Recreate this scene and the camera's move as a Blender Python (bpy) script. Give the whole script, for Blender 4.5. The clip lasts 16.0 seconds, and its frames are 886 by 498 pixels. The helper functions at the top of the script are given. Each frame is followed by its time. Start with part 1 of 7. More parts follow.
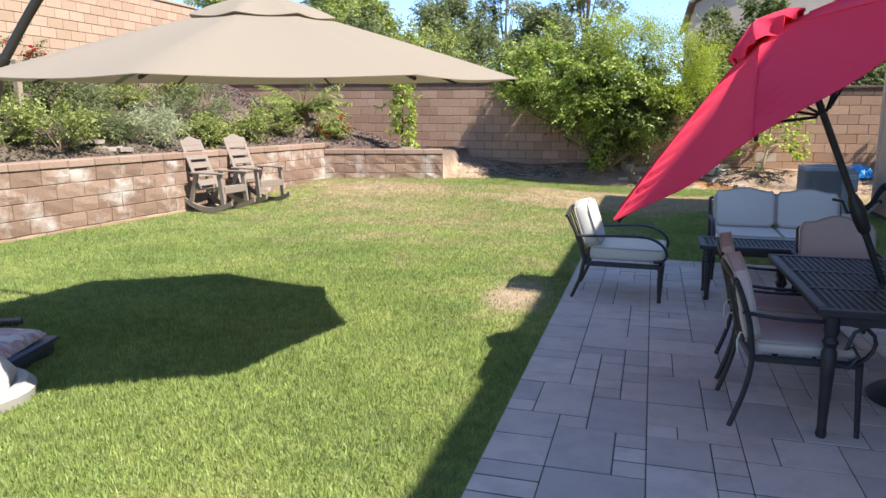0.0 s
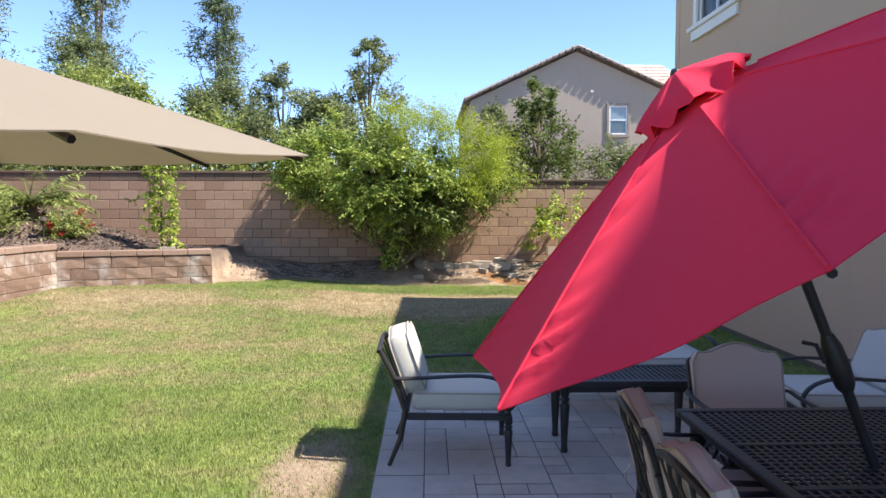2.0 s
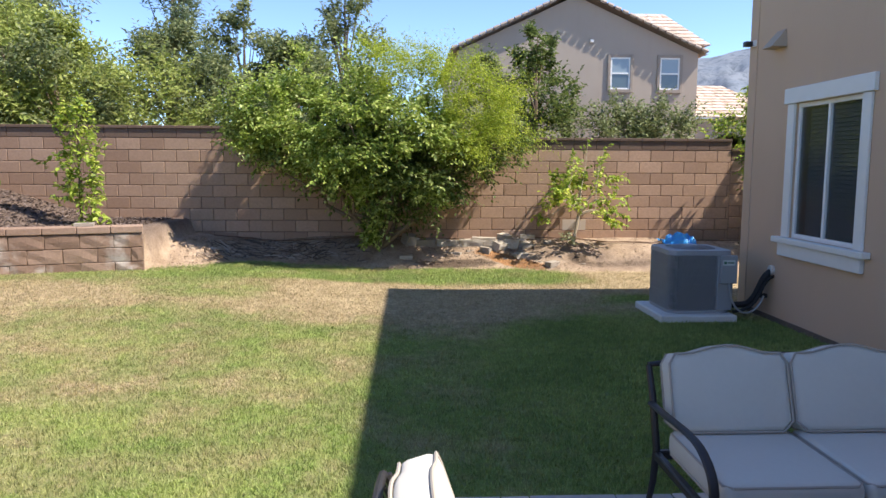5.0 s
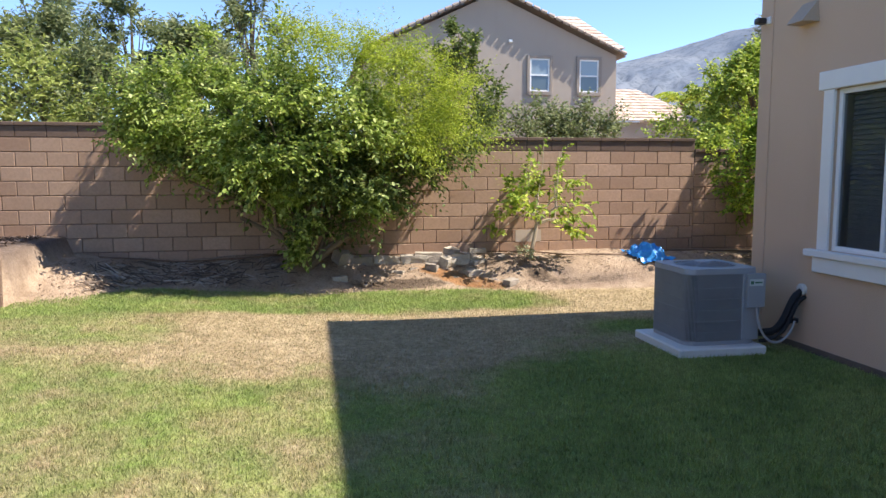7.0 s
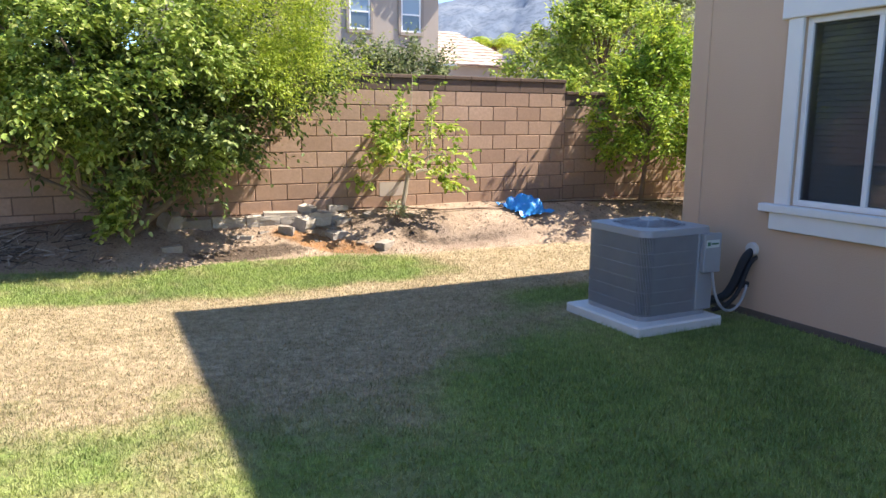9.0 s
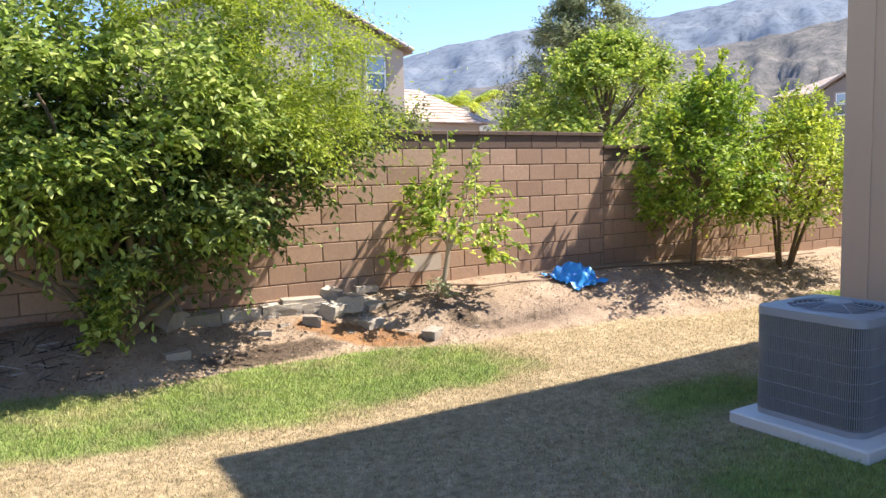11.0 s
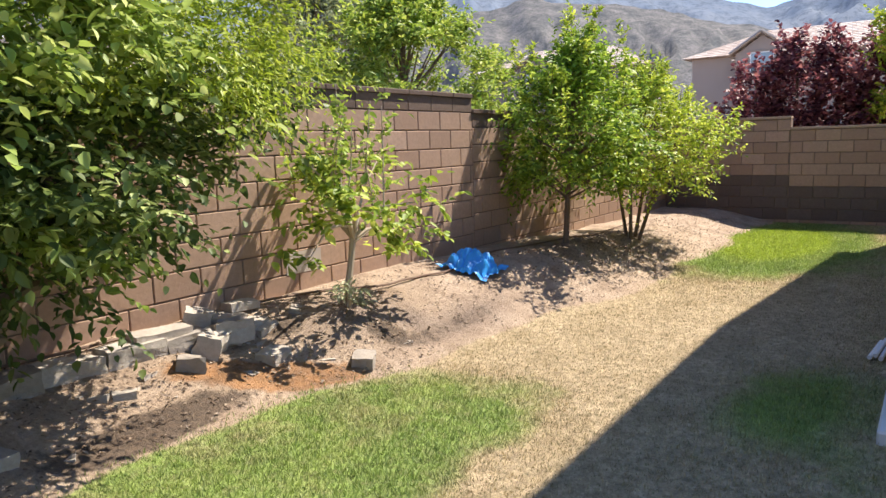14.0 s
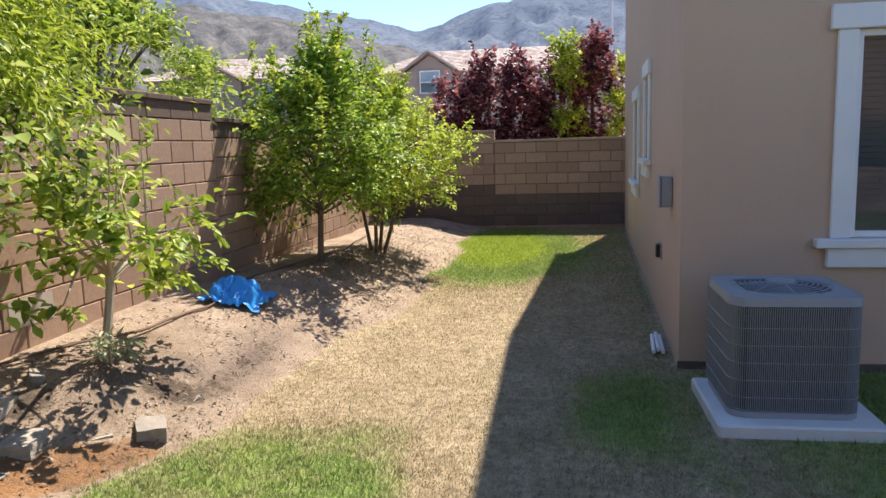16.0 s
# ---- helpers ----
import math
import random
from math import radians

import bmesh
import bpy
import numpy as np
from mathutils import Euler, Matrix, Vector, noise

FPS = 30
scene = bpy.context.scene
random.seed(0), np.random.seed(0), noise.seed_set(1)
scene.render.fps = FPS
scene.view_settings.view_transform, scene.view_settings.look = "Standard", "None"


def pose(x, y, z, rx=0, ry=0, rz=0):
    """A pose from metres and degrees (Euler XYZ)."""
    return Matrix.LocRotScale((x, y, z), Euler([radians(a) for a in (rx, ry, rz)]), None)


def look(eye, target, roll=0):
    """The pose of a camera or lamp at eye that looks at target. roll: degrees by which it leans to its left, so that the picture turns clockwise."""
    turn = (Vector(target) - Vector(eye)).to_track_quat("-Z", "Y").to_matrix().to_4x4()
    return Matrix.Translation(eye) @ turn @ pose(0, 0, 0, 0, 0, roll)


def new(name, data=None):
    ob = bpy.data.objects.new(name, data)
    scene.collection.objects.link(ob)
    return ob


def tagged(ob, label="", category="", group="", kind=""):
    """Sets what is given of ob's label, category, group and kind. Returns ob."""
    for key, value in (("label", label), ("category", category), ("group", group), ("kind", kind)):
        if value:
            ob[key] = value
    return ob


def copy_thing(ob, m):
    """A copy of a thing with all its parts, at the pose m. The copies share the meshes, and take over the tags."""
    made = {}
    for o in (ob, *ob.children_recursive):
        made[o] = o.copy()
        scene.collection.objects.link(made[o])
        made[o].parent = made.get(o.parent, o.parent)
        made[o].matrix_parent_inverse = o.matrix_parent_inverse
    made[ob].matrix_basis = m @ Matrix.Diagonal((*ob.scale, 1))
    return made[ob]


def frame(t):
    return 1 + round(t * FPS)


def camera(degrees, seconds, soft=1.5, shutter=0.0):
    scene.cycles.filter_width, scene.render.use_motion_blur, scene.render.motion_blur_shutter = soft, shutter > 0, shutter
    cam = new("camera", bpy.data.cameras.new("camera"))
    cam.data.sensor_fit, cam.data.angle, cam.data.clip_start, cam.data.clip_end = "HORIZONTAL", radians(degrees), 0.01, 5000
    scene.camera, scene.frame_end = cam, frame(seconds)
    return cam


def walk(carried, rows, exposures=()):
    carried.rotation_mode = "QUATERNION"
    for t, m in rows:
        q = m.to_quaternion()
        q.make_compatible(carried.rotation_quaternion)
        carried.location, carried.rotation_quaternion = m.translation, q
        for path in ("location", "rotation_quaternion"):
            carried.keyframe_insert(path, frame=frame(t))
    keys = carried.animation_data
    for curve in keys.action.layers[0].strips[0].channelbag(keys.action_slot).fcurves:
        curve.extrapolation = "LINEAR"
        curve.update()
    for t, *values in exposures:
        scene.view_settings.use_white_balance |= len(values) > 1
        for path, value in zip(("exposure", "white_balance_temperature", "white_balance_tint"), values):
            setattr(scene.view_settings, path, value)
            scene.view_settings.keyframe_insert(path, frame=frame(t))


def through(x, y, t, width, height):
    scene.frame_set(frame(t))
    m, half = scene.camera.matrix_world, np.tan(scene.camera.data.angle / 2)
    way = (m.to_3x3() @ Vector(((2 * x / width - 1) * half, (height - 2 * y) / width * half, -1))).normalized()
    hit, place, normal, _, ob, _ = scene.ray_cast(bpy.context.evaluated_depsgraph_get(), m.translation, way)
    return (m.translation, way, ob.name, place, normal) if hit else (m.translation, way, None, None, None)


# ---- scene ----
cam = camera(62.8, 16.0)
PATH = [
    (0, (0.278, 0.946, 1.567), (-0.310, 3.007, 1.168), 0.2),
    (0.5, (0.118, 1.358, 1.573), (-0.331, 3.464, 1.237), 0.9),
    (1, (-0.002, 1.824, 1.549), (-0.318, 3.962, 1.272), 1.0),
    (1.5, (-0.080, 2.281, 1.573), (-0.213, 4.447, 1.367), -0.3),
    (2, (-0.089, 2.772, 1.596), (-0.046, 4.949, 1.469), 0.1),
    (2.5, (-0.171, 3.257, 1.571), (-0.051, 5.425, 1.379), 2.3),
    (3, (-0.148, 3.695, 1.588), (-0.020, 5.859, 1.349), 2.9),
    (3.5, (-0.156, 4.181, 1.635), (-0.056, 6.343, 1.373), 1.7),
    (3.7, (-0.166, 4.377, 1.637), (-0.077, 6.540, 1.372), 0.8),
    (5.8, (-0.354, 6.344, 1.692), (-0.234, 8.510, 1.473), 0.2),
    (6, (-0.366, 6.539, 1.680), (-0.229, 8.704, 1.468), 0.3),
    (6.5, (-0.548, 6.945, 1.647), (-0.301, 9.101, 1.440), 0.1),
    (7, (-0.750, 7.437, 1.625), (-0.348, 9.568, 1.400), -0.1),
    (7.5, (-0.929, 7.895, 1.632), (-0.353, 9.981, 1.368), -0.1),
    (8, (-1.061, 8.285, 1.634), (-0.325, 10.314, 1.323), 0.2),
    (8.2, (-1.087, 8.451, 1.621), (-0.292, 10.454, 1.289), 0.4),
    (10.3, (-1.318, 10.509, 1.570), (-0.274, 12.380, 1.167), -0.9),
    (10.5, (-1.384, 10.677, 1.599), (-0.335, 12.552, 1.237), -1.3),
    (11, (-1.505, 11.097, 1.640), (-0.383, 12.954, 1.426), -1.5),
    (11.5, (-1.574, 11.563, 1.658), (-0.339, 13.353, 1.506), -0.4),
    (12, (-1.654, 11.997, 1.660), (-0.283, 13.681, 1.465), -0.0),
    (12.5, (-1.666, 12.463, 1.642), (-0.184, 14.044, 1.392), -0.5),
    (13, (-1.729, 12.967, 1.638), (-0.159, 14.452, 1.353), -0.8),
    (13.5, (-1.821, 13.455, 1.618), (-0.158, 14.832, 1.313), -1.3),
    (14, (-1.783, 13.896, 1.630), (-0.007, 15.119, 1.317), -1.7),
    (14.5, (-1.755, 14.275, 1.638), (0.143, 15.300, 1.320), -1.9),
    (15, (-1.664, 14.582, 1.637), (0.340, 15.382, 1.322), -2.3),
    (15.5, (-1.565, 14.805, 1.671), (0.518, 15.371, 1.361), -2.1),
    (16, (-1.579, 14.973, 1.655), (0.552, 15.315, 1.349), -1.7),
]
walk(cam, [(t, look(eye, aim, roll)) for t, eye, aim, roll in PATH], [(0, 1.1, 6800, 10), (3.5, 0.94, 6950, 11), (6, 0.87, 6950, 11), (8, 1.18, 6950, 11), (10.5, 1.42, 6950, 11), (11.5, 1.08, 6950, 11), (12.5, 1.05, 6950, 10), (14, 1.05, 6950, 11), (16, 0.94, 6950, 11)])

# ---- light ----
SUN = Vector((4.22, -1.28, 5.6)).normalized()
sun = new("sun", bpy.data.lights.new("sun", "SUN"))
sun.data.energy, sun.data.angle, sun.data.color = 5.0, radians(0.53), (1.0, 0.95, 0.87)
sun.matrix_world = look(SUN * 40, (0, 0, 0))
world = bpy.data.worlds.new("sky")
scene.world = world
world.use_nodes = True
wn = world.node_tree.nodes
sky = wn.new("ShaderNodeTexSky")
sky.sky_type, sky.sun_disc = "NISHITA", False
sky.sun_elevation = math.asin(SUN.z)
sky.sun_rotation = math.atan2(SUN.x, SUN.y)
sky.air_density, sky.dust_density, sky.ozone_density = 0.6, 0.0, 5.0
sky.altitude = 1200
world.node_tree.links.new(sky.outputs[0], wn["Background"].inputs[0])
wn["Background"].inputs[1].default_value = 0.205

# ---- materials ----
class Mat:
    """A small builder for node materials."""

    def __init__(self, name, rough=0.8, metal=0.0, coords="Object"):
        self.m = bpy.data.materials.new(name)
        self.m.use_nodes = True
        self.t = self.m.node_tree
        self.b = self.t.nodes["Principled BSDF"]
        self.b.inputs["Roughness"].default_value = rough
        self.b.inputs["Metallic"].default_value = metal
        self.co = self.t.nodes.new("ShaderNodeTexCoord").outputs[coords]

    def put(self, node, key, v):
        if v is None:
            return
        if isinstance(v, bpy.types.NodeSocket):
            self.t.links.new(v, node.inputs[key])
        else:
            node.inputs[key].default_value = (*v, 1.0) if isinstance(v, tuple) and len(v) == 3 and node.inputs[key].type == "RGBA" else v

    def noise(self, scale, detail=3.0, rough=0.55, co=None, stretch=None):
        n = self.t.nodes.new("ShaderNodeTexNoise")
        n.inputs["Scale"].default_value, n.inputs["Detail"].default_value, n.inputs["Roughness"].default_value = scale, detail, rough
        src = co or self.co
        if stretch:
            mp = self.t.nodes.new("ShaderNodeMapping")
            mp.inputs["Scale"].default_value = stretch
            self.t.links.new(src, mp.inputs[0])
            src = mp.outputs[0]
        self.t.links.new(src, n.inputs["Vector"])
        return n.outputs["Fac"]

    def ramp(self, fac, *stops):
        r = self.t.nodes.new("ShaderNodeValToRGB")
        el = r.color_ramp.elements
        while len(el) < len(stops):
            el.new(0.5)
        for e, (p, c) in zip(el, stops):
            e.position, e.color = p, (*c, 1.0) if isinstance(c, tuple) else (c, c, c, 1.0)
        self.t.links.new(fac, r.inputs[0])
        return r.outputs[0]

    def mix(self, fac, a, b, how="MIX"):
        n = self.t.nodes.new("ShaderNodeMix")
        n.data_type, n.blend_type = "RGBA", how
        for key, v in ((0, fac), (6, a), (7, b)):
            if isinstance(v, bpy.types.NodeSocket):
                self.t.links.new(v, n.inputs[key])
            else:
                n.inputs[key].default_value = (*v, 1.0) if isinstance(v, tuple) else v
        return n.outputs[2]

    def math(self, how, a, b):
        n = self.t.nodes.new("ShaderNodeMath")
        n.operation = how
        self.put(n, 0, a)
        self.put(n, 1, b)
        return n.outputs[0]

    def rand(self, island=False):
        if island:
            return self.t.nodes.new("ShaderNodeNewGeometry").outputs["Random Per Island"]
        return self.t.nodes.new("ShaderNodeObjectInfo").outputs["Random"]

    def attr(self, name):
        n = self.t.nodes.new("ShaderNodeAttribute")
        n.attribute_name = name
        return n.outputs["Fac"]

    def world(self):
        return self.t.nodes.new("ShaderNodeNewGeometry").outputs["Position"]

    def colour(self, v):
        self.put(self.b, "Base Color", v)
        return self

    def rough(self, v):
        self.put(self.b, "Roughness", v)
        return self

    def bump(self, height, strength=0.4, dist=0.01):
        n = self.t.nodes.new("ShaderNodeBump")
        n.inputs["Strength"].default_value, n.inputs["Distance"].default_value = strength, dist
        self.t.links.new(height, n.inputs["Height"])
        self.t.links.new(n.outputs[0], self.b.inputs["Normal"])
        return self


def plain(name, c, rough=0.7, metal=0.0, vary=0.12, scale=6.0, bump=0.15, fine=60.0):
    """A surface of one paint, with soft blotches and a fine grain."""
    k = Mat(name, rough, metal)
    lo, hi = tuple(v * (1 - vary) for v in c), tuple(min(1.0, v * (1 + vary)) for v in c)
    k.colour(k.mix(k.noise(scale, 4), lo, hi))
    if bump:
        k.bump(k.noise(fine, 3), bump, 0.004)
    return k.m


def leaf_mat(name, dark, light, tip=None, through=0.38):
    """Leaves: each takes its own tone; some daylight comes through them."""
    k = Mat(name, 0.5)
    c = k.ramp(k.rand(True), (0.0, dark), (0.55, light), (1.0, tip or light))
    k.colour(c)
    k.b.inputs["Specular IOR Level"].default_value = 0.25
    tr = k.t.nodes.new("ShaderNodeBsdfTranslucent")
    k.t.links.new(c, tr.inputs[0])
    mx = k.t.nodes.new("ShaderNodeMixShader")
    mx.inputs[0].default_value = through
    k.t.links.new(k.b.outputs[0], mx.inputs[1])
    k.t.links.new(tr.outputs[0], mx.inputs[2])
    k.t.links.new(mx.outputs[0], k.t.nodes["Material Output"].inputs[0])
    return k.m


def block_mat(name, dark, light, rough_face=0.35, stain=None):
    """Concrete block: each block its own tone, pitted face, pale salts in patches."""
    k = Mat(name, 0.92)
    c = k.ramp(k.rand(), (0.0, dark), (0.5, tuple((a + b) / 2 for a, b in zip(dark, light))), (1.0, light))
    w = k.world()
    c = k.mix(k.ramp(k.noise(28, 5, 0.7, co=w), (0.3, 0.0), (0.75, 0.5)), c, tuple(v * 0.62 for v in dark))
    if stain:
        c = k.mix(k.ramp(k.noise(1.7, 4, 0.65, co=w), (0.50, 0.0), (0.66, 0.85)), c, stain)
    k.colour(c)
    k.bump(k.noise(45, 5, 0.7, co=w), rough_face, 0.012)
    return k.m


BLOCK = block_mat("tan block", (0.38, 0.24, 0.167), (0.52, 0.345, 0.25), 0.3)
BLOCK_D = block_mat("damp dark block", (0.15, 0.105, 0.085), (0.20, 0.145, 0.12), 0.2)
BLOCK_PALE = block_mat("pale tan block", (0.42, 0.29, 0.20), (0.52, 0.37, 0.27), 0.3)
SPLIT = block_mat("split-face retaining block", (0.23, 0.145, 0.105), (0.36, 0.245, 0.185), 1.0, (0.52, 0.475, 0.44))
MORTAR = plain("mortar", (0.20, 0.135, 0.10), 0.95)
CAPM = block_mat("dark wall cap", (0.13, 0.085, 0.065), (0.19, 0.125, 0.095))


def stucco(name, c):
    k = Mat(name, 0.93)
    w = k.world()
    base = k.mix(k.noise(0.6, 4, co=w), tuple(v * 0.92 for v in c), tuple(v * 1.07 for v in c))
    base = k.mix(k.ramp(k.noise(2.2, 4, 0.6, co=w, stretch=(1, 1, 0.25)), (0.55, 0.0), (0.8, 0.25)), base, tuple(v * 0.75 for v in c))
    k.colour(base)
    k.bump(k.noise(70, 4, 0.6, co=w), 0.5, 0.006)
    return k.m


STUCCO = stucco("brown stucco", (0.58, 0.41, 0.29))
STUCCO_N = stucco("grey beige stucco", (0.40, 0.335, 0.28))
# stucco for far houses whose walls lie in shade, darkened in the colour
STUCCO_SHADED = stucco("grey stucco darkened for shade", (0.23, 0.20, 0.175))
STUCCO_P = stucco("pinkish stucco", (0.35, 0.285, 0.245))
WHITE = plain("white painted trim", (0.78, 0.77, 0.74), 0.55, vary=0.05)
TRIM_N = plain("grey brown trim", (0.30, 0.25, 0.21), 0.8)
VINYL = plain("white vinyl", (0.80, 0.80, 0.79), 0.35, vary=0.03, bump=0.0)
IRON = plain("black cast aluminium", (0.040, 0.037, 0.040), 0.45, 0.3, vary=0.3, scale=20, bump=0.25, fine=120)
BRONZE = plain("dark bronze tube", (0.05, 0.043, 0.038), 0.45, 0.4)
ROOM = plain("dim room wall", (0.22, 0.20, 0.18), 0.9)


def glass():
    k = Mat("window glass", 0.03)
    k.colour((0.02, 0.025, 0.03))
    k.b.inputs["Specular IOR Level"].default_value = 0.9
    k.b.inputs["Alpha"].default_value = 0.42
    return k.m


GLASS = glass()


def fabric(name, c, weave=420.0, vary=0.06, through=0.0, sheen=0.15, nap=(1.0, 1.0, 1.0)):
    k = Mat(name, 0.9)
    col = k.mix(k.noise(3.5, 4), tuple(v * (1 - vary) for v in c), tuple(min(1, v * (1 + vary)) for v in c))
    col = k.mix(k.noise(40, 3), col, tuple(v * 0.93 for v in c))
    k.colour(col)
    k.b.inputs["Sheen Weight"].default_value = sheen
    k.b.inputs["Sheen Roughness"].default_value = 0.6
    k.b.inputs["Sheen Tint"].default_value = (*nap, 1.0)
    k.b.inputs["Specular IOR Level"].default_value = 0.3
    k.bump(k.noise(weave, 2), 0.25, 0.002)
    if through:
        tr = k.t.nodes.new("ShaderNodeBsdfTranslucent")
        k.t.links.new(col, tr.inputs[0])
        mx = k.t.nodes.new("ShaderNodeMixShader")
        mx.inputs[0].default_value = through
        k.t.links.new(k.b.outputs[0], mx.inputs[1])
        k.t.links.new(tr.outputs[0], mx.inputs[2])
        k.t.links.new(mx.outputs[0], k.t.nodes["Material Output"].inputs[0])
    return k.m


CREAM = fabric("cream cushion fabric", (0.62, 0.60, 0.55))
TAUPE = fabric("taupe cushion fabric", (0.60, 0.49, 0.44))
RED = fabric("red canopy cloth", (1.0, 0.038, 0.095), 300, 0.04, 0.20, 0.9, (1.0, 0.10, 0.17))
BEIGE = fabric("beige canopy cloth", (0.50, 0.435, 0.355), 300, 0.04, 0.5)
TAPE = fabric("piping", (0.42, 0.37, 0.32))


def grass_colours(k):
    """Blades and turf share one scheme: green where watered, straw where dry."""
    w = k.world()
    green = k.ramp(k.noise(1.1, 4, 0.6, co=w), (0.25, (0.19, 0.30, 0.058)), (0.5, (0.31, 0.43, 0.098)), (0.75, (0.49, 0.55, 0.17)))
    straw = k.ramp(k.noise(2.6, 4, 0.6, co=w), (0.3, (0.52, 0.395, 0.23)), (0.7, (0.78, 0.61, 0.395)))
    straw = k.mix(k.ramp(k.noise(19, 4, 0.7, co=w), (0.34, 0.6), (0.54, 0.0)), straw, (0.27, 0.185, 0.105))
    dry = k.math("ADD", k.attr("dry"), k.math("MULTIPLY", k.math("SUBTRACT", k.noise(1.6, 5, 0.7, co=w), 0.5), 1.2))
    green = k.mix(k.ramp(k.math("MULTIPLY", k.attr("dry"), -1.0), (0.15, 0.0), (0.5, 1.0)), green, (0.46, 0.58, 0.07))
    return k.mix(k.ramp(dry, (0.32, 0.0), (0.72, 1.0)), green, straw), w


def ground_mat():
    k = Mat("turf and soil", 0.95)
    turf, w = grass_colours(k)
    turf = k.mix(k.ramp(k.noise(60, 4, 0.7, co=w), (0.30, 0.2), (0.7, 0.8)), turf, (0.42, 0.40, 0.36), "MULTIPLY")
    soil = k.ramp(k.noise(3.0, 6, 0.7, co=w), (0.25, (0.19, 0.125, 0.08)), (0.5, (0.42, 0.31, 0.22)), (0.8, (0.56, 0.44, 0.33)))
    soil = k.mix(k.ramp(k.noise(38, 4, 0.7, co=w), (0.45, 0.0), (0.7, 0.6)), soil, (0.16, 0.105, 0.07))
    mulch = k.ramp(k.noise(26, 5, 0.75, co=w), (0.3, (0.055, 0.038, 0.032)), (0.55, (0.15, 0.105, 0.085)), (0.8, (0.27, 0.21, 0.18)))
    rust = k.ramp(k.noise(5, 5, 0.7, co=w), (0.30, (0.09, 0.045, 0.02)), (0.6, (0.36, 0.165, 0.055)))
    turf = k.mix(k.ramp(k.noise(13, 4, 0.65, co=w), (0.36, 0.55), (0.56, 0.0)), turf, (0.15, 0.12, 0.06))
    c = k.mix(k.ramp(k.math("ADD", k.attr("soil"), k.math("MULTIPLY", k.math("SUBTRACT", k.noise(7, 5, 0.7, co=w), 0.5), 0.5)), (0.4, 0.0), (0.6, 1.0)), turf, soil)
    c = k.mix(k.attr("mulch"), c, mulch)
    c = k.mix(k.ramp(k.math("ADD", k.attr("rust"), k.math("MULTIPLY", k.math("SUBTRACT", k.noise(4, 5, 0.7, co=w), 0.5), 0.8)), (0.45, 0.0), (0.65, 0.9)), c, rust)
    damp = k.math("ADD", k.attr("wet"), k.math("MULTIPLY", k.math("SUBTRACT", k.noise(6, 5, 0.75, co=w), 0.5), 1.3))
    c = k.mix(k.ramp(damp, (0.5, 0.0), (0.72, 0.88)), c, k.ramp(k.noise(22, 4, 0.7, co=w), (0.35, (0.035, 0.024, 0.017)), (0.7, (0.13, 0.085, 0.055))))
    k.colour(c)
    k.rough(k.ramp(k.math("ADD", k.attr("rust"), k.math("MULTIPLY", k.math("SUBTRACT", k.noise(4, 5, 0.7, co=w), 0.5), 0.8)), (0.55, 0.95), (0.85, 0.38)))
    k.bump(k.noise(35, 6, 0.75, co=w), 0.8, 0.03)
    return k.m


def blade_mat():
    k = Mat("grass blade", 0.6)
    turf, w = grass_colours(k)
    turf = k.mix(k.ramp(k.noise(11, 4, 0.7, co=w), (0.38, 0.9), (0.60, 0.0)), turf, (0.46, 0.50, 0.42), "MULTIPLY")
    k.colour(k.mix(k.rand(True), k.mix(1.0, turf, (0.52, 0.54, 0.46), "MULTIPLY"), k.mix(0.26, turf, (0.80, 0.80, 0.42))))
    tr = k.t.nodes.new("ShaderNodeBsdfTranslucent")
    k.t.links.new(turf, tr.inputs[0])
    mx = k.t.nodes.new("ShaderNodeMixShader")
    mx.inputs[0].default_value = 0.3
    k.t.links.new(k.b.outputs[0], mx.inputs[1])
    k.t.links.new(tr.outputs[0], mx.inputs[2])
    k.t.links.new(mx.outputs[0], k.t.nodes["Material Output"].inputs[0])
    return k.m


GROUND, BLADE = ground_mat(), blade_mat()
BARK = plain("grey brown bark", (0.17, 0.12, 0.085), 0.95, vary=0.35, scale=18, bump=0.8, fine=40)
L_BUSH = leaf_mat("bright shrub leaf", (0.13, 0.195, 0.035), (0.32, 0.425, 0.085), (0.58, 0.63, 0.22))
L_WILLOW = leaf_mat("yellow green willow leaf", (0.20, 0.275, 0.03), (0.38, 0.47, 0.05), (0.56, 0.60, 0.11))
L_CITRUS = leaf_mat("citrus leaf", (0.13, 0.205, 0.032), (0.33, 0.44, 0.068), (0.60, 0.64, 0.15))
L_OLIVE = leaf_mat("olive grey leaf", (0.10, 0.135, 0.055), (0.21, 0.25, 0.11), (0.34, 0.37, 0.19))
# the olives' own tone; in the great shrub it paints the shaded inside
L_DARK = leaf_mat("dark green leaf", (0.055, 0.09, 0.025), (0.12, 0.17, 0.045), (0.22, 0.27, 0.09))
L_PINE = leaf_mat("blue green pine needle", (0.10, 0.15, 0.08), (0.20, 0.26, 0.15), (0.32, 0.37, 0.22), 0.25)
L_LIME = leaf_mat("lime leaf", (0.16, 0.25, 0.03), (0.44, 0.53, 0.06), (0.70, 0.74, 0.13))
L_PLUM = leaf_mat("purple plum leaf", (0.08, 0.026, 0.036), (0.22, 0.07, 0.085), (0.46, 0.19, 0.18))
L_SAGE = leaf_mat("silver sage leaf", (0.27, 0.31, 0.17), (0.44, 0.48, 0.29), (0.58, 0.60, 0.40))
L_MESQ = leaf_mat("grey green feathery leaf", (0.17, 0.205, 0.10), (0.29, 0.33, 0.17), (0.43, 0.46, 0.27))
L_PEPPER = leaf_mat("soft green pepper leaf", (0.18, 0.235, 0.055), (0.33, 0.39, 0.105), (0.48, 0.52, 0.19))
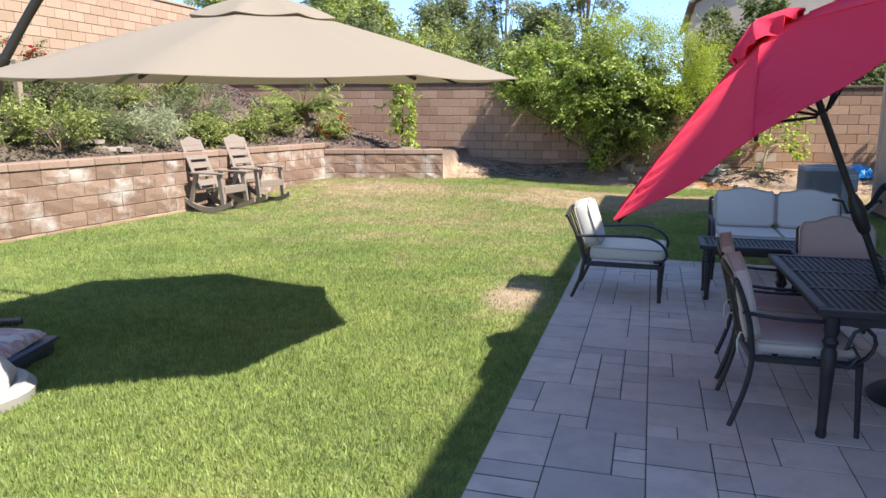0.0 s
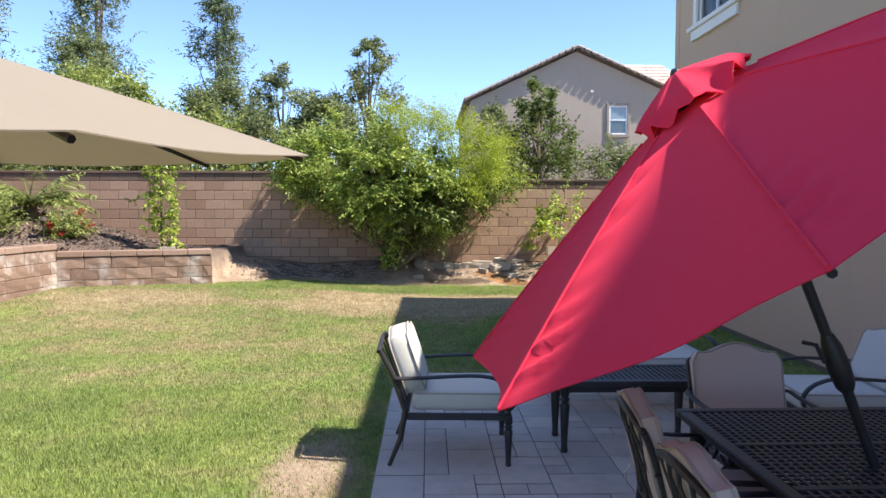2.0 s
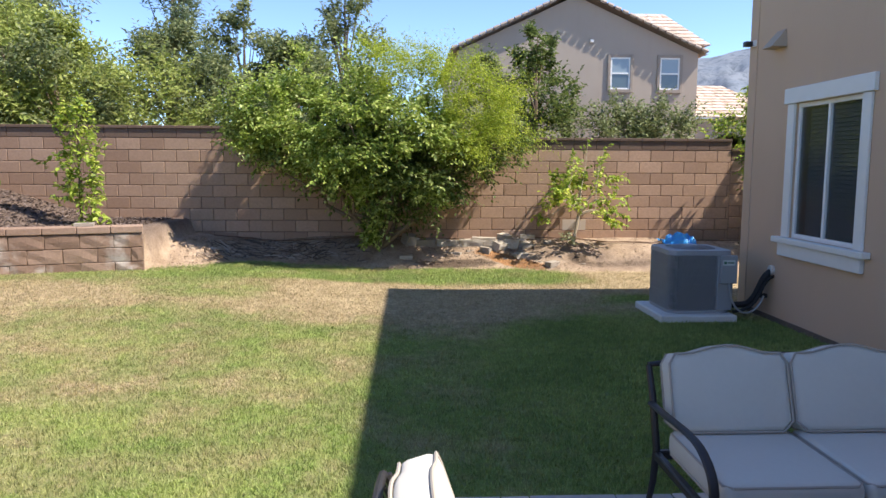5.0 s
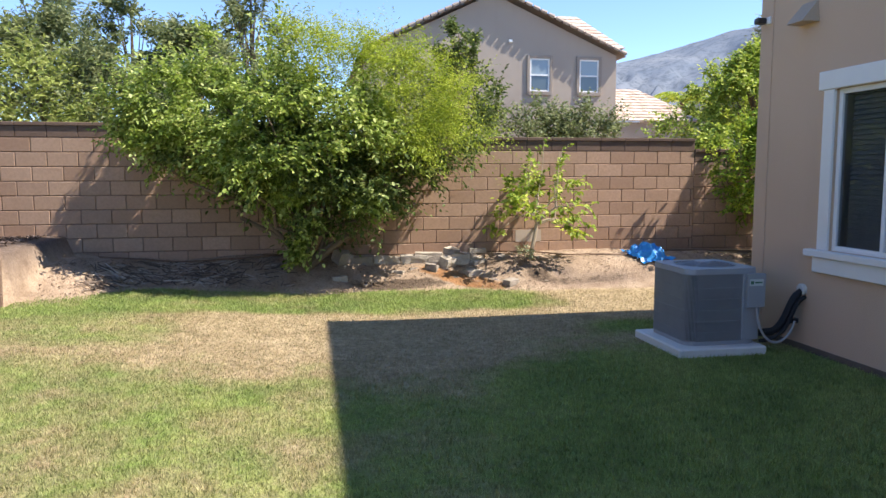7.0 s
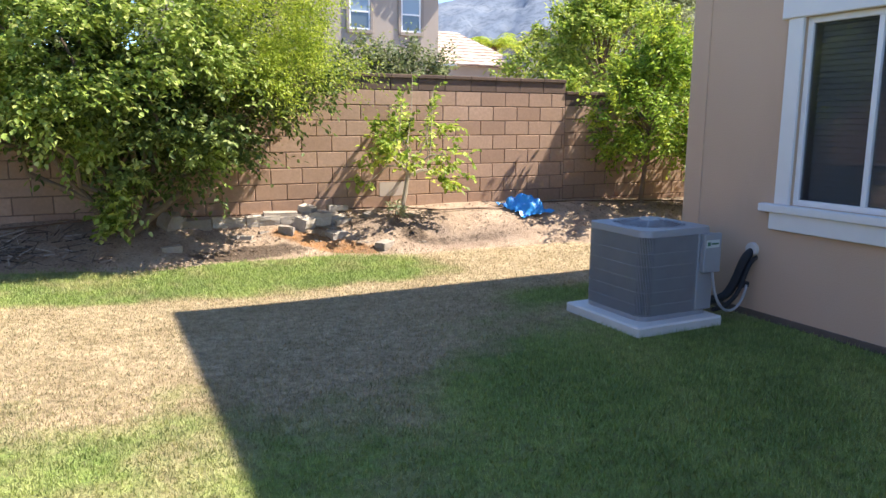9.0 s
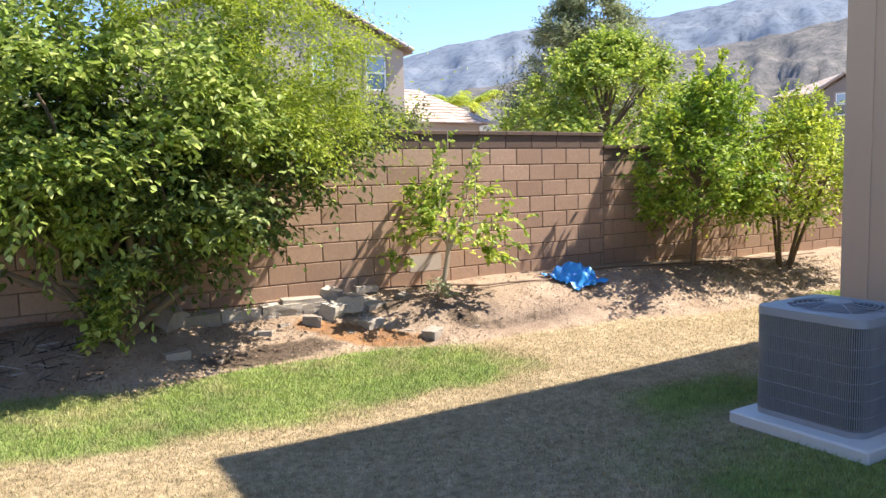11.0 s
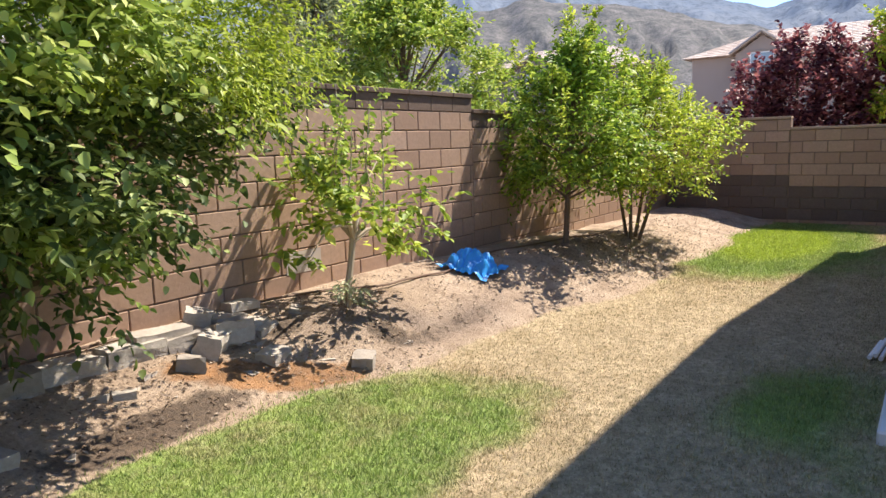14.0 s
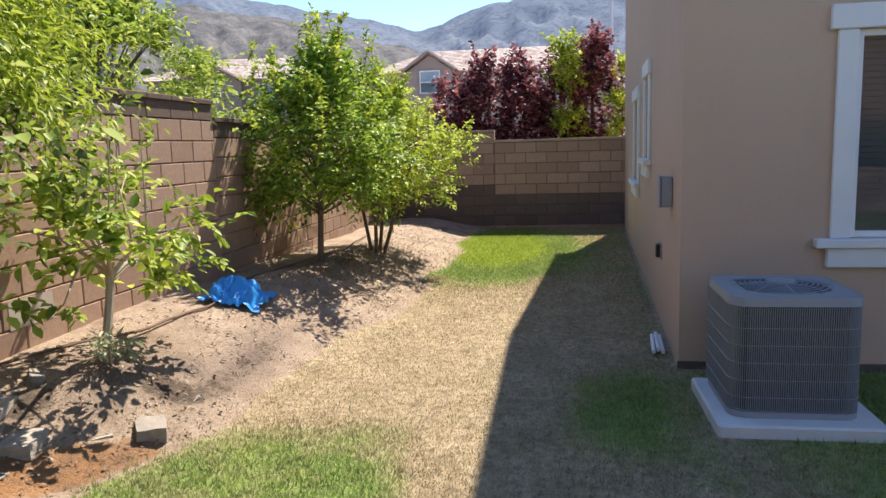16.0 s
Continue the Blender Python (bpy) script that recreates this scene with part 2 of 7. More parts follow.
L_RED = leaf_mat("red flower", (0.32, 0.012, 0.02), (0.5, 0.03, 0.04), (0.6, 0.08, 0.07))

# no glossier than the rest: highlights and pale undersides sit in its colour
L_GLINT = leaf_mat("pale shrub leaf with painted highlights", (0.26, 0.36, 0.09), (0.42, 0.52, 0.16), (0.60, 0.66, 0.30))
L_MOSS = leaf_mat("muted olive green leaf", (0.14, 0.185, 0.045), (0.28, 0.33, 0.095), (0.45, 0.47, 0.18))
L_DEEP = leaf_mat("deep green leaf", (0.09, 0.17, 0.025), (0.26, 0.40, 0.05), (0.50, 0.62, 0.10))

# ---- building helpers ----
def ss(v, a, b):
    v = np.clip((np.asarray(v, float) - a) / (b - a), 0, 1)
    return v * v * (3 - 2 * v)


def mesh_of(name, bm, material=None, smooth=False):
    me = bpy.data.meshes.new(name)
    bm.normal_update()
    bm.to_mesh(me)
    bm.free()
    if material:
        me.materials.append(material)
    if smooth:
        me.polygons.foreach_set("use_smooth", [True] * len(me.polygons))
        me.set_sharp_from_angle(angle=radians(40))
    return me


def part(name, bm, material, parent=None, label="", smooth=False):
    """Links a bmesh as one mesh object under a thing or under a part."""
    ob = new(name, mesh_of(name, bm, material, smooth))
    ob.parent = parent
    if label:
        ob["label"] = label
    return ob


def thing(name, label, category, at=None, group="", kind=""):
    e = new(name)
    e.empty_display_size = 0.2
    if at is not None:
        e.matrix_basis = at
    return tagged(e, label, category, group, kind)


def arrays(name, verts, faces, material, smooth=False):
    """A mesh from numpy arrays: verts (n, 3), faces (m, 3 or 4)."""
    me = bpy.data.meshes.new(name)
    verts, faces = np.asarray(verts, np.float32), np.asarray(faces, np.int32)
    k = faces.shape[1]
    me.vertices.add(len(verts))
    me.vertices.foreach_set("co", verts.ravel())
    me.loops.add(faces.size)
    me.loops.foreach_set("vertex_index", faces.ravel())
    me.polygons.add(len(faces))
    me.polygons.foreach_set("loop_start", np.arange(0, faces.size, k, dtype=np.int32))
    me.polygons.foreach_set("loop_total", np.full(len(faces), k, np.int32))
    if smooth:
        me.polygons.foreach_set("use_smooth", np.ones(len(faces), bool))
    me.materials.append(material)
    me.update(calc_edges=True)
    me.validate()
    return me


def box(bm, lo, hi, bevel=0.0, m=None, seg=1):
    """A box from corner to corner, its edges bevelled, moved by m."""
    r = bmesh.ops.create_cube(bm, size=1.0)
    vs = r["verts"]
    c, s = (Vector(lo) + Vector(hi)) / 2, Vector(hi) - Vector(lo)
    for v in vs:
        v.co = Vector((v.co.x * s.x, v.co.y * s.y, v.co.z * s.z)) + c
    if bevel:
        es = list({e for v in vs for e in v.link_edges})
        out = bmesh.ops.bevel(bm, geom=es, offset=bevel, segments=seg, affect="EDGES", profile=0.5)
        vs = list({v for f in out["faces"] for v in f.verts} | {v for v in vs if v.is_valid})
    if m is not None:
        for v in vs:
            v.co = m @ v.co
    return vs


def tube(bm, pts, r, n=8, cap=True, flat=None):
    """A tube along points; r a number or one a point. flat: (a, b) radii factors."""
    pts = [Vector(p) for p in pts]
    rs = r if isinstance(r, (list, tuple)) else [r] * len(pts)
    rings, up = [], Vector((0, 0, 1))
    last = None
    for i, p in enumerate(pts):
        d = (pts[min(i + 1, len(pts) - 1)] - pts[max(i - 1, 0)]).normalized()
        if last is None:
            ref = up if abs(d.z) < 0.9 else Vector((1, 0, 0))
            side = d.cross(ref).normalized()
        else:
            side = (last - d * last.dot(d)).normalized()
        last = side
        other = d.cross(side).normalized()
        fa, fb = flat or (1, 1)
        rings.append([bm.verts.new(p + (side * math.cos(a) * fa + other * math.sin(a) * fb) * rs[i]) for a in (2 * math.pi * j / n for j in range(n))])
    for a, b in zip(rings, rings[1:]):
        for j in range(n):
            bm.faces.new((a[j], a[(j + 1) % n], b[(j + 1) % n], b[j]))
    if cap:
        bm.faces.new(rings[0][::-1])
        bm.faces.new(rings[-1])
    return rings


def lathe(bm, rows, at=(0, 0, 0), n=14):
    """A turned shape: rows of (radius, height)."""
    rings = [[bm.verts.new((at[0] + r * math.cos(2 * math.pi * j / n), at[1] + r * math.sin(2 * math.pi * j / n), at[2] + z)) for j in range(n)] for r, z in rows]
    for a, b in zip(rings, rings[1:]):
        for j in range(n):
            bm.faces.new((a[j], a[(j + 1) % n], b[(j + 1) % n], b[j]))
    bm.faces.new(rings[0][::-1])
    bm.faces.new(rings[-1])


def bezier(a, b, c, d, n=10):
    a, b, c, d = map(Vector, (a, b, c, d))
    return [a * (1 - t) ** 3 + b * 3 * t * (1 - t) ** 2 + c * 3 * t * t * (1 - t) + d * t ** 3 for t in (i / n for i in range(n + 1))]


def leaf_cloud(rng, centres, radii, per, length, width, droop=0.3, flat=0.8, up=0.4):
    """Sprays of folded leaves: each clump sends out short twigs, with leaves set alternately along them."""
    centres, radii = np.asarray(centres, float), np.broadcast_to(np.asarray(radii, float), (len(centres),))
    k = 9 if per > 12 else max(3, per // 2)
    idx = np.repeat(np.arange(len(centres)), max(1, round(per / k)))
    m = len(idx)
    mid = centres.mean(0) - np.array((0, 0, 0.25 * np.ptp(centres[:, 2])))
    out = centres[idx] - mid
    out /= np.linalg.norm(out, axis=1)[:, None] + 1e-6
    d = out * 0.75 + rng.normal(size=(m, 3)) * 0.62
    d[:, 2] += 0.45 * up
    d /= np.linalg.norm(d, axis=1)[:, None]
    r = radii[idx][:, None]
    spread = rng.normal(size=(m, 3)) * r * 0.42
    spread[:, 2] *= flat
    start, run = centres[idx] + spread - d * r * 0.45, r * rng.uniform(1.0, 1.9, (m, 1))
    u = np.tile(np.linspace(0.12, 1.0, k), m)[:, None]
    tw = np.repeat(np.arange(m), k)
    n = len(tw)
    p = start[tw] + d[tw] * run[tw] * u
    p[:, 2] -= (0.45 * droop * run[tw] * u * u)[:, 0]
    tan = d[tw] - np.array((0, 0, 0.9 * droop)) * u
    tan /= np.linalg.norm(tan, axis=1)[:, None]
    side = np.cross(tan, rng.normal(size=(n, 3)) * 0.35 + np.array((0, 0, 1.0)))
    side /= np.linalg.norm(side, axis=1)[:, None] + 1e-9
    sign = np.tile(np.where(np.arange(k) % 2 == 0, 1.0, -1.0), m)[:, None]
    ax = tan * rng.uniform(0.35, 0.9, (n, 1)) + side * sign * rng.uniform(0.5, 1.0, (n, 1)) + rng.normal(size=(n, 3)) * 0.28
    ax[:, 2] -= 0.5 * droop
    ax /= np.linalg.norm(ax, axis=1)[:, None]
    s = np.cross(ax, rng.normal(size=(n, 3)) * 0.42 + np.array((0, 0, 1.0)))
    s /= np.linalg.norm(s, axis=1)[:, None] + 1e-9
    nn = np.cross(s, ax)
    L = length * rng.uniform(0.6, 1.35, (n, 1))
    W = width * rng.uniform(0.65, 1.3, (n, 1))
    if width < 0.0175 or length > 0.115:
        c = p + ax * L * 0.45
        v = np.stack((p, c + s * W + nn * W * 0.35, p + ax * L - nn * L * 0.12, c - s * W + nn * W * 0.35), 1)
        f = np.arange(n)[:, None] * 4
        return v.reshape(-1, 3), np.concatenate((f + np.array((0, 1, 2)), f + np.array((0, 2, 3))), 0)
    a, b = p + ax * L * 0.28, p + ax * L * 0.64
    v = np.stack((p, a + s * W * 0.92 + nn * W * 0.3, b + s * W * 0.85 + nn * W * 0.2, p + ax * L - nn * L * 0.12, b - s * W * 0.85 + nn * W * 0.2, a - s * W * 0.92 + nn * W * 0.3), 1)
    f = np.arange(n)[:, None] * 6
    tri = np.concatenate([f + np.array(t) for t in ((0, 1, 2), (0, 2, 3), (0, 3, 4), (0, 4, 5))], 0)
    return v.reshape(-1, 3), tri


def plant(name, label, category, at, rng, limbs, clumps, leaf, group="", bark=None, trunk_r=0.05):
    """A tree or shrub: limbs (lists of points with radii), clumps of leaves."""
    t = thing(name, label, category, pose(*at), group)
    for i, (pts, rs) in enumerate(limbs):
        bm = bmesh.new()
        tube(bm, pts, rs, 7)
        part("trunk" if i == 0 else "limb", bm, bark or BARK, t, smooth=True)
    for mat, cs, rad, per, ln, wd, kw in clumps:
        v, f = leaf_cloud(rng, cs, rad, per, ln, wd, **kw)
        ob = new("crown", arrays("crown", v, f, mat))
        ob.parent = t
    return t


def ellipsoid_points(rng, n, c, r, hollow=0.5):
    d = rng.normal(size=(n, 3))
    d /= np.linalg.norm(d, axis=1)[:, None]
    k = hollow + (1 - hollow) * rng.random(n) ** 0.6
    return np.asarray(c) + d * k[:, None] * np.asarray(r)


def grow(rng, base, tips, r0, wob=0.08, n=6):
    """Limbs from a base to tips, bending on the way and tapering."""
    out = []
    for tip in tips:
        b, t = Vector(base), Vector(tip)
        pts = []
        for i in range(n + 1):
            s = i / n
            p = b.lerp(t, s)
            p.x += math.sin(s * math.pi) * rng.normal() * wob
            p.y += math.sin(s * math.pi) * rng.normal() * wob
            p.z += math.sin(s * math.pi) * abs(rng.normal()) * wob
            pts.append(p)
        out.append((pts, [r0 * (1 - 0.75 * i / n) for i in range(n + 1)]))
    return out

# ---- ground ----
RW0, RW1, RW2 = Vector((-7.87, 2.0)), Vector((-6.42, 15.2)), Vector((-4.02, 16.0))  # foot of the retaining wall


def wall_x(y):
    return RW0.x + (np.asarray(y, float) - RW0.y) * (RW1.x - RW0.x) / (RW1.y - RW0.y)


def bed_y(x):
    """The lawn's edge along the planting bed."""
    x = np.asarray(x, float)
    return 17.25 - 0.75 * ss(x, 0.5, 7.0) - 0.85 * ss(-x, 2.6, 4.1) + 0.10 * np.sin(x * 1.9) + 0.05 * np.sin(x * 4.3 + 1)


def gz(x, y):
    """The height of the ground."""
    x, y = np.asarray(x, float), np.asarray(y, float)
    z = 0.20 * ss(y, 11, 15.5) * ss(-x, -0.5, 5.0)
    z = z + (0.40 - 0.17 * ss(x, 4, 11) - 0.13 * ss(-x, 1.2, 2.6)) * ss(y - bed_y(x), -0.15, 1.25)
    along = wall_x(np.minimum(y, 15.2)) - x
    back = ss(along, 0.13, 0.27)
    seg = 15.2 + (x - RW1.x) * (RW2.y - RW1.y) / (RW2.x - RW1.x)
    inner = ss(y - seg, 0.13 + 0.2 * ss(x, -4.05, -3.9), 0.27 + 1.1 * ss(x, -4.05, -3.9)) * ss(-x, 3.2, 4.1) * (1 - 0.84 * ss(x, -4.12, -4.0))
    hill = 0.76 + 0.30 * np.clip(np.maximum(along, (-5.6 - x) * ss(y, 14.5, 16)), 0, 5.2)
    m = np.maximum(back, inner) * (x < -2.9) * (x > -13.5) * (y > 1) * (y < 19)
    z = z * (1 - m) + hill * m
    z = z + 2.3 * (x <= -13.4)
    return np.where((y > 18.7) & (x > -11.5), -0.1, np.where(x > 13.0, -0.3, z))


def dryness(x, y):
    """0 lush to 1 straw."""
    def spot(cx, cy, rx, ry, p=1.0):
        return p * np.exp(-(((x - cx) / rx) ** 2 + ((y - cy) / ry) ** 2))
    wav = 0.18 * np.sin(x * 1.7 + 0.6) + 0.10 * np.sin(x * 4.1) + 0.06 * np.sin(y * 5.0 + x * 2)
    track = ss(x, -3.2, -1.2) * ss(y + wav, 12.5, 14.0) * (1 - ss(y + 0.5 * wav, 15.55, 15.95)) * (1 - 0.35 * ss(x, 0.8, 1.6) * (1 - ss(y, 14.0, 14.7)))
    side = ss(x + wav, 1.9, 2.5) * ss(y, 14.15, 14.6)
    d = 0.27 + 0.12 * ss(y, 8.0, 11.0) * (1 - ss(x, -0.2, 1.2) * (1 - ss(y, 12.6, 13.6))) + 0.52 * np.maximum(track, side * 1.25)
    d = d + spot(-4.7, 14.2, 1.7, 0.9, 0.5) + spot(-2.6, 11.2, 2.2, 0.8, 0.16) + spot(-4.4, 12.4, 1.4, 0.6, 0.22) + spot(0.2, 12.4, 1.2, 0.9, 0.15)
    d = d + spot(-0.7, 6.9, 0.55, 0.7, 0.3) + spot(-1.0, 8.6, 1.5, 1.2, 0.10) + spot(-3.0, 9.6, 1.2, 0.5, 0.14)
    d = d - spot(10.0, 15.9, 2.6, 1.1, 2.2) - spot(2.9, 14.62, 0.75, 0.34, 0.85) - spot(2.4, 12.1, 1.8, 1.6, 0.42) - spot(0.6, 16.4, 1.7, 0.45, 0.12)
    return d - 0.16 * ss(-y, -9, -3)


def axis(*runs):
    out = []
    for a, b, step in runs:
        out += list(np.arange(a, b - 1e-6, step))
    return np.array(out)


gx = axis((-3000, -400, 650), (-400, -40, 60), (-40, -14, 2), (-14, -8.2, 0.25), (-8.2, -3.8, 0.1), (-3.8, 4.5, 0.14), (4.5, 14, 0.25), (14, 40, 3), (40, 400, 60), (400, 3001, 650))
gy = axis((-400, -20, 60), (-20, 0, 1), (0, 14, 0.2), (14, 19, 0.1), (19, 24, 1), (24, 60, 6), (60, 400, 60), (400, 4001, 900))
X, Y = np.meshgrid(gx, gy)
Z = gz(X, Y)
inside = (Y > 16.3) & (Y < 18.6) & (X > -4) & (X < 13)
lump = np.array([[noise.noise((x * 2.3, y * 2.3, 0.0)) * 0.03 + noise.noise((x * 7, y * 7, 3.0)) * 0.012 if q else 0.0 for x, y, q in zip(r, s, u)] for r, s, u in zip(X, Y, inside)])
Z = Z + lump * ss(Y - bed_y(X), -0.1, 0.3)
nx, ny = len(gx), len(gy)
a = (np.arange(ny - 1)[:, None] * nx + np.arange(nx - 1)).ravel()
ground_me = arrays("ground", np.stack((X, Y, Z), -1).reshape(-1, 3), np.stack((a, a + 1, a + nx + 1, a + nx), 1), GROUND, True)
on_hill = ss(Z, 0.55, 0.72) * (X < -4.0)
soil = np.maximum(ss(Y - bed_y(X), -0.12, 0.12), ss(X, 13, 14))
soil = np.maximum(soil, 1.0 * (X < -3.3) * (X > -4.4) * (Y > 15.9 + 0.5 * ss(X, -4.0, -3.5)) * (Y < 18.6))
soil = np.maximum(soil, ss(Z, 0.24, 0.34) * (X < -3.0) * (Y > 14.5) * (Y < 19))
soil = np.maximum(soil, 0.95 * np.exp(-(((X + 0.80) / 0.36) ** 2 + ((Y - 7.1) / 0.7) ** 2)))
soil = np.maximum(soil, 0.5 * np.exp(-(((Y - (14.0 - 0.046 * (X - 3.7))) / 0.28) ** 2)) * (X > 3.6))
mulch = np.maximum(on_hill * 0.9, 0.8 * np.exp(-(((X - 2.55) / 0.55) ** 2 + ((Y - 17.75) / 0.3) ** 2)))
mulch = np.maximum(mulch, 0.25 * np.exp(-(((X + 1.8) / 2.3) ** 2 + ((Y - 17.95) / 0.28) ** 2)))
mulch = np.maximum(mulch, 0.6 * np.exp(-(((X - 7.0) / 1.4) ** 2 + ((Y - 17.7) / 0.35) ** 2)))
# the pit beside the citrus: its dark hollow is only painted on the soil
mulch = np.maximum(mulch, 0.9 * np.exp(-(((X - 2.95) / 0.22) ** 2 + ((Y - 17.5) / 0.2) ** 2)))
mulch = np.maximum(mulch, 0.7 * np.exp(-(((X - 3.4) / 0.9) ** 2 + ((Y - 17.28) / 0.2) ** 2)))
rust = np.exp(-(((X - 1.45) / 0.62) ** 2 + ((Y - 17.58 + 0.62 * (X - 1.45)) / 0.20) ** 2)) * 1.4
wet = 1.3 * np.exp(-(((X - 0.55) / 0.75) ** 2 + ((Y - 17.52) / 0.17) ** 2)) + 1.2 * np.exp(-(((X - 2.55) / 0.2) ** 2 + ((Y - 17.46) / 0.16) ** 2)) + 0.6 * np.exp(-(((X + 1.6) / 1.3) ** 2 + ((Y - 17.42) / 0.12) ** 2))
wet = wet + 0.75 * np.exp(-(((X - 3.3) / 1.0) ** 2 + ((Y - 17.25) / 0.16) ** 2)) + 0.8 * np.exp(-(((X - 1.9) / 0.35) ** 2 + ((Y - 17.9) / 0.22) ** 2))
for key, val in (("dry", dryness(X, Y)), ("soil", soil), ("mulch", mulch), ("rust", rust), ("wet", wet)):
    ground_me.attributes.new(key, "FLOAT", "POINT").data.foreach_set("value", np.asarray(val, np.float32).ravel())
ground = tagged(new("ground", ground_me), "patchy green and straw lawn with bare soil planting bed", "lawn", kind="structure")


# ---- block walls ----
def shared_block(name, size, material, rng=None, bevel=0.006, rock=0.0):
    """One block's mesh, centred on its face's foot: x along, y back, z up."""
    bm = bmesh.new()
    box(bm, (-size[0] / 2, 0, 0), (size[0] / 2, size[1], size[2]), bevel)
    if rock:
        bmesh.ops.subdivide_edges(bm, edges=[e for e in bm.edges if e.calc_length() > 0.1], cuts=1, use_grid_fill=True)
        for v in bm.verts:
            if v.co.y < size[1] * 0.5:
                inner = abs(v.co.x) < size[0] * 0.45 and 0.015 < v.co.z < size[2] - 0.015
                v.co.y += rng.uniform(-rock, rock * 0.3) - (rock if inner else 0)
    return mesh_of(name, bm, material)


def courses(wall, start, way, length, base, top, mesh, step, mat_joined, near=None, depth=0.04, jitter=0.002, rng=None, half=True):
    """Lays blocks in running bond along a face. near: a function of the place along it that says which are pieces of their own."""
    rng = rng or random.Random(1)
    way = Vector((way[0], way[1], 0)).normalized()
    turn = math.degrees(math.atan2(way.y, way.x))
    L, H = step
    rest_v, rest_f = [], []
    src = np.array([v.co[:] for v in mesh[0].vertices])
    tris = [[l for l in p.vertices] for p in mesh[0].polygons]
    row, z = 0, base
    out = Vector((way.y, -way.x, 0))
    while z + H <= top + 1e-4:
        left = -0.5 * L if row % 2 else 0.0
        while left < length - 0.03:
            s0, s1 = max(left, 0.0), min(left + L, length)
            left += L
            if s1 - s0 < 0.03:
                continue
            u = (s0 + s1) / 2
            p = Vector((start[0], start[1], z)) + way * u + out * rng.uniform(0, jitter)
            m = pose(*p, 0, 0, turn) @ Matrix.Diagonal(((s1 - s0 - 0.008) / (L - 0.008), 1, 1, 1))
            if near and near(u, z):
                ob = new("block", mesh[rng.randrange(len(mesh))])
                ob.parent = wall
                ob.matrix_basis = m
            else:
                q = np.array([(m @ Vector(c))[:] for c in src])
                k = sum(len(r) for r in rest_v)
                rest_v.append(q)
                rest_f += [[k + i for i in t] for t in tris]
        z += H
        row += 1
    if rest_v:
        me = bpy.data.meshes.new("blocks")
        me.from_pydata(np.concatenate(rest_v).tolist(), [], rest_f)
        me.materials.append(mat_joined)
        ob = tagged(new("blocks", me), kind="stuff")
        ob.parent = wall


BL, BH = 0.4064, 0.2032
wall_rng = random.Random(5)


def joined_mat(name, dark, light):
    k = Mat(name, 0.92)
    w = k.world()
    c = k.mix(k.rand(True), dark, light)
    c = k.mix(k.ramp(k.noise(28, 5, 0.7, co=w), (0.3, 0.0), (0.75, 0.5)), c, tuple(v * 0.62 for v in dark))
    k.colour(c)
    k.bump(k.noise(45, 5, 0.7, co=w), 0.3, 0.012)
    return k.m


BLOCK_J = joined_mat("tan blocks", (0.34, 0.215, 0.15), (0.46, 0.31, 0.225))
SPLIT_J = joined_mat("split-face blocks", (0.30, 0.19, 0.13), (0.50, 0.36, 0.27))
HILL_J = joined_mat("hill wall blocks", (0.40, 0.27, 0.19), (0.52, 0.36, 0.26))
blk = [shared_block("block", (BL - 0.010, 0.05, BH - 0.010), BLOCK)]


def wall_core(name, lo, hi, label):
    bm = bmesh.new()
    box(bm, lo, hi)
    w = part(name, bm, MORTAR)
    return tagged(w, label, "wall", kind="structure")


def cap_run(wall, start, way, length, z, thick=0.22):
    """The dark top course and the thin coping over it."""
    way = Vector((way[0], way[1], 0)).normalized()
    turn = math.degrees(math.atan2(way.y, way.x))
    n = max(1, round(length / BL))
    step = length / n
    bm = bmesh.new()
    box(bm, (-step / 2 + 0.004, 0, 0), (step / 2 - 0.004, thick, 0.155), 0.004)
    me = mesh_of("cap_block", bm, CAPM)
    bm = bmesh.new()
    box(bm, (-step / 2 + 0.002, -0.02, 0), (step / 2 - 0.002, thick + 0.02, 0.05), 0.006)
    me2 = mesh_of("coping", bm, CAPM)
    for i in range(n):
        p = Vector((start[0], start[1], z)) + way * (i + 0.5) * step
        for k, (msh, dz) in enumerate(((me, 0), (me2, 0.157))):
            ob = new("cap_block" if not k else "coping", msh)
            ob.parent = wall
            ob.matrix_basis = pose(p.x, p.y, p.z + dz, 0, 0, turn)


BWY = 18.475
for nm, x0, x1, top in (("wall_north_1", -11.6, -0.2, 2.35), ("wall_north_2", -0.2, 5.54, 2.19), ("wall_north_3", 5.54, 12.95, 2.02)):
    z1 = top - 0.207
    w = wall_core(nm, (x0, BWY + 0.012, -0.3), (x1, BWY + 0.21, z1 - 0.002), "tan concrete block garden wall with dark cap")
    base = z1 - BH * 10
    courses(w, (x0, BWY), (1, 0), x1 - x0, base, z1, blk, (BL, BH), BLOCK_J, near=lambda u, z, x0=x0: -3.6 < x0 + u < 8.0 and z > -0.1, rng=wall_rng)
    cap_run(w, (x0, BWY - 0.003), (1, 0), x1 - x0, z1)
PATCH = plain("pale paint patch", (0.50, 0.42, 0.36), 0.9, vary=0.15)
bm = bmesh.new()
box(bm, (2.50, BWY - 0.004, 0.55), (2.92, BWY - 0.0025, 0.74))
part("painted_patch", bm, PATCH, bpy.data.objects["wall_north_2"], "pale painted patch")
FWX = 12.8
damp = [shared_block("block", (BL - 0.010, 0.05, BH - 0.010), BLOCK_D)]
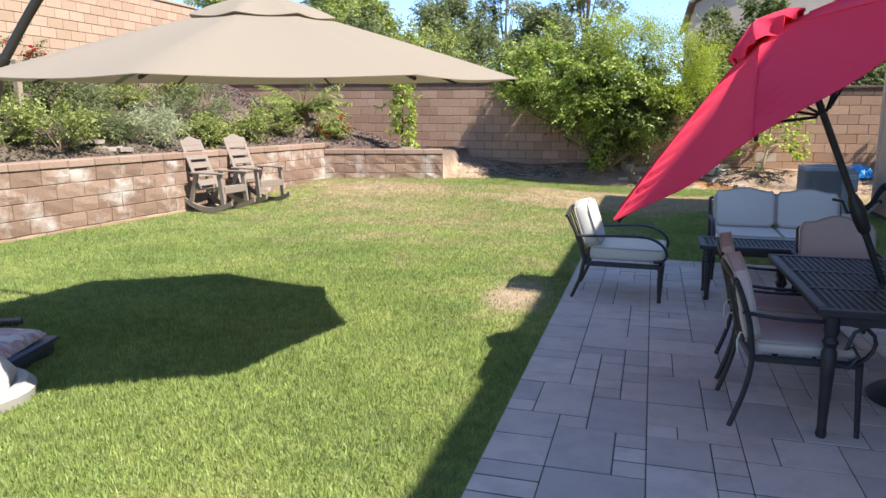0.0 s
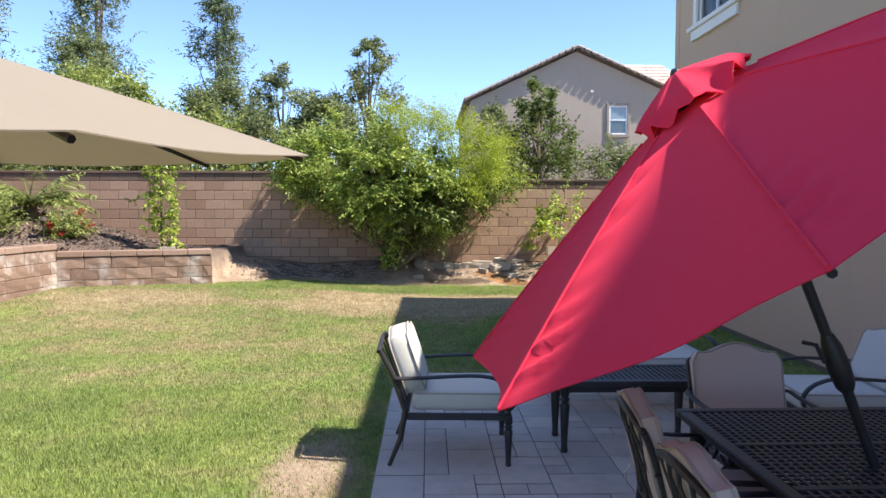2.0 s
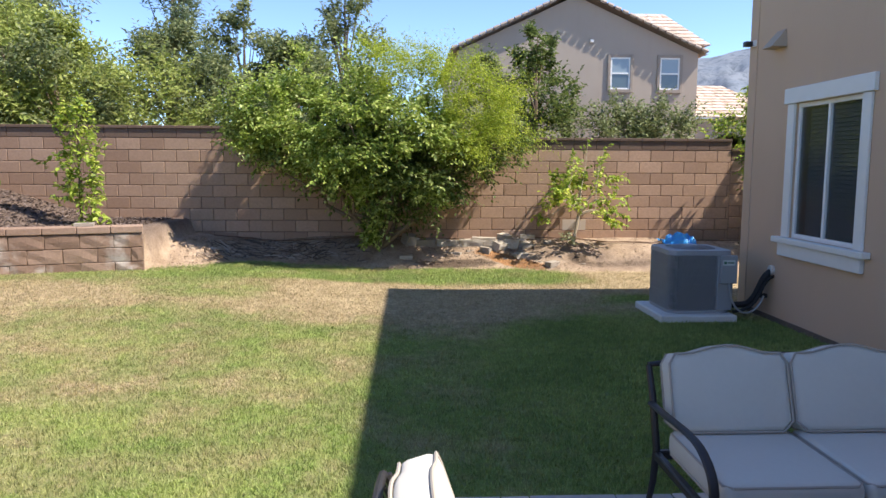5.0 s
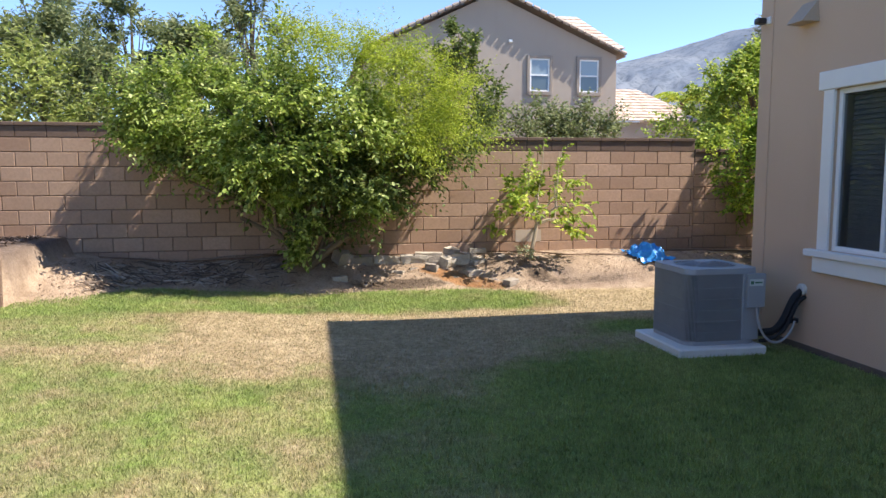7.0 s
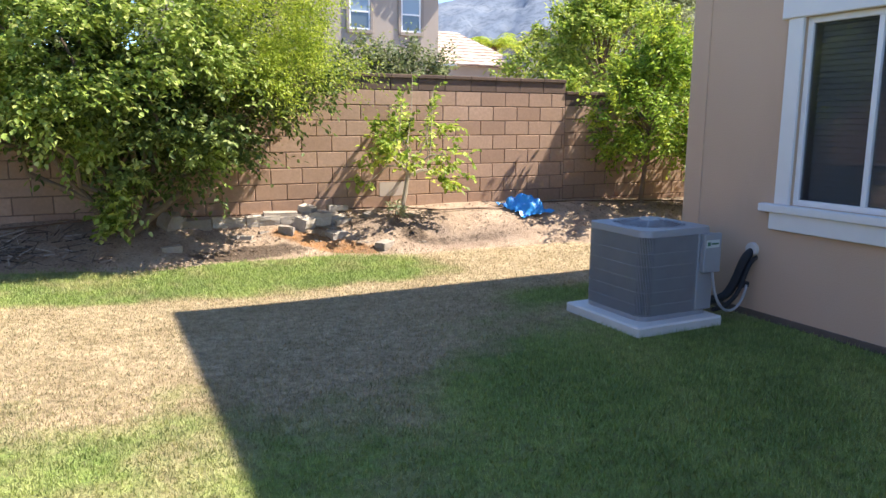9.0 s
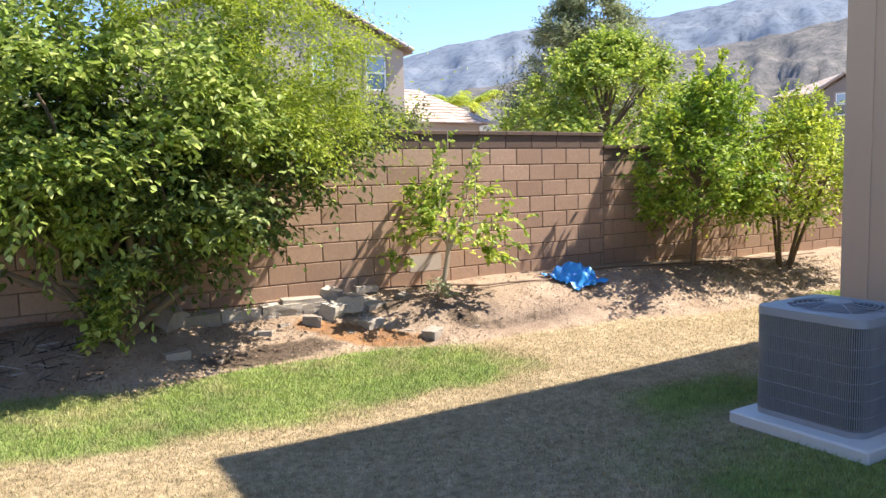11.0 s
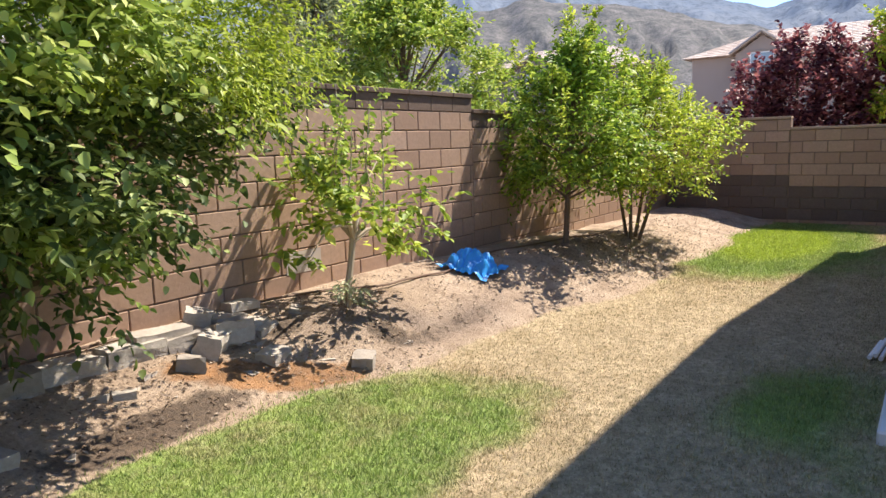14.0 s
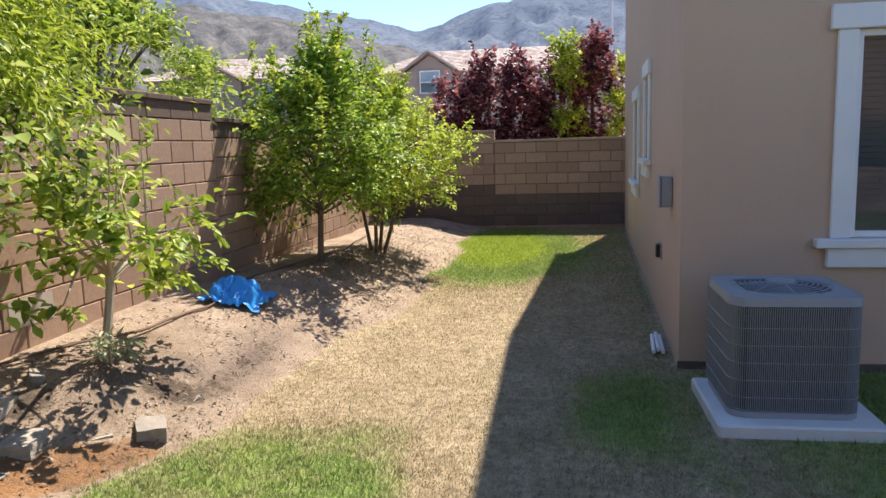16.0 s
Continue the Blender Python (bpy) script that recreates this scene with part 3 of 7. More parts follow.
for nm, y0, y1, top in (("wall_east_1", 16.2, BWY - 0.02, 1.94), ("wall_east_2", 13.4, 16.2, 1.74)):
    w = wall_core(nm, (FWX + 0.012, y0, -0.4), (FWX + 0.21, y1, top - 0.05), "tan concrete block wall closing the side yard")
    cut = top - 0.05 - BH * 5
    courses(w, (FWX, y1), (0, -1), y1 - y0, cut - BH * 5, cut, damp, (BL, BH), BLOCK_J, near=lambda u, z: z > -0.1, rng=wall_rng)
    courses(w, (FWX, y1), (0, -1), y1 - y0, cut, top - 0.05, blk, (BL, BH), BLOCK_J, near=lambda u, z: True, rng=wall_rng)
    bm = bmesh.new()
    box(bm, (FWX - 0.02, y0, top - 0.048), (FWX + 0.23, y1, top), 0.006)
    part("coping", bm, BLOCK_PALE, w)
w = wall_core("wall_west", (-11.82, 0.0, 1.4), (-11.612, BWY, 4.28), "tall tan block wall on top of the slope")
courses(w, (-11.60, 0.0), (0, 1), BWY, 4.28 - BH * 11, 4.28, [shared_block("block", (BL - 0.01, 0.05, BH - 0.01), BLOCK_PALE)], (BL, BH), HILL_J, near=lambda u, z: 7 < u < 15 and z > 2.6, rng=wall_rng)
bm = bmesh.new()
box(bm, (-11.84, 0.0, 4.282), (-11.57, BWY, 4.34), 0.006)
part("coping", bm, BLOCK_PALE, w)

# retaining wall of split-face blocks, two runs
SL, SH = 0.43, 0.20
split = [shared_block("block", (SL - 0.005, 0.22, SH - 0.005), SPLIT, wall_rng, 0.008, 0.012) for _ in range(6)]
for nm, p0, p1, top in (("retaining_wall_1", RW0, RW1, 0.95), ("retaining_wall_2", RW1, RW2, 0.82)):
    d = p1 - p0
    n = Vector((-d.y, d.x)).normalized() if nm.endswith("1") else Vector((-d.y, d.x)).normalized()
    ln, turn = d.length, math.degrees(math.atan2(d.y, d.x))
    bm = bmesh.new()
    box(bm, (0.0, 0.05, -0.3), (ln, 0.26, top - 0.13), m=pose(p0.x, p0.y, 0, 0, 0, turn))
    w = tagged(part(nm, bm, MORTAR), "reddish tan split-face block retaining wall with white salt stains", "retaining wall", kind="structure")
    courses(w, p0, d, ln, top - 0.10 - SH * 5, top - 0.10, split, (SL, SH), SPLIT_J, near=lambda u, z, k=nm: (u > 4.2 or k.endswith("2")) and z > -0.15, rng=wall_rng, jitter=0.006)
    k = round(ln / 0.43)
    bm = bmesh.new()
    box(bm, (-ln / k / 2 + 0.003, -0.03, 0), (ln / k / 2 - 0.003, 0.28, 0.098), 0.01)
    me = mesh_of("cap_block", bm, block_mat("retaining cap " + nm[-1], (0.27, 0.175, 0.13), (0.38, 0.265, 0.205), 0.8))
    for i in range(k):
        p = p0 + d * ((i + 0.5) / k)
        ob = new("cap_block", me)
        ob.parent = w
        ob.matrix_basis = pose(p.x, p.y, top - 0.098 + (0.002 if i % 2 else 0), 0, 0, turn)

# ---- the house ----
HX, HY = 3.73, 14.115
SIDE = -0.046  # the side wall's lean from the x axis
EAVE = 5.40


def opening_wall(name, origin, turn, length, height, thick, holes, material, label):
    """A wall along local x, its face on y = 0, with openings (x0, x1, z0, z1) through it."""
    bm = bmesh.new()
    xs = sorted({0.0, length, *(h[0] for h in holes), *(h[1] for h in holes)})
    for a, b in zip(xs, xs[1:]):
        cuts = sorted((h[2], h[3]) for h in holes if h[0] <= a + 1e-6 and h[1] >= b - 1e-6)
        z = -0.3
        for c0, c1 in cuts + [(height, height)]:
            if c0 > z:
                box(bm, (a, 0, z), (b, thick, c0))
            z = c1
    bmesh.ops.remove_doubles(bm, verts=bm.verts, dist=1e-4)
    seen = {}
    for f in list(bm.faces):
        seen.setdefault(tuple(round(c, 3) for c in f.calc_center_median()), []).append(f)
    bmesh.ops.delete(bm, geom=[f for fs in seen.values() if len(fs) > 1 for f in fs], context="FACES_ONLY")
    ob = part(name, bm, material)
    ob.matrix_basis = pose(*origin, 0, 0, turn)
    return tagged(ob, label, "wall", kind="structure")


def window_unit(name, wall, x0, x1, z0, z1, label, trim=0.14, head=0.16, sill=0.14, sash=2, trim_mat=None, deep=0.06):
    """White trim, frame, panes; on a wall's local face (y = 0, out is -y)."""
    w = thing(name, label, "window", kind="structure")
    w.matrix_basis = wall.matrix_basis.copy()
    tm = trim_mat or WHITE
    for nm, lo, hi in (("trim", (x0 - trim, -0.03, z0), (x0, 0.0, z1)), ("trim", (x1, -0.03, z0), (x1 + trim, 0.0, z1)),
                       ("head_trim", (x0 - trim - 0.05, -0.045, z1 + 0.001), (x1 + trim + 0.05, 0.0, z1 + head)),
                       ("window_sill", (x0 - trim - 0.10, -0.085, z0 - 0.062), (x1 + trim + 0.10, 0.0, z0 - 0.001)),
                       ("apron", (x0 - trim - 0.02, -0.05, z0 - sill - 0.06), (x1 + trim + 0.02, 0.0, z0 - 0.063))):
        bm = bmesh.new()
        box(bm, lo, hi, 0.006)
        part(nm, bm, tm, w)
    t = 0.045
    bm = bmesh.new()
    for lo, hi in (((x0, 0.02, z0), (x0 + t, 0.07, z1)), ((x1 - t, 0.02, z0), (x1, 0.07, z1)), ((x0 + t, 0.021, z0), (x1 - t, 0.069, z0 + t)), ((x0 + t, 0.021, z1 - t), (x1 - t, 0.069, z1))):
        box(bm, lo, hi, 0.004)
    f = part("window_frame", bm, VINYL, w)
    xm = (x0 + x1) / 2
    if sash == 2:
        bm = bmesh.new()
        box(bm, (xm - 0.02, 0.015, z0 + t), (xm + 0.02, 0.06, z1 - t), 0.004)
        part("meeting_stile", bm, VINYL, w)
        spans = ((x0 + t, xm - 0.02, z0 + t, z1 - t), (xm + 0.02, x1 - t, z0 + t, z1 - t))
    else:
        zm = (z0 + z1) / 2
        bm = bmesh.new()
        box(bm, (x0 + t, 0.015, zm - 0.02), (x1 - t, 0.06, zm + 0.02), 0.004)
        part("meeting_rail", bm, VINYL, w)
        spans = ((x0 + t, x1 - t, z0 + t, zm - 0.02), (x0 + t, x1 - t, zm + 0.02, z1 - t))
    for a, b, c, d in spans:
        bm = bmesh.new()
        box(bm, (a, 0.042, c), (b, 0.048, d))
        p = part("pane", bm, GLASS, w)
        p.visible_shadow = False
    return w


def room_behind(wall, x0, x1, z0, z1, name, slats=True):
    """The dim room and the blind behind a window."""
    bm = bmesh.new()
    box(bm, (x0 - 0.6, 0.21, z0 - 0.9), (x1 + 0.6, 3.0, z1 + 0.5))
    bm.faces.ensure_lookup_table()
    f = min(bm.faces, key=lambda q: q.calc_center_median().y)
    bmesh.ops.delete(bm, geom=[f], context="FACES_ONLY")
    r = tagged(part(name, bm, ROOM), "dim room behind the window", "room", kind="structure")
    r.matrix_basis = wall.matrix_basis.copy()
    if slats:
        bl = thing("window_blind", "closed pale horizontal slat blind behind the glass", "blind")
        bl.matrix_basis = wall.matrix_basis.copy()
        bm = bmesh.new()
        box(bm, (x0 + 0.05, -0.022, -0.0012), (x1 - 0.05, 0.022, 0.0012), m=pose(0, 0, 0, 62))
        me = mesh_of("slat", bm, BLIND)
        n = int((z1 - z0 - 0.06) / 0.042)
        for i in range(n):
            s = new("slat", me)
            s.parent = bl
            s.matrix_basis = pose(0, 0.13, z0 + 0.05 + i * 0.042)
        bm = bmesh.new()
        box(bm, (x0 + 0.04, 0.1, z1 - 0.05), (x1 - 0.04, 0.16, z1 - 0.005), 0.004)
        part("headrail", bm, BLIND, bl)


BLIND = plain("off-white blind slat", (0.42, 0.42, 0.40), 0.6, vary=0.04)
# the wall along the lawn: local x runs from the corner towards -y
WIN = (1.11, 2.24, 0.95, 2.34)
UPW = (0.95, 2.20, 4.17, 5.25)
wall_w = opening_wall("wall_house_west", (HX, HY, 0), -90, 24.0, EAVE, 0.2, [WIN, UPW], STUCCO, "brown stucco house wall")
window_unit("window_1", wall_w, *WIN, "white-trimmed sliding window with closed blind", trim=0.13)
room_behind(wall_w, *WIN, "room_1")
window_unit("window_2", wall_w, *UPW, "white-trimmed upper storey window", trim=0.13)
room_behind(wall_w, *UPW, "room_2", False)
side_turn = math.degrees(math.atan(SIDE))
L_SIDE = 9.2
S1, S2 = (2.9, 3.5, 1.45, 2.35), (4.7, 5.7, 1.10, 2.20)
wall_s = opening_wall("wall_house_north", (HX + L_SIDE * math.cos(math.atan(SIDE)), HY + L_SIDE * math.sin(math.atan(SIDE)), 0), 180 + side_turn, L_SIDE + 0.0, EAVE, 0.2,
                      [(L_SIDE - S1[1], L_SIDE - S1[0], S1[2], S1[3]), (L_SIDE - S2[1], L_SIDE - S2[0], S2[2], S2[3])], STUCCO, "brown stucco side wall of the house")
for nm, s in (("window_3", S1), ("window_4", S2)):
    q = (L_SIDE - s[1], L_SIDE - s[0], s[2], s[3])
    window_unit(nm, wall_s, *q, "small white-trimmed side window", trim=0.10, sash=1)
    room_behind(wall_s, *q, "room_" + nm[-1], False)
bm = bmesh.new()
ring = [(HX - 0.32, HY - 24), (HX - 0.19, HY + 0.02), (HX + 4.95, HY + 0.04), (HX + L_SIDE + 0.5, HY - 0.35), (HX + L_SIDE + 0.5, HY - 24)]
low = [bm.verts.new((x, y, EAVE + 0.002)) for x, y in ring]
mid = [bm.verts.new((x, y, EAVE + 0.06)) for x, y in ring]
cx0 = HX + L_SIDE / 2
top = [bm.verts.new((cx0, HY - 20, EAVE + 1.7)), bm.verts.new((cx0, HY - 4, EAVE + 1.7))]
bm.faces.new(low)
for i in range(5):
    bm.faces.new((low[i], low[(i + 1) % 5], mid[(i + 1) % 5], mid[i]))
bm.faces.new((mid[0], mid[1], top[1], top[0]))
bm.faces.new((mid[1], mid[2], top[1]))
bm.faces.new((mid[2], mid[3], top[1]))
bm.faces.new((mid[3], mid[4], top[0], top[1]))
bm.faces.new((mid[4], mid[0], top[0]))
bmesh.ops.recalc_face_normals(bm, faces=bm.faces)
TILE = plain("pinkish concrete roof tile", (0.48, 0.37, 0.31), 0.9, vary=0.2, scale=3)
tagged(part("roof", bm, TILE), "concrete tile roof of the house", "roof", kind="structure")
bm = bmesh.new()
box(bm, (HX + L_SIDE - 0.2, HY - 24, -0.3), (HX + L_SIDE, HY - 0.65, EAVE))
tagged(part("wall_house_east", bm, STUCCO), "plain stucco wall", "wall", kind="structure")
bm = bmesh.new()
box(bm, (HX + 0.2, HY - 24, -0.3), (HX + L_SIDE - 0.2, HY - 23.8, EAVE))
tagged(part("wall_house_south", bm, STUCCO), "plain stucco wall", "wall", kind="structure")
# the dark footing strip
FOOT = plain("dark concrete footing", (0.13, 0.10, 0.078), 0.95, vary=0.3)
bm = bmesh.new()
box(bm, (HX - 0.012, HY - 23, -0.2), (HX - 0.002, HY + 0.01, 0.06), 0.003)
tagged(part("baseboard", bm, FOOT), "dark concrete footing strip", "footing", kind="structure")

# ---- beyond the walls ----
NY = 35.0


def tile_roof(parent, quad, rows, cols, material, thick=0.05):
    """Rows of flat tiles on a roof plane given by its four corners (eave left, eave right, ridge right, ridge left)."""
    a, b, c, d = map(Vector, quad)
    n = (b - a).cross(d - a).normalized()
    vs, fs = [], []
    for i in range(rows):
        s0, s1 = i / rows, (i + 1.12) / rows
        for j in range(cols):
            u0, u1 = (j + 0.02) / cols, (j + 0.98) / cols
            k = len(vs)
            for s, u, h in ((s0, u0, thick), (s0, u1, thick), (min(s1, 1), u1, 0.012), (min(s1, 1), u0, 0.012), (s0, u0, 0), (s0, u1, 0)):
                vs.append((a.lerp(b, u).lerp(d.lerp(c, u), s) + n * h)[:])
            fs += [(k, k + 1, k + 2, k + 3), (k + 4, k + 5, k + 1, k)]
    me = bpy.data.meshes.new("roof_tiles")
    me.from_pydata(vs, [], fs)
    me.materials.append(material)
    ob = tagged(new("roof_tiles", me), kind="stuff")
    ob.parent = parent
    return ob


def tile_joined():
    k = Mat("roof tiles", 0.9)
    c = k.ramp(k.rand(True), (0.0, (0.42, 0.30, 0.24)), (0.5, (0.56, 0.44, 0.37)), (1.0, (0.66, 0.56, 0.49)))
    k.colour(c)
    return k.m


TILES = tile_joined()


def neighbour_window(parent, x0, x1, z0, z1, y, face="y"):
    """A far window: trim, frame, two panes; out is towards -y."""
    w = new("window")
    w.parent = parent
    bm = bmesh.new()
    for lo, hi in (((x0 - 0.12, y - 0.06, z0 - 0.12), (x0, y, z1 + 0.12)), ((x1, y - 0.06, z0 - 0.12), (x1 + 0.12, y, z1 + 0.12)),
                   ((x0, y - 0.06, z1), (x1, y, z1 + 0.12)), ((x0 - 0.06, y - 0.09, z0 - 0.14), (x1 + 0.06, y, z0))):
        box(bm, lo, hi, 0.01)
    part("trim", bm, TRIM_N, w)
    zm = (z0 + z1) / 2
    bm = bmesh.new()
    for lo, hi in (((x0, y - 0.03, z0), (x0 + 0.06, y + 0.02, z1)), ((x1 - 0.06, y - 0.03, z0), (x1, y + 0.02, z1)), ((x0 + 0.06, y - 0.029, z1 - 0.06), (x1 - 0.06, y + 0.02, z1)),
                   ((x0 + 0.06, y - 0.029, z0), (x1 - 0.06, y + 0.02, z0 + 0.06)), ((x0 + 0.06, y - 0.04, zm - 0.03), (x1 - 0.06, y + 0.02, zm + 0.03))):
        box(bm, lo, hi)
    part("frame", bm, VINYL, w)
    for a, b, mat in ((z0 + 0.06, zm - 0.03, FARGLASS_D), (zm + 0.03, z1 - 0.06, FARGLASS)):
        bm = bmesh.new()
        box(bm, (x0 + 0.06, y - 0.012, a), (x1 - 0.06, y - 0.006, b))
        part("pane", bm, mat, w)
    return w


def far_glass(name, c):
    k = Mat(name, 0.06)
    k.colour(c)
    k.b.inputs["Specular IOR Level"].default_value = 0.8
    return k.m


FARGLASS, FARGLASS_D = far_glass("pale glass with a blind", (0.25, 0.31, 0.34)), far_glass("screened glass", (0.10, 0.13, 0.14))

nh = thing("neighbour_house", "grey beige stucco two-storey house with tiled gable roof", "house", pose(0, 0, 0))
gx0, gx1, gpk, ge, gp = 1.75, 11.45, 6.4, 6.25, 8.42
bm = bmesh.new()
fr = [bm.verts.new((x, NY, z)) for x, z in ((gx0, -0.3), (gx1, -0.3), (gx1, ge), (gpk, gp), (gx0, ge))]
bk = [bm.verts.new((x, NY + 12, z)) for x, z in ((gx0, -0.3), (gx1, -0.3), (gx1, ge), (gpk, gp), (gx0, ge))]
bm.faces.new(fr)
bm.faces.new(bk[::-1])
for i in range(5):
    bm.faces.new((fr[i], bk[i], bk[(i + 1) % 5], fr[(i + 1) % 5]))
bmesh.ops.recalc_face_normals(bm, faces=bm.faces)
part("wall", bm, STUCCO_N, nh)
FASCIA = plain("grey brown fascia", (0.36, 0.30, 0.255), 0.8)
for sgn, xe in ((-1, gx0 - 0.3), (1, gx1 + 0.3)):
    ze = ge + 0.06 - 0.3 * (gp - ge) / (gpk - gx0)
    bm = bmesh.new()
    q = [bm.verts.new(p) for p in ((xe, NY - 0.28, ze), (gpk, NY - 0.28, gp + 0.08), (gpk, NY + 12.2, gp + 0.08), (xe, NY + 12.2, ze))]
    f = bm.faces.new(q)
    bmesh.ops.solidify(bm, geom=[f], thickness=0.14)
    bmesh.ops.recalc_face_normals(bm, faces=bm.faces)
    r = part("roof", bm, FASCIA, nh)
    a, b = (xe, NY - 0.30, ze + 0.08), (xe, NY + 12.2, ze + 0.08)
    c, d = (gpk, NY + 12.2, gp + 0.17), (gpk, NY - 0.30, gp + 0.17)
    tile_roof(r, (b, a, d, c) if sgn < 0 else (a, b, c, d), 16, 28, TILES)
    # barrel tiles along the rake
    bm = bmesh.new()
    for i in range(18):
        s = (i + 0.5) / 18
        p = Vector((xe, NY - 0.30, ze + 0.10)).lerp(Vector((gpk, NY - 0.30, gp + 0.19)), s)
        e = (Vector((gpk, 0, gp)) - Vector((xe, 0, ze))).normalized()
        tube(bm, (p - e * 0.12, p + e * 0.13), (0.085, 0.07), 6)
    part("rake_tiles", bm, FASCIA, r)
neighbour_window(nh, 7.88, 8.68, 4.80, 6.06, NY)
neighbour_window(nh, 9.90, 10.70, 4.80, 6.06, NY)
bm = bmesh.new()
box(bm, (7.02, NY - 0.10, 6.62), (7.17, NY, 6.74), 0.02)
part("wall_lamp", bm, VINYL, nh)
# the hip behind, and the low wing
bm = bmesh.new()
box(bm, (8.5, NY + 4.3, 4.0), (13.1, NY + 10.5, 7.25))
part("rear_wall", bm, STUCCO_N, nh)
rear = part("rear_roof", bmesh.new(), FASCIA, nh)
tile_roof(rear, ((8.6, NY + 4, 7.25), (13.6, NY + 4, 7.25), (12.2, NY + 6.5, 9.1), (9.8, NY + 6.5, 9.1)), 9, 18, TILES)
tile_roof(rear, ((13.6, NY + 4, 7.25), (13.6, NY + 11, 7.25), (12.2, NY + 8, 9.1), (12.2, NY + 6.5, 9.1)), 9, 14, TILES)
bm = bmesh.new()
box(bm, (gx1 + 0.01, NY + 0.5, -0.3), (15.1, NY + 6, 3.7))
part("wing_wall", bm, STUCCO_N, nh)
wr = part("wing_roof", bmesh.new(), FASCIA, nh)
tile_roof(wr, ((gx1 + 0.02, NY + 0.1, 3.72), (15.6, NY + 0.1, 3.72), (13.9, NY + 3.4, 5.35), (gx1 + 0.02, NY + 3.4, 5.35)), 11, 18, TILES)
tile_roof(wr, ((15.6, NY + 0.1, 3.72), (15.6, NY + 6.3, 3.72), (13.9, NY + 3.6, 5.35), (13.9, NY + 3.4, 5.35)), 11, 16, TILES)
bm = bmesh.new()
pts = [(-1.0 + 2.0 * i / 12, 2.55 + 0.55 * math.sin(math.pi * i / 12)) for i in range(13)]
v0 = [bm.verts.new((13.1 + x, NY + 0.485, z)) for x, z in pts] + [bm.verts.new((14.1, NY + 0.485, 0)), bm.verts.new((12.1, NY + 0.485, 0))]
bmesh.ops.solidify(bm, geom=[bm.faces.new(v0)], thickness=0.02)
part("arch", bm, TRIM_N, nh)


def far_house(name, label, at, turn, size, wall_h, roof_h, wins, gable=None, mat=None):
    """A house far off: walls, hipped tile roof, windows, a small front gable. Its front looks along local -y."""
    h = thing(name, label, "house", pose(*at, 0, 0, turn))
    w, d = size
    bm = bmesh.new()
    box(bm, (-w / 2, 0, -4), (w / 2, d, wall_h))
    part("wall", bm, mat or STUCCO_P, h)
    r = part("roof", bmesh.new(), FASCIA, h)
    o, i = 0.5, min(w, d) * 0.35
    A, B, C, D = (-w / 2 - o, -o, wall_h), (w / 2 + o, -o, wall_h), (w / 2 + o, d + o, wall_h), (-w / 2 - o, d + o, wall_h)
    R0, R1 = (-w / 2 + i, d / 2, wall_h + roof_h), (w / 2 - i, d / 2, wall_h + roof_h)
    tile_roof(r, (A, B, R1, R0), 14, 40, TILES)
    tile_roof(r, (B, C, R1, R1), 14, 22, TILES)
    tile_roof(r, (D, A, R0, R0), 14, 22, TILES)
    for x0, x1, z0, z1 in wins:
        neighbour_window(h, x0, x1, z0, z1, 0.0)
    if gable:
        x0, x1, z0, zp = gable
        bm = bmesh.new()
        v = [bm.verts.new(p) for p in ((x0, -0.7, -4), (x1, -0.7, -4), (x1, -0.7, z0), ((x0 + x1) / 2, -0.7, zp), (x0, -0.7, z0))]
        f = bm.faces.new(v)
        e = bmesh.ops.extrude_face_region(bm, geom=[f])
        bmesh.ops.translate(bm, vec=(0, 3.5, 0), verts=[q for q in e["geom"] if isinstance(q, bmesh.types.BMVert)])
        bmesh.ops.recalc_face_normals(bm, faces=bm.faces)
        part("gable_wall", bm, mat or STUCCO_P, h)
        g = part("gable_roof", bmesh.new(), FASCIA, h)
        xm = (x0 + x1) / 2
        tile_roof(g, ((x0 - 0.3, 2.8, z0), (x0 - 0.3, -1.0, z0), (xm, -1.0, zp + 0.2), (xm, 2.8, zp + 0.2)), 6, 14, TILES)
        tile_roof(g, ((x1 + 0.3, -1.0, z0), (x1 + 0.3, 2.8, z0), (xm, 2.8, zp + 0.2), (xm, -1.0, zp + 0.2)), 6, 14, TILES)
        bm = bmesh.new()
        for sx in (x0 - 0.3, x1 + 0.3):
            tube(bm, ((sx, -1.02, z0 + 0.02), (xm, -1.02, zp + 0.2)), 0.09, 4)
        part("bargeboard", bm, FASCIA, g)
        neighbour_window(h, xm - 0.65, xm + 0.65, z0 - 1.35, z0 + 0.05, -0.7)
    return h


far_house("pink_house", "pinkish stucco house with tiled roof beyond the side wall", (45, 19.5, 0), -90, (15, 10), 6.3, 1.9, [(-3.3, -2.2, 4.9, 6.0), (3.2, 4.2, 4.9, 6.0)], (-4.8, -1.9, 6.3, 7.3))
far_house("grey_house", "grey stucco house with tiled roof down the street", (46, 36.5, 0), -80, (12, 9), 6.5, 1.9, [(-1.6, -0.6, 5.1, 6.2), (1.5, 2.5, 5.1, 6.2)], (-3.5, 0.5, 6.3, 7.4), STUCCO_SHADED)
far_house("far_house", "distant stucco house with a tiled roof", (44, 56, 0), -60, (14, 9), 4.6, 1.8, [(-1.6, -0.6, 3.0, 4.1)], None, STUCCO_SHADED)


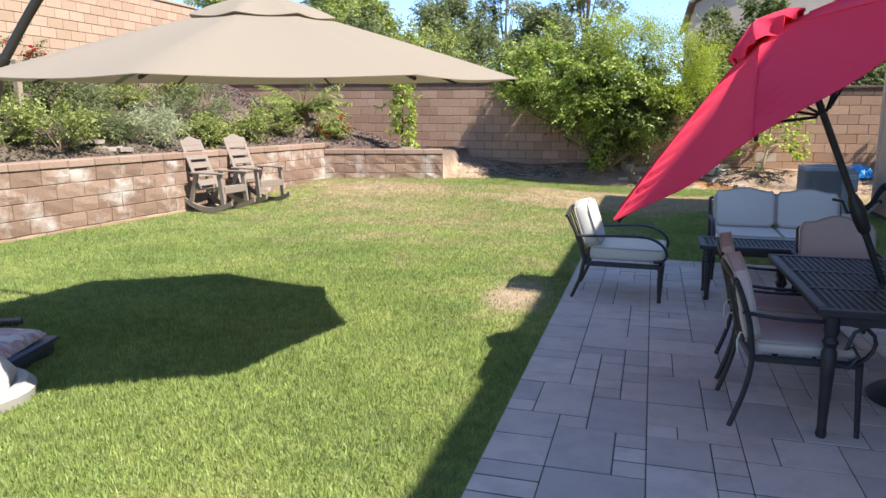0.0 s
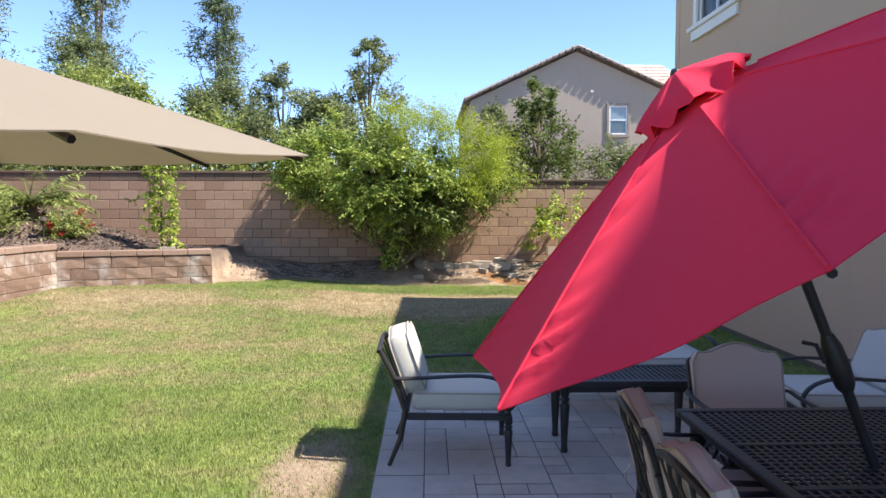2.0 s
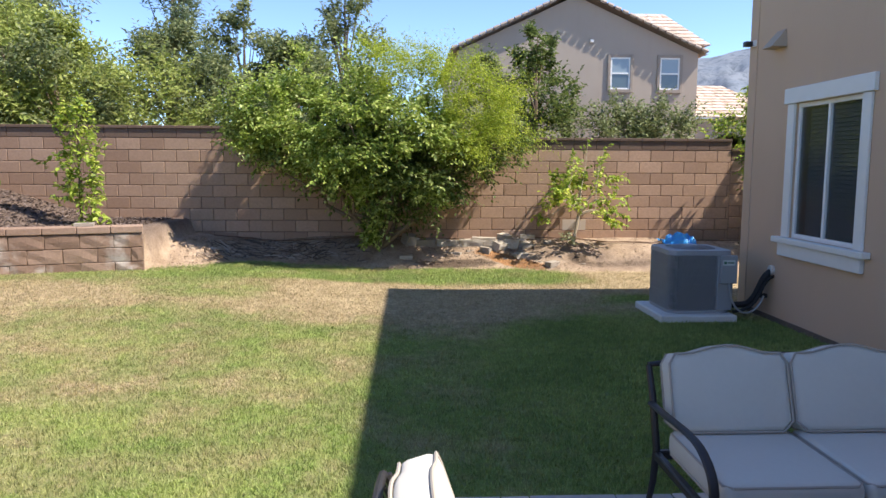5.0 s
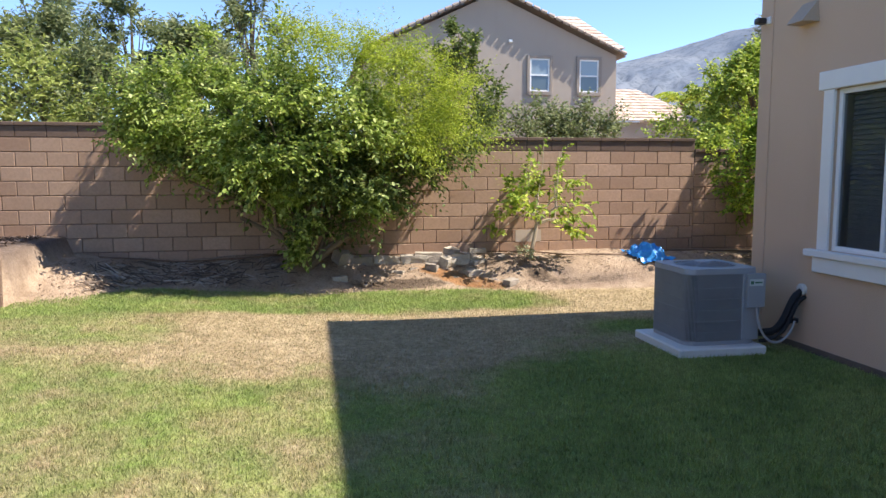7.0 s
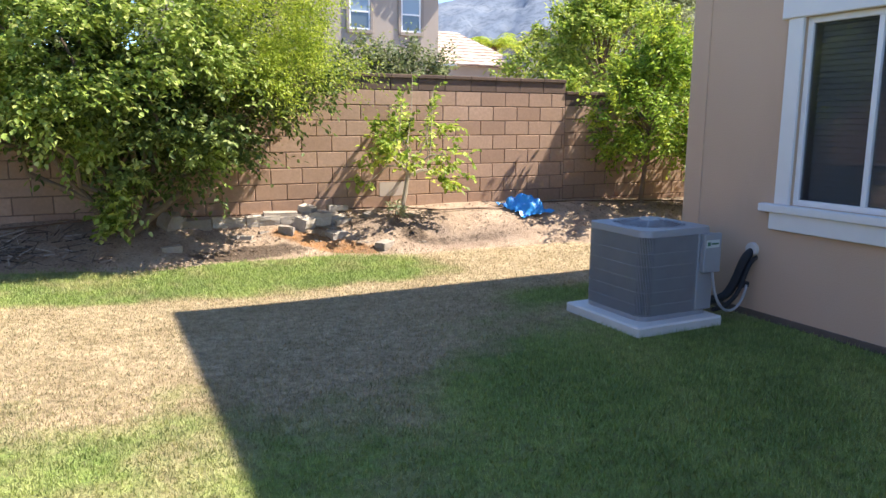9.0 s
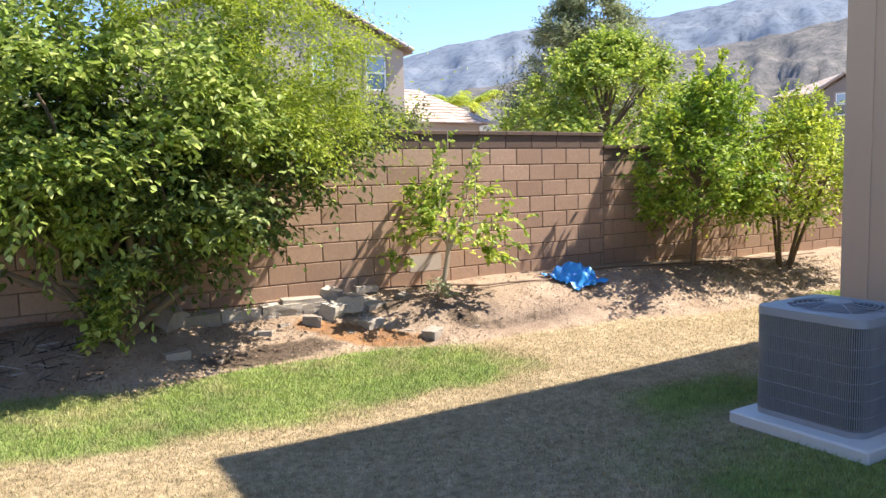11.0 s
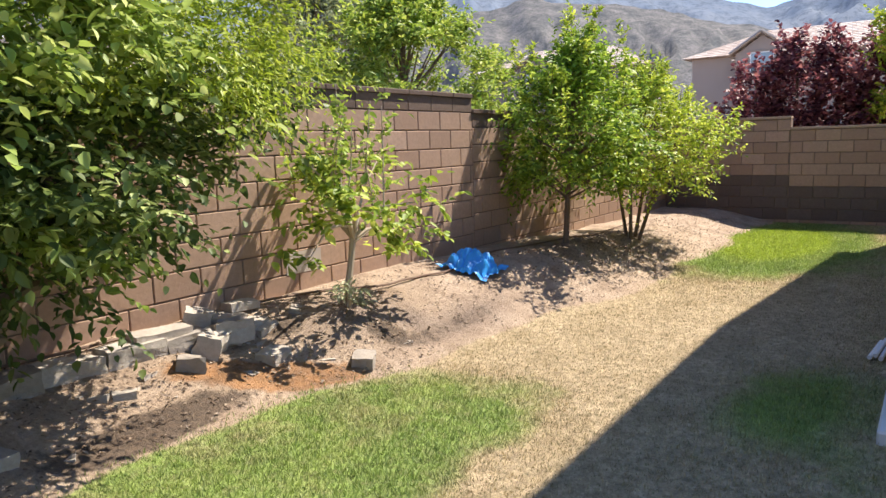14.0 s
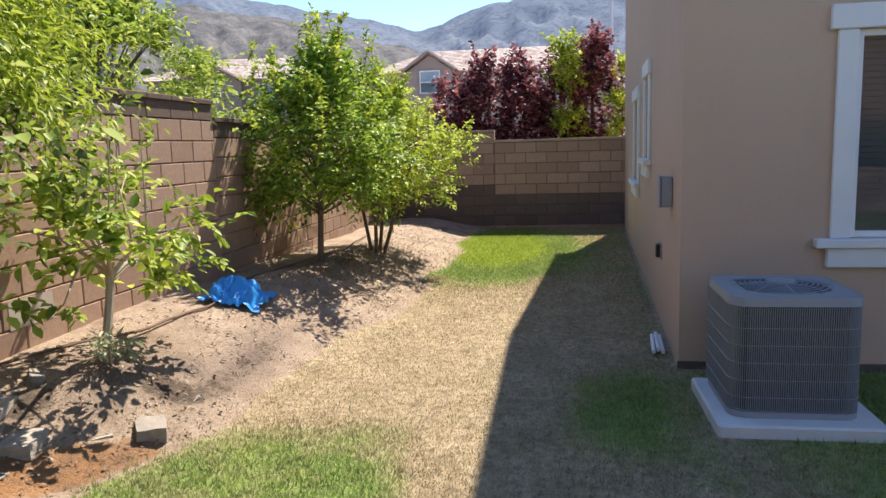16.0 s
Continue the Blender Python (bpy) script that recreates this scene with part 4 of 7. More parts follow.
# ---- hills ----
def hill_mat(name, lo, hi, scale):
    k = Mat(name, 1.0)
    w = k.world()
    c = k.mix(k.ramp(k.noise(scale, 8, 0.7, co=w), (0.35, 0.0), (0.65, 1.0)), lo, hi)
    c = k.mix(k.ramp(k.noise(scale * 7, 6, 0.75, co=w), (0.48, 0.0), (0.60, 0.6)), c, tuple(v * 0.55 for v in lo))
    k.colour(c)
    k.b.inputs["Specular IOR Level"].default_value = 0.0
    return k.m


def ridge(name, label, dist, depth, az0, az1, profile, material, rough, seed):
    """A range of hills seen as a ridge: heights (as slopes from the eye) by bearing."""
    n, m = 220, 26
    az = np.linspace(az0, az1, n)
    pa, ph = zip(*profile)
    vs = []
    for j in range(m):
        s = j / (m - 1)
        for i, q in enumerate(az):
            h = np.interp(q, pa, ph)
            p = Vector((math.sin(radians(q)), math.cos(radians(q)), 0))
            r = dist + depth * s
            f = noise.fractal(Vector((p.x * r, p.y * r, seed)) / rough, 0.9, 2.1, 6)
            spur = abs(noise.fractal(Vector((q * 0.30 + s * 2.2, s * 3.0 - q * 0.12, seed)), 0.9, 2.0, 3))
            z = (dist + depth) * h * (s ** (0.75 + 0.5 * spur)) * (1 + 0.07 * f * (1 if s > 0.05 else 0)) - 3
            vs.append((p.x * r, p.y * r, z))
    a = (np.arange(m - 1)[:, None] * n + np.arange(n - 1)).ravel()
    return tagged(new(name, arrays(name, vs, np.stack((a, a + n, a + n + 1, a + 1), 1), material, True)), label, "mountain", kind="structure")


# the blue-grey stands for haze in the air, mixed into the range's colour
ridge("backdrop_far_range", "mountain range on the horizon, its blue-grey haze painted in", 2200, 1500, 5, 125, [(5, 0.10), (15, 0.125), (24, 0.15), (30, 0.168), (37, 0.203), (43, 0.205), (49, 0.20), (56, 0.21), (64, 0.205), (72, 0.18), (79, 0.158), (84, 0.182), (90, 0.20), (100, 0.19), (125, 0.12)],
      hill_mat("far mountain with painted haze", (0.16, 0.195, 0.25), (0.215, 0.24, 0.28), 0.004), 500, 3.0)
ridge("backdrop_near_hills", "dry brush-covered brown hills", 650, 500, 26, 100, [(26, 0.06), (33, 0.12), (40, 0.145), (47, 0.15), (53, 0.158), (58, 0.18), (62, 0.186), (66, 0.178), (70, 0.168), (74, 0.156), (78, 0.135), (84, 0.10), (100, 0.06)],
      hill_mat("dry brush hill", (0.105, 0.11, 0.11), (0.245, 0.225, 0.215), 0.06), 130, 7.0)

# ---- trees beyond the walls ----
tr = np.random.default_rng(11)


def airy_tree(name, label, at, h, w, leaf, n=46, per=140, ln=0.12, wd=0.03, spire=False, trunk=0.12, low=0.3, clump=0.5, droop=0.3):
    """A tree with a trunk, rising limbs and clumps of leaves along them."""
    tips, cs, rad = [], [], []
    for i in range(n):
        s = tr.random()
        a = tr.random() * 2 * math.pi
        z = h * (low + (1 - low) * s)
        k = (1 - s) ** 0.7 * (1 if not spire else 0.75) + 0.10
        k *= 0.55 + 0.45 * min(1.0, s * 4 + 0.3)
        rr = w / 2 * k * (0.5 + 0.6 * tr.random())
        c = (rr * math.cos(a), rr * math.sin(a), z)
        cs.append(c)
        rad.append(clump * (0.6 + 0.7 * tr.random()) * (0.55 + 0.45 * (1 - s)))
        if i % 4 == 0:
            tips.append(c)
    limbs = [([(0, 0, -0.4), (0.05, 0, h * 0.35), (0, 0.04, h * 0.7), (0.02, 0, h * 0.96)], [trunk, trunk * 0.8, trunk * 0.45, trunk * 0.1])]
    for c in tips:
        limbs.append(([(0, 0, c[2] * 0.65), (c[0] * 0.5, c[1] * 0.5, c[2] * 0.82), c], [trunk * 0.3, trunk * 0.2, trunk * 0.06]))
    return plant(name, label, "tree", at, tr, limbs, [(leaf, cs, rad, per, ln, wd, dict(droop=droop))], leaf)


airy_tree("pine_tree", "tall blue-green pine beyond the garden wall", (-9.0, 34, 0), 10.5, 4.2, L_PINE, 90, 130, 0.22, 0.03, True, 0.16, 0.25, 0.75)
airy_tree("pine_tree", "tall grey-green pine with a ragged top", (-13.6, 33, 0), 12.0, 5.0, L_PINE, 70, 150, 0.22, 0.03, True, 0.18, 0.2, 0.85)
airy_tree("pine_tree", "grey-green pine at the edge of the grove", (-17.5, 31, 0), 11.5, 4.5, L_PINE, 60, 140, 0.22, 0.03, True, 0.18, 0.2, 0.85)
airy_tree("acacia_tree", "feathery olive-green tree behind the wall", (-1.9, 25, 0), 6.5, 3.6, L_OLIVE, 90, 120, 0.12, 0.028, False, 0.1, 0.15, 0.36)
airy_tree("acacia_tree", "feathery olive-green tree behind the wall", (-4.6, 25.5, 0), 5.8, 3.6, L_OLIVE, 90, 120, 0.12, 0.03, False, 0.1, 0.12, 0.42)
airy_tree("elm_tree", "broad grey-green tree behind the wall", (-7.0, 27, 0), 5.4, 4.6, L_OLIVE, 70, 190, 0.15, 0.04, False, 0.13, 0.25, 0.65)
airy_tree("pepper_tree", "yellow-green weeping pepper tree", (-10.4, 25, 0), 5.6, 5.0, L_PEPPER, 80, 200, 0.16, 0.022, False, 0.14, 0.2, 0.7, 0.8)
airy_tree("pepper_tree", "yellow-green weeping pepper tree", (-14.0, 24, 0), 6.6, 5.4, L_PEPPER, 80, 200, 0.16, 0.022, False, 0.14, 0.2, 0.75, 0.8)
airy_tree("elm_tree", "broad grey-green tree behind the wall", (-12.0, 29, 0), 7.2, 5.6, L_OLIVE, 70, 190, 0.15, 0.04, False, 0.13, 0.25, 0.75)
airy_tree("elm_tree", "broad yellow-green tree behind the wall", (-8.6, 23.5, 0), 4.9, 4.6, L_PEPPER, 70, 190, 0.15, 0.04, False, 0.13, 0.25, 0.65)
airy_tree("elm_tree", "broad grey-green tree behind the wall", (-3.0, 23.0, 0), 4.4, 3.6, L_OLIVE, 70, 190, 0.13, 0.035, False, 0.11, 0.2, 0.5)
airy_tree("elm_tree", "broad grey-green tree behind the wall", (-15.5, 27.0, 0), 7.6, 5.6, L_PEPPER, 80, 190, 0.15, 0.035, False, 0.13, 0.2, 0.8)
airy_tree("olive_tree", "dark olive tree in the neighbour's garden", (4.0, 30, 0), 6.2, 3.8, L_DARK, 90, 130, 0.14, 0.045, False, 0.12, 0.12, 0.48)
airy_tree("olive_tree", "dark olive tree in the neighbour's garden", (2.2, 29, 0), 5.0, 3.2, L_OLIVE, 80, 130, 0.14, 0.04, False, 0.12, 0.12, 0.45)
airy_tree("mesquite_tree", "feathery grey-green tree beyond the wall", (20.0, 34.4, 0), 9.6, 7.4, L_MESQ, 230, 240, 0.17, 0.034, False, 0.10, 0.25, 0.7)
airy_tree("locust_tree", "bright green spreading tree beyond the wall", (9.3, 22.3, 0), 4.3, 5.0, L_CITRUS, 150, 170, 0.10, 0.027, False, 0.1, 0.35, 0.45)
for x, y, h, w in ((6.2, 31.5, 4.4, 2.4), (7.7, 31.5, 4.0, 2.0), (8.9, 31.5, 4.2, 2.2)):
    cs = ellipsoid_points(tr, 46, (0, 0, h * 0.55), (w / 2, w / 2, h * 0.46), 0.6)
    plant("hedge_shrub", "rounded grey-green shrub before the neighbour's wall", "shrub", (x, y, 0), tr, [([(0, 0, -0.3), (0, 0, h * 0.6)], [0.08, 0.03])], [(L_OLIVE, cs, 0.5, 150, 0.12, 0.045, {})], L_OLIVE)
for i in range(9):
    x, h = -19 + i * 2.15, 3.9 + 1.0 * tr.random()
    cs = ellipsoid_points(tr, 40, (0, 0, h * 0.55), (1.7, 1.1, h * 0.45), 0.6)
    plant("hedge_shrub", "dense mixed green shrub behind the wall", "shrub", (x, 21.6 + tr.random(), 0), tr, [([(0, 0, -0.3), (0, 0, h * 0.6)], [0.07, 0.03])], [(L_OLIVE if i % 3 else L_PEPPER, cs, 0.5, 140, 0.13, 0.03, {})], L_OLIVE, "hedge behind the wall")


def palm(name, label, at, h, n, length, leaf, trunk=0.1, droop=0.6, width=0.02):
    """A palm: a trunk and arching fronds of narrow leaflets."""
    t = thing(name, label, "palm", pose(*at))
    bm = bmesh.new()
    tube(bm, ((0, 0, -0.3), (0.01, 0, h * 0.5), (0, 0.01, h)), (trunk * 1.1, trunk, trunk * 0.9), 8)
    part("trunk", bm, BARK, t, smooth=True)
    for i in range(n):
        a = 2 * math.pi * i / n + tr.normal() * 0.15
        rise = 0.25 + 0.75 * tr.random()
        d = Vector((math.cos(a), math.sin(a), 0))
        s = Vector((-d.y, d.x, 0))
        pts = [Vector((0, 0, h)) + d * length * u * (1 - 0.15 * rise) + Vector((0, 0, length * (rise * u - droop * u * u))) for u in (k / 9 for k in range(10))]
        vs, fs = [], []
        for k in range(1, 10):
            for w in range(4):
                u = (w + tr.random()) / 4
                p = pts[k - 1].lerp(pts[k], u)
                for sg in (-1, 1):
                    ll = length * 0.28 * math.sin(math.pi * min(1, 0.15 + k / 11))
                    tip = p + s * sg * ll * 0.8 + d * ll * 0.55 + Vector((0, 0, -ll * 0.3 + 0.05 * tr.normal()))
                    q = len(vs)
                    vs += [p[:], (p.lerp(tip, 0.5) + d * width)[:], tip[:], (p.lerp(tip, 0.5) - d * width)[:]]
                    fs += [(q, q + 1, q + 2), (q, q + 2, q + 3)]
        bm = bmesh.new()
        tube(bm, pts, [0.012 * (1 - k / 12) for k in range(10)], 5)
        st = part("frond", bm, leaf, t)
        ob = tagged(new("leaf_blade", arrays("leaf_blade", vs, fs, leaf)), kind="stuff")
        ob.parent = st
    return t


palm("palm_tree", "feathery palm beyond the low tiled roof", (21.5, 48, 0), 6.0, 16, 2.6, L_LIME, 0.2, 0.8, 0.05)
palm("palm_tree", "feathery palm beyond the low tiled roof", (24.5, 50, 0), 6.3, 16, 2.8, L_LIME, 0.2, 0.8, 0.05)
palm("sago_palm", "low arching sago palm on the slope", (-7.6, 16.6, 1.28), 0.40, 26, 1.25, L_MOSS, 0.13, 0.55, 0.02)
POLE = plain("pale metal pole", (0.5, 0.5, 0.5), 0.5, 0.3)
lp = thing("street_pole", "pale slim metal street pole beyond the side yard", "pole", pose(30, 12.75, -0.3))
bm = bmesh.new()
tube(bm, ((0, 0, 0), (0, 0, 5), (0, 0, 9.5)), (0.10, 0.085, 0.06), 10)
part("shaft", bm, POLE, lp, smooth=True)
bm = bmesh.new()
tube(bm, ((0, 0, 9.3), (0.05, -0.7, 9.7), (0.05, -1.4, 9.75)), 0.035, 6)
part("arm", bm, POLE, lp, smooth=True)
# purple plums beyond the side wall
for i, (y, h) in enumerate(((17.3, 3.5), (16.5, 4.0), (15.7, 3.9), (14.9, 3.7), (14.2, 4.2))):
    cs = ellipsoid_points(tr, 42, (0, 0, h * 0.62), (0.62, 0.62, h * 0.40), 0.4)
    plant("plum_tree", "dark purple-leaved plum tree beyond the wall", "tree", (15.0 + 0.3 * tr.random(), y, -0.3), tr, [([(0, 0, 0), (0, 0, h * 0.5), (0, 0, h)], [0.07, 0.05, 0.01])], [(L_PLUM, cs, 0.34, 110, 0.10, 0.045, dict(up=0.9))], L_PLUM, "plum trees")
for y, h in ((14.75, 4.4), (13.6, 3.6)):
    cs = ellipsoid_points(tr, 26, (0, 0, h * 0.62), (0.3, 0.3, h * 0.4), 0.3)
    plant("poplar_shrub", "lime-green upright shrub among the plums", "shrub", (14.6, y, -0.3), tr, [([(0, 0, 0), (0, 0, h * 0.9)], [0.05, 0.01])], [(L_LIME, cs, 0.25, 100, 0.09, 0.03, dict(up=1.0))], L_LIME)

# ---- plants in the garden ----
pr = np.random.default_rng(4)
# the great shrub against the wall
limbs = grow(pr, (0, 0, -0.05), [(-1.9, -0.3, 1.9), (-1.2, 0.0, 2.3), (-0.3, 0.0, 2.6), (0.5, -0.2, 2.4), (1.2, -0.1, 2.0), (1.9, 0, 1.7), (-2.1, -0.4, 1.5), (0.3, -0.5, 1.7), (-0.9, -0.7, 1.5), (-0.5, -0.3, 2.0), (1.5, -0.3, 1.4)], 0.042, 0.14, 8)
# its lower outline: bare of leaves beside the stems, lifted towards both ends
under = lambda x: float(np.interp(x, (-2.6, -2.2, -1.1, -0.35, 0.0, 0.35, 0.95, 1.45, 2.05, 2.7), (1.5, 1.15, 0.92, 0.6, 0.12, 0.12, 0.32, 0.85, 1.08, 1.3)))
cs, rad = [], []
for c in np.concatenate((ellipsoid_points(pr, 270, (-0.1, -0.15, 1.8), (2.4, 0.95, 1.36), 0.5), ellipsoid_points(pr, 70, (-0.05, -0.15, 1.9), (2.55, 1.05, 1.36), 0.9))):
    lo = under(c[0]) + (0.12 if -0.5 < c[0] < 0.6 else 0.34)
    if c[2] < lo:
        c[2] = lo + 0.7 * pr.random() ** 1.5
    if c[1] > 0.5 and c[2] < 2.1:
        c[1] = 0.5 - pr.random() * 0.5
    cs.append(c)
    rad.append(0.17 + 0.19 * pr.random() ** 1.5)
cs, rad = np.array(cs), np.array(rad)
keep = pr.random(len(cs)) < np.where(cs[:, 0] > -0.9, 0.95, 0.78)
cs, rad = cs[keep], rad[keep]
# clumps underneath mostly get dark leaves: the shrub's own shade, put into colour
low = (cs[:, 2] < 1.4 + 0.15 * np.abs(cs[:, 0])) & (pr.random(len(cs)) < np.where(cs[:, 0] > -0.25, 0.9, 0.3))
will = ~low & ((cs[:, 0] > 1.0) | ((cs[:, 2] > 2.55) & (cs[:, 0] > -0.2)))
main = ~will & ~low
# dark leaves in here paint the deep shade of the crown's inside
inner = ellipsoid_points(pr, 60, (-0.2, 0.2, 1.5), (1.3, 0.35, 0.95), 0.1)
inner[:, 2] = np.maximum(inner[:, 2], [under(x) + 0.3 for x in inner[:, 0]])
plant("garden_shrub", "big rounded bright green shrub against the block wall", "shrub", (-0.72, 17.75, 0.36), pr, limbs,
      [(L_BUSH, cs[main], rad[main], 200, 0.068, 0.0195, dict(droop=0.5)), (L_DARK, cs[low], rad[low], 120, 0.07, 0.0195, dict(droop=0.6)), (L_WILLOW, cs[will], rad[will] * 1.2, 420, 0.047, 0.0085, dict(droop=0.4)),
       (L_GLINT, cs[~will][::3], rad[~will][::3] * 1.12, 50, 0.072, 0.021, dict(up=0.7, droop=0.5)),
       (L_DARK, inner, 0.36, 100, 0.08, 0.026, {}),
       (L_BUSH, ellipsoid_points(pr, 9, (-0.12, -0.25, 0.3), (0.16, 0.16, 0.3), 0.2), 0.13, 55, 0.07, 0.024, {})], L_BUSH)


def young_tree(name, label, at, lean, h, spread, leaf, n, per, ln, wd, stem=0.04, low=0.35, rng=pr, clump=0.2, stems=1, group="", bark=None, shoot=0.4, tips=None):
    limbs, cs = [], []
    top = Vector((lean[0], lean[1], h))
    for s in range(stems):
        a = 2 * math.pi * s / max(stems, 1)
        o = Vector((math.cos(a), math.sin(a), 0)) * (0.05 if stems > 1 else 0)
        fan = Vector((math.cos(a), math.sin(a), 0)) * (spread * 0.35 if stems > 1 else 0)
        limbs.append(([o + Vector((0, 0, -0.1)), o + Vector((lean[0] * 0.3, lean[1] * 0.3, h * 0.3)) + fan * 0.4, top * 0.62 + fan, top * 0.94 + fan], [stem, stem * 0.85, stem * 0.55, stem * 0.15]))
    for i in range(n):
        s = low + (1 - low) * rng.random()
        a = rng.random() * 2 * math.pi
        k = math.sin(math.pi * min(1.0, 0.25 + (s - low) / (1 - low) * 0.72)) * spread * (0.35 + 0.65 * rng.random()) * (1.4 if rng.random() < 0.14 else 1.0)
        s += rng.normal() * 0.03
        c = Vector((lean[0] * s + math.cos(a) * k, lean[1] * s + math.sin(a) * k * 0.8, h * s))
        cs.append(c[:])
        if i % 3 == 0:
            b = Vector((lean[0], lean[1], h)) * max(0.2, s * 0.72)
            limbs.append(([b, b.lerp(c, 0.55) + Vector((0, 0, 0.05)), c], [stem * 0.35, stem * 0.25, stem * 0.1]))
    # upright leafy shoots
    along = []
    for c in cs[::2]:
        c = Vector(c)
        out = (c - top * 0.6) * 0.35 + Vector((rng.normal() * 0.12, rng.normal() * 0.12, 0.45 + 0.3 * rng.random()))
        out = out.normalized() * (shoot * (0.5 + 0.8 * rng.random()))
        along += [(c + out * u)[:] for u in (0.35, 0.55, 0.75, 0.92)]
        limbs.append(([c - out * 0.2, c + out * 0.5, c + out], [stem * 0.12, stem * 0.09, stem * 0.05]))
    return plant(name, label, "tree", at, rng, limbs, [(leaf, cs, clump, per, ln, wd, {}), (tips or leaf, along, 0.07, max(5, per // 5), ln * 0.9, wd * 0.9, dict(up=0.8))], leaf, group, bark)


PALEBARK = plain("pale grey young bark", (0.44, 0.36, 0.27), 0.9, vary=0.2, scale=20, bump=0.4)


def open_tree(name, label, at, leaf, rng, bark):
    """A young citrus: a slim leaning stem that forks low, spreading limbs with leafy ends, and thin upright shoots."""
    fork = Vector((0.05, -0.01, 0.62))
    limbs = [([(-0.06, 0, -0.12), (-0.02, 0.01, 0.15), (0.015, -0.01, 0.38), fork], [0.034, 0.03, 0.028, 0.027])]
    tufts, shoots = [], []
    for i in range(12):
        a = 2 * math.pi * i / 12 + rng.normal() * 0.2
        reach, rise = 0.42 + 0.40 * rng.random(), 0.15 + 0.42 * rng.random()
        if i in (0, 11, 6):
            reach, rise = 0.58, -0.16
        base = fork + Vector((0.01 * math.cos(a), 0.01 * math.sin(a), -0.12 * rng.random()))
        end = fork + Vector((math.cos(a) * reach, math.sin(a) * reach * 0.75, rise))
        bend = base.lerp(end, 0.5) + Vector((rng.normal() * 0.05, rng.normal() * 0.05, 0.10))
        limbs.append(([base, base.lerp(bend, 0.5) + Vector((0, 0, 0.02)), bend, end], [0.017, 0.014, 0.010, 0.004]))
        for u in (0.35, 0.6, 0.82, 1.0):
            tufts.append((bend.lerp(end, u) + Vector((rng.normal() * 0.06, rng.normal() * 0.06, rng.normal() * 0.05 + 0.02)))[:])
        if i % 3 != 0:
            tip = bend + Vector((rng.normal() * 0.10, rng.normal() * 0.08, 0.52 + 0.44 * rng.random()))
            limbs.append(([bend, bend.lerp(tip, 0.5) + Vector((rng.normal() * 0.02, 0, 0)), tip], [0.008, 0.006, 0.003]))
            shoots += [bend.lerp(tip, u)[:] for u in (0.3, 0.5, 0.7, 0.88)]
    return plant(name, label, "tree", at, rng, limbs, [(leaf, tufts, 0.155, 20, 0.082, 0.025, dict(droop=0.45)), (L_LIME, tufts[::2], 0.16, 9, 0.095, 0.027, dict(up=0.8)), (leaf, shoots, 0.10, 10, 0.075, 0.022, dict(up=0.7))], leaf, "", bark)


open_tree("citrus_tree", "small open young citrus tree with a pale forked trunk", (2.60, 17.84, 0.36), L_CITRUS, pr, PALEBARK)
cs = ellipsoid_points(pr, 7, (0, 0, 0.10), (0.12, 0.1, 0.09), 0.2)
plant("weed", "small pale green weed at the foot of the citrus", "weed", (2.42, 17.74, 0.36), pr, [([(0, 0, -0.05), (0.01, 0, 0.14)], [0.006, 0.003])], [(L_SAGE, cs, 0.08, 22, 0.07, 0.011, dict(up=1.0))], L_SAGE)
young_tree("garden_tree", "leafy green young tree beside the block wall", (6.42, 17.71, 0.25), (0.15, -0.1), 2.5, 1.05, L_DEEP, 150, 70, 0.07, 0.019, 0.04, 0.36, clump=0.24, shoot=0.5, tips=L_LIME)
young_tree("garden_tree", "many-stemmed lime-green young tree beside the wall", (8.0, 17.42, 0.18), (0.3, -0.1), 2.2, 1.35, L_LIME, 135, 60, 0.066, 0.018, 0.028, 0.40, clump=0.25, stems=4)
young_tree("lemon_tree", "young upright lemon tree with yellow-green leaves", (-5.25, 16.9, 0.78), (0.0, 0.0), 1.75, 0.40, L_CITRUS, 34, 28, 0.085, 0.026, 0.025, 0.1, clump=0.17)

# ---- umbrellas ----
def canopy(bm, R, rise, sides, phase, sag=0.05, rows=8, flap=0.0, r0=0.0, wob=0.0, rng=None):
    """An umbrella's skin about the local z axis: ribs straight, cloth between them sagging; its rim at z = 0."""
    per = 24 if wob else 8
    n = sides * per
    rings = []
    for j in range(rows + 1):
        s = r0 + (1 - r0) * j / rows
        ring = []
        for i in range(n):
            a = phase + 2 * math.pi * i / n
            q = (i % per) / per
            chord = math.cos(math.pi / sides) / math.cos(2 * math.pi / sides * (q - 0.5))
            r = R * s * chord * (1 - 0.028 * math.sin(math.pi * q) * s)
            z = rise * (1 - s ** 1.12) - sag * math.sin(math.pi * q) * s * (1.1 - 0.4 * s)
            if wob and rng:
                fold = math.exp(-((q - 0.07) / 0.075) ** 2) + 0.35 * math.exp(-((q - 0.93) / 0.06) ** 2)
                z += wob * fold * math.sin(66 * s + 26 * q + 2.3 * (i // per) + 2.5 * math.sin(7 * s)) * min(1, 2 * s) * min(1, 7 * (1 - s)) * (0.6 + 0.4 * math.sin(11 * s + i // per))
                z -= 0.35 * wob * math.sin(9 * q + 5 * s + i // per) * s * min(1, 6 * q, 6 * (1 - q))
            ring.append(bm.verts.new((r * math.cos(a), r * math.sin(a), z)))
        rings.append(ring)
    for a, b in zip(rings, rings[1:]):
        for i in range(n):
            bm.faces.new((a[i], b[i], b[(i + 1) % n], a[(i + 1) % n]))
    return rings


def skin(bm, thick=0.004):
    bmesh.ops.recalc_face_normals(bm, faces=bm.faces)
    bmesh.ops.solidify(bm, geom=list(bm.faces), thickness=thick)


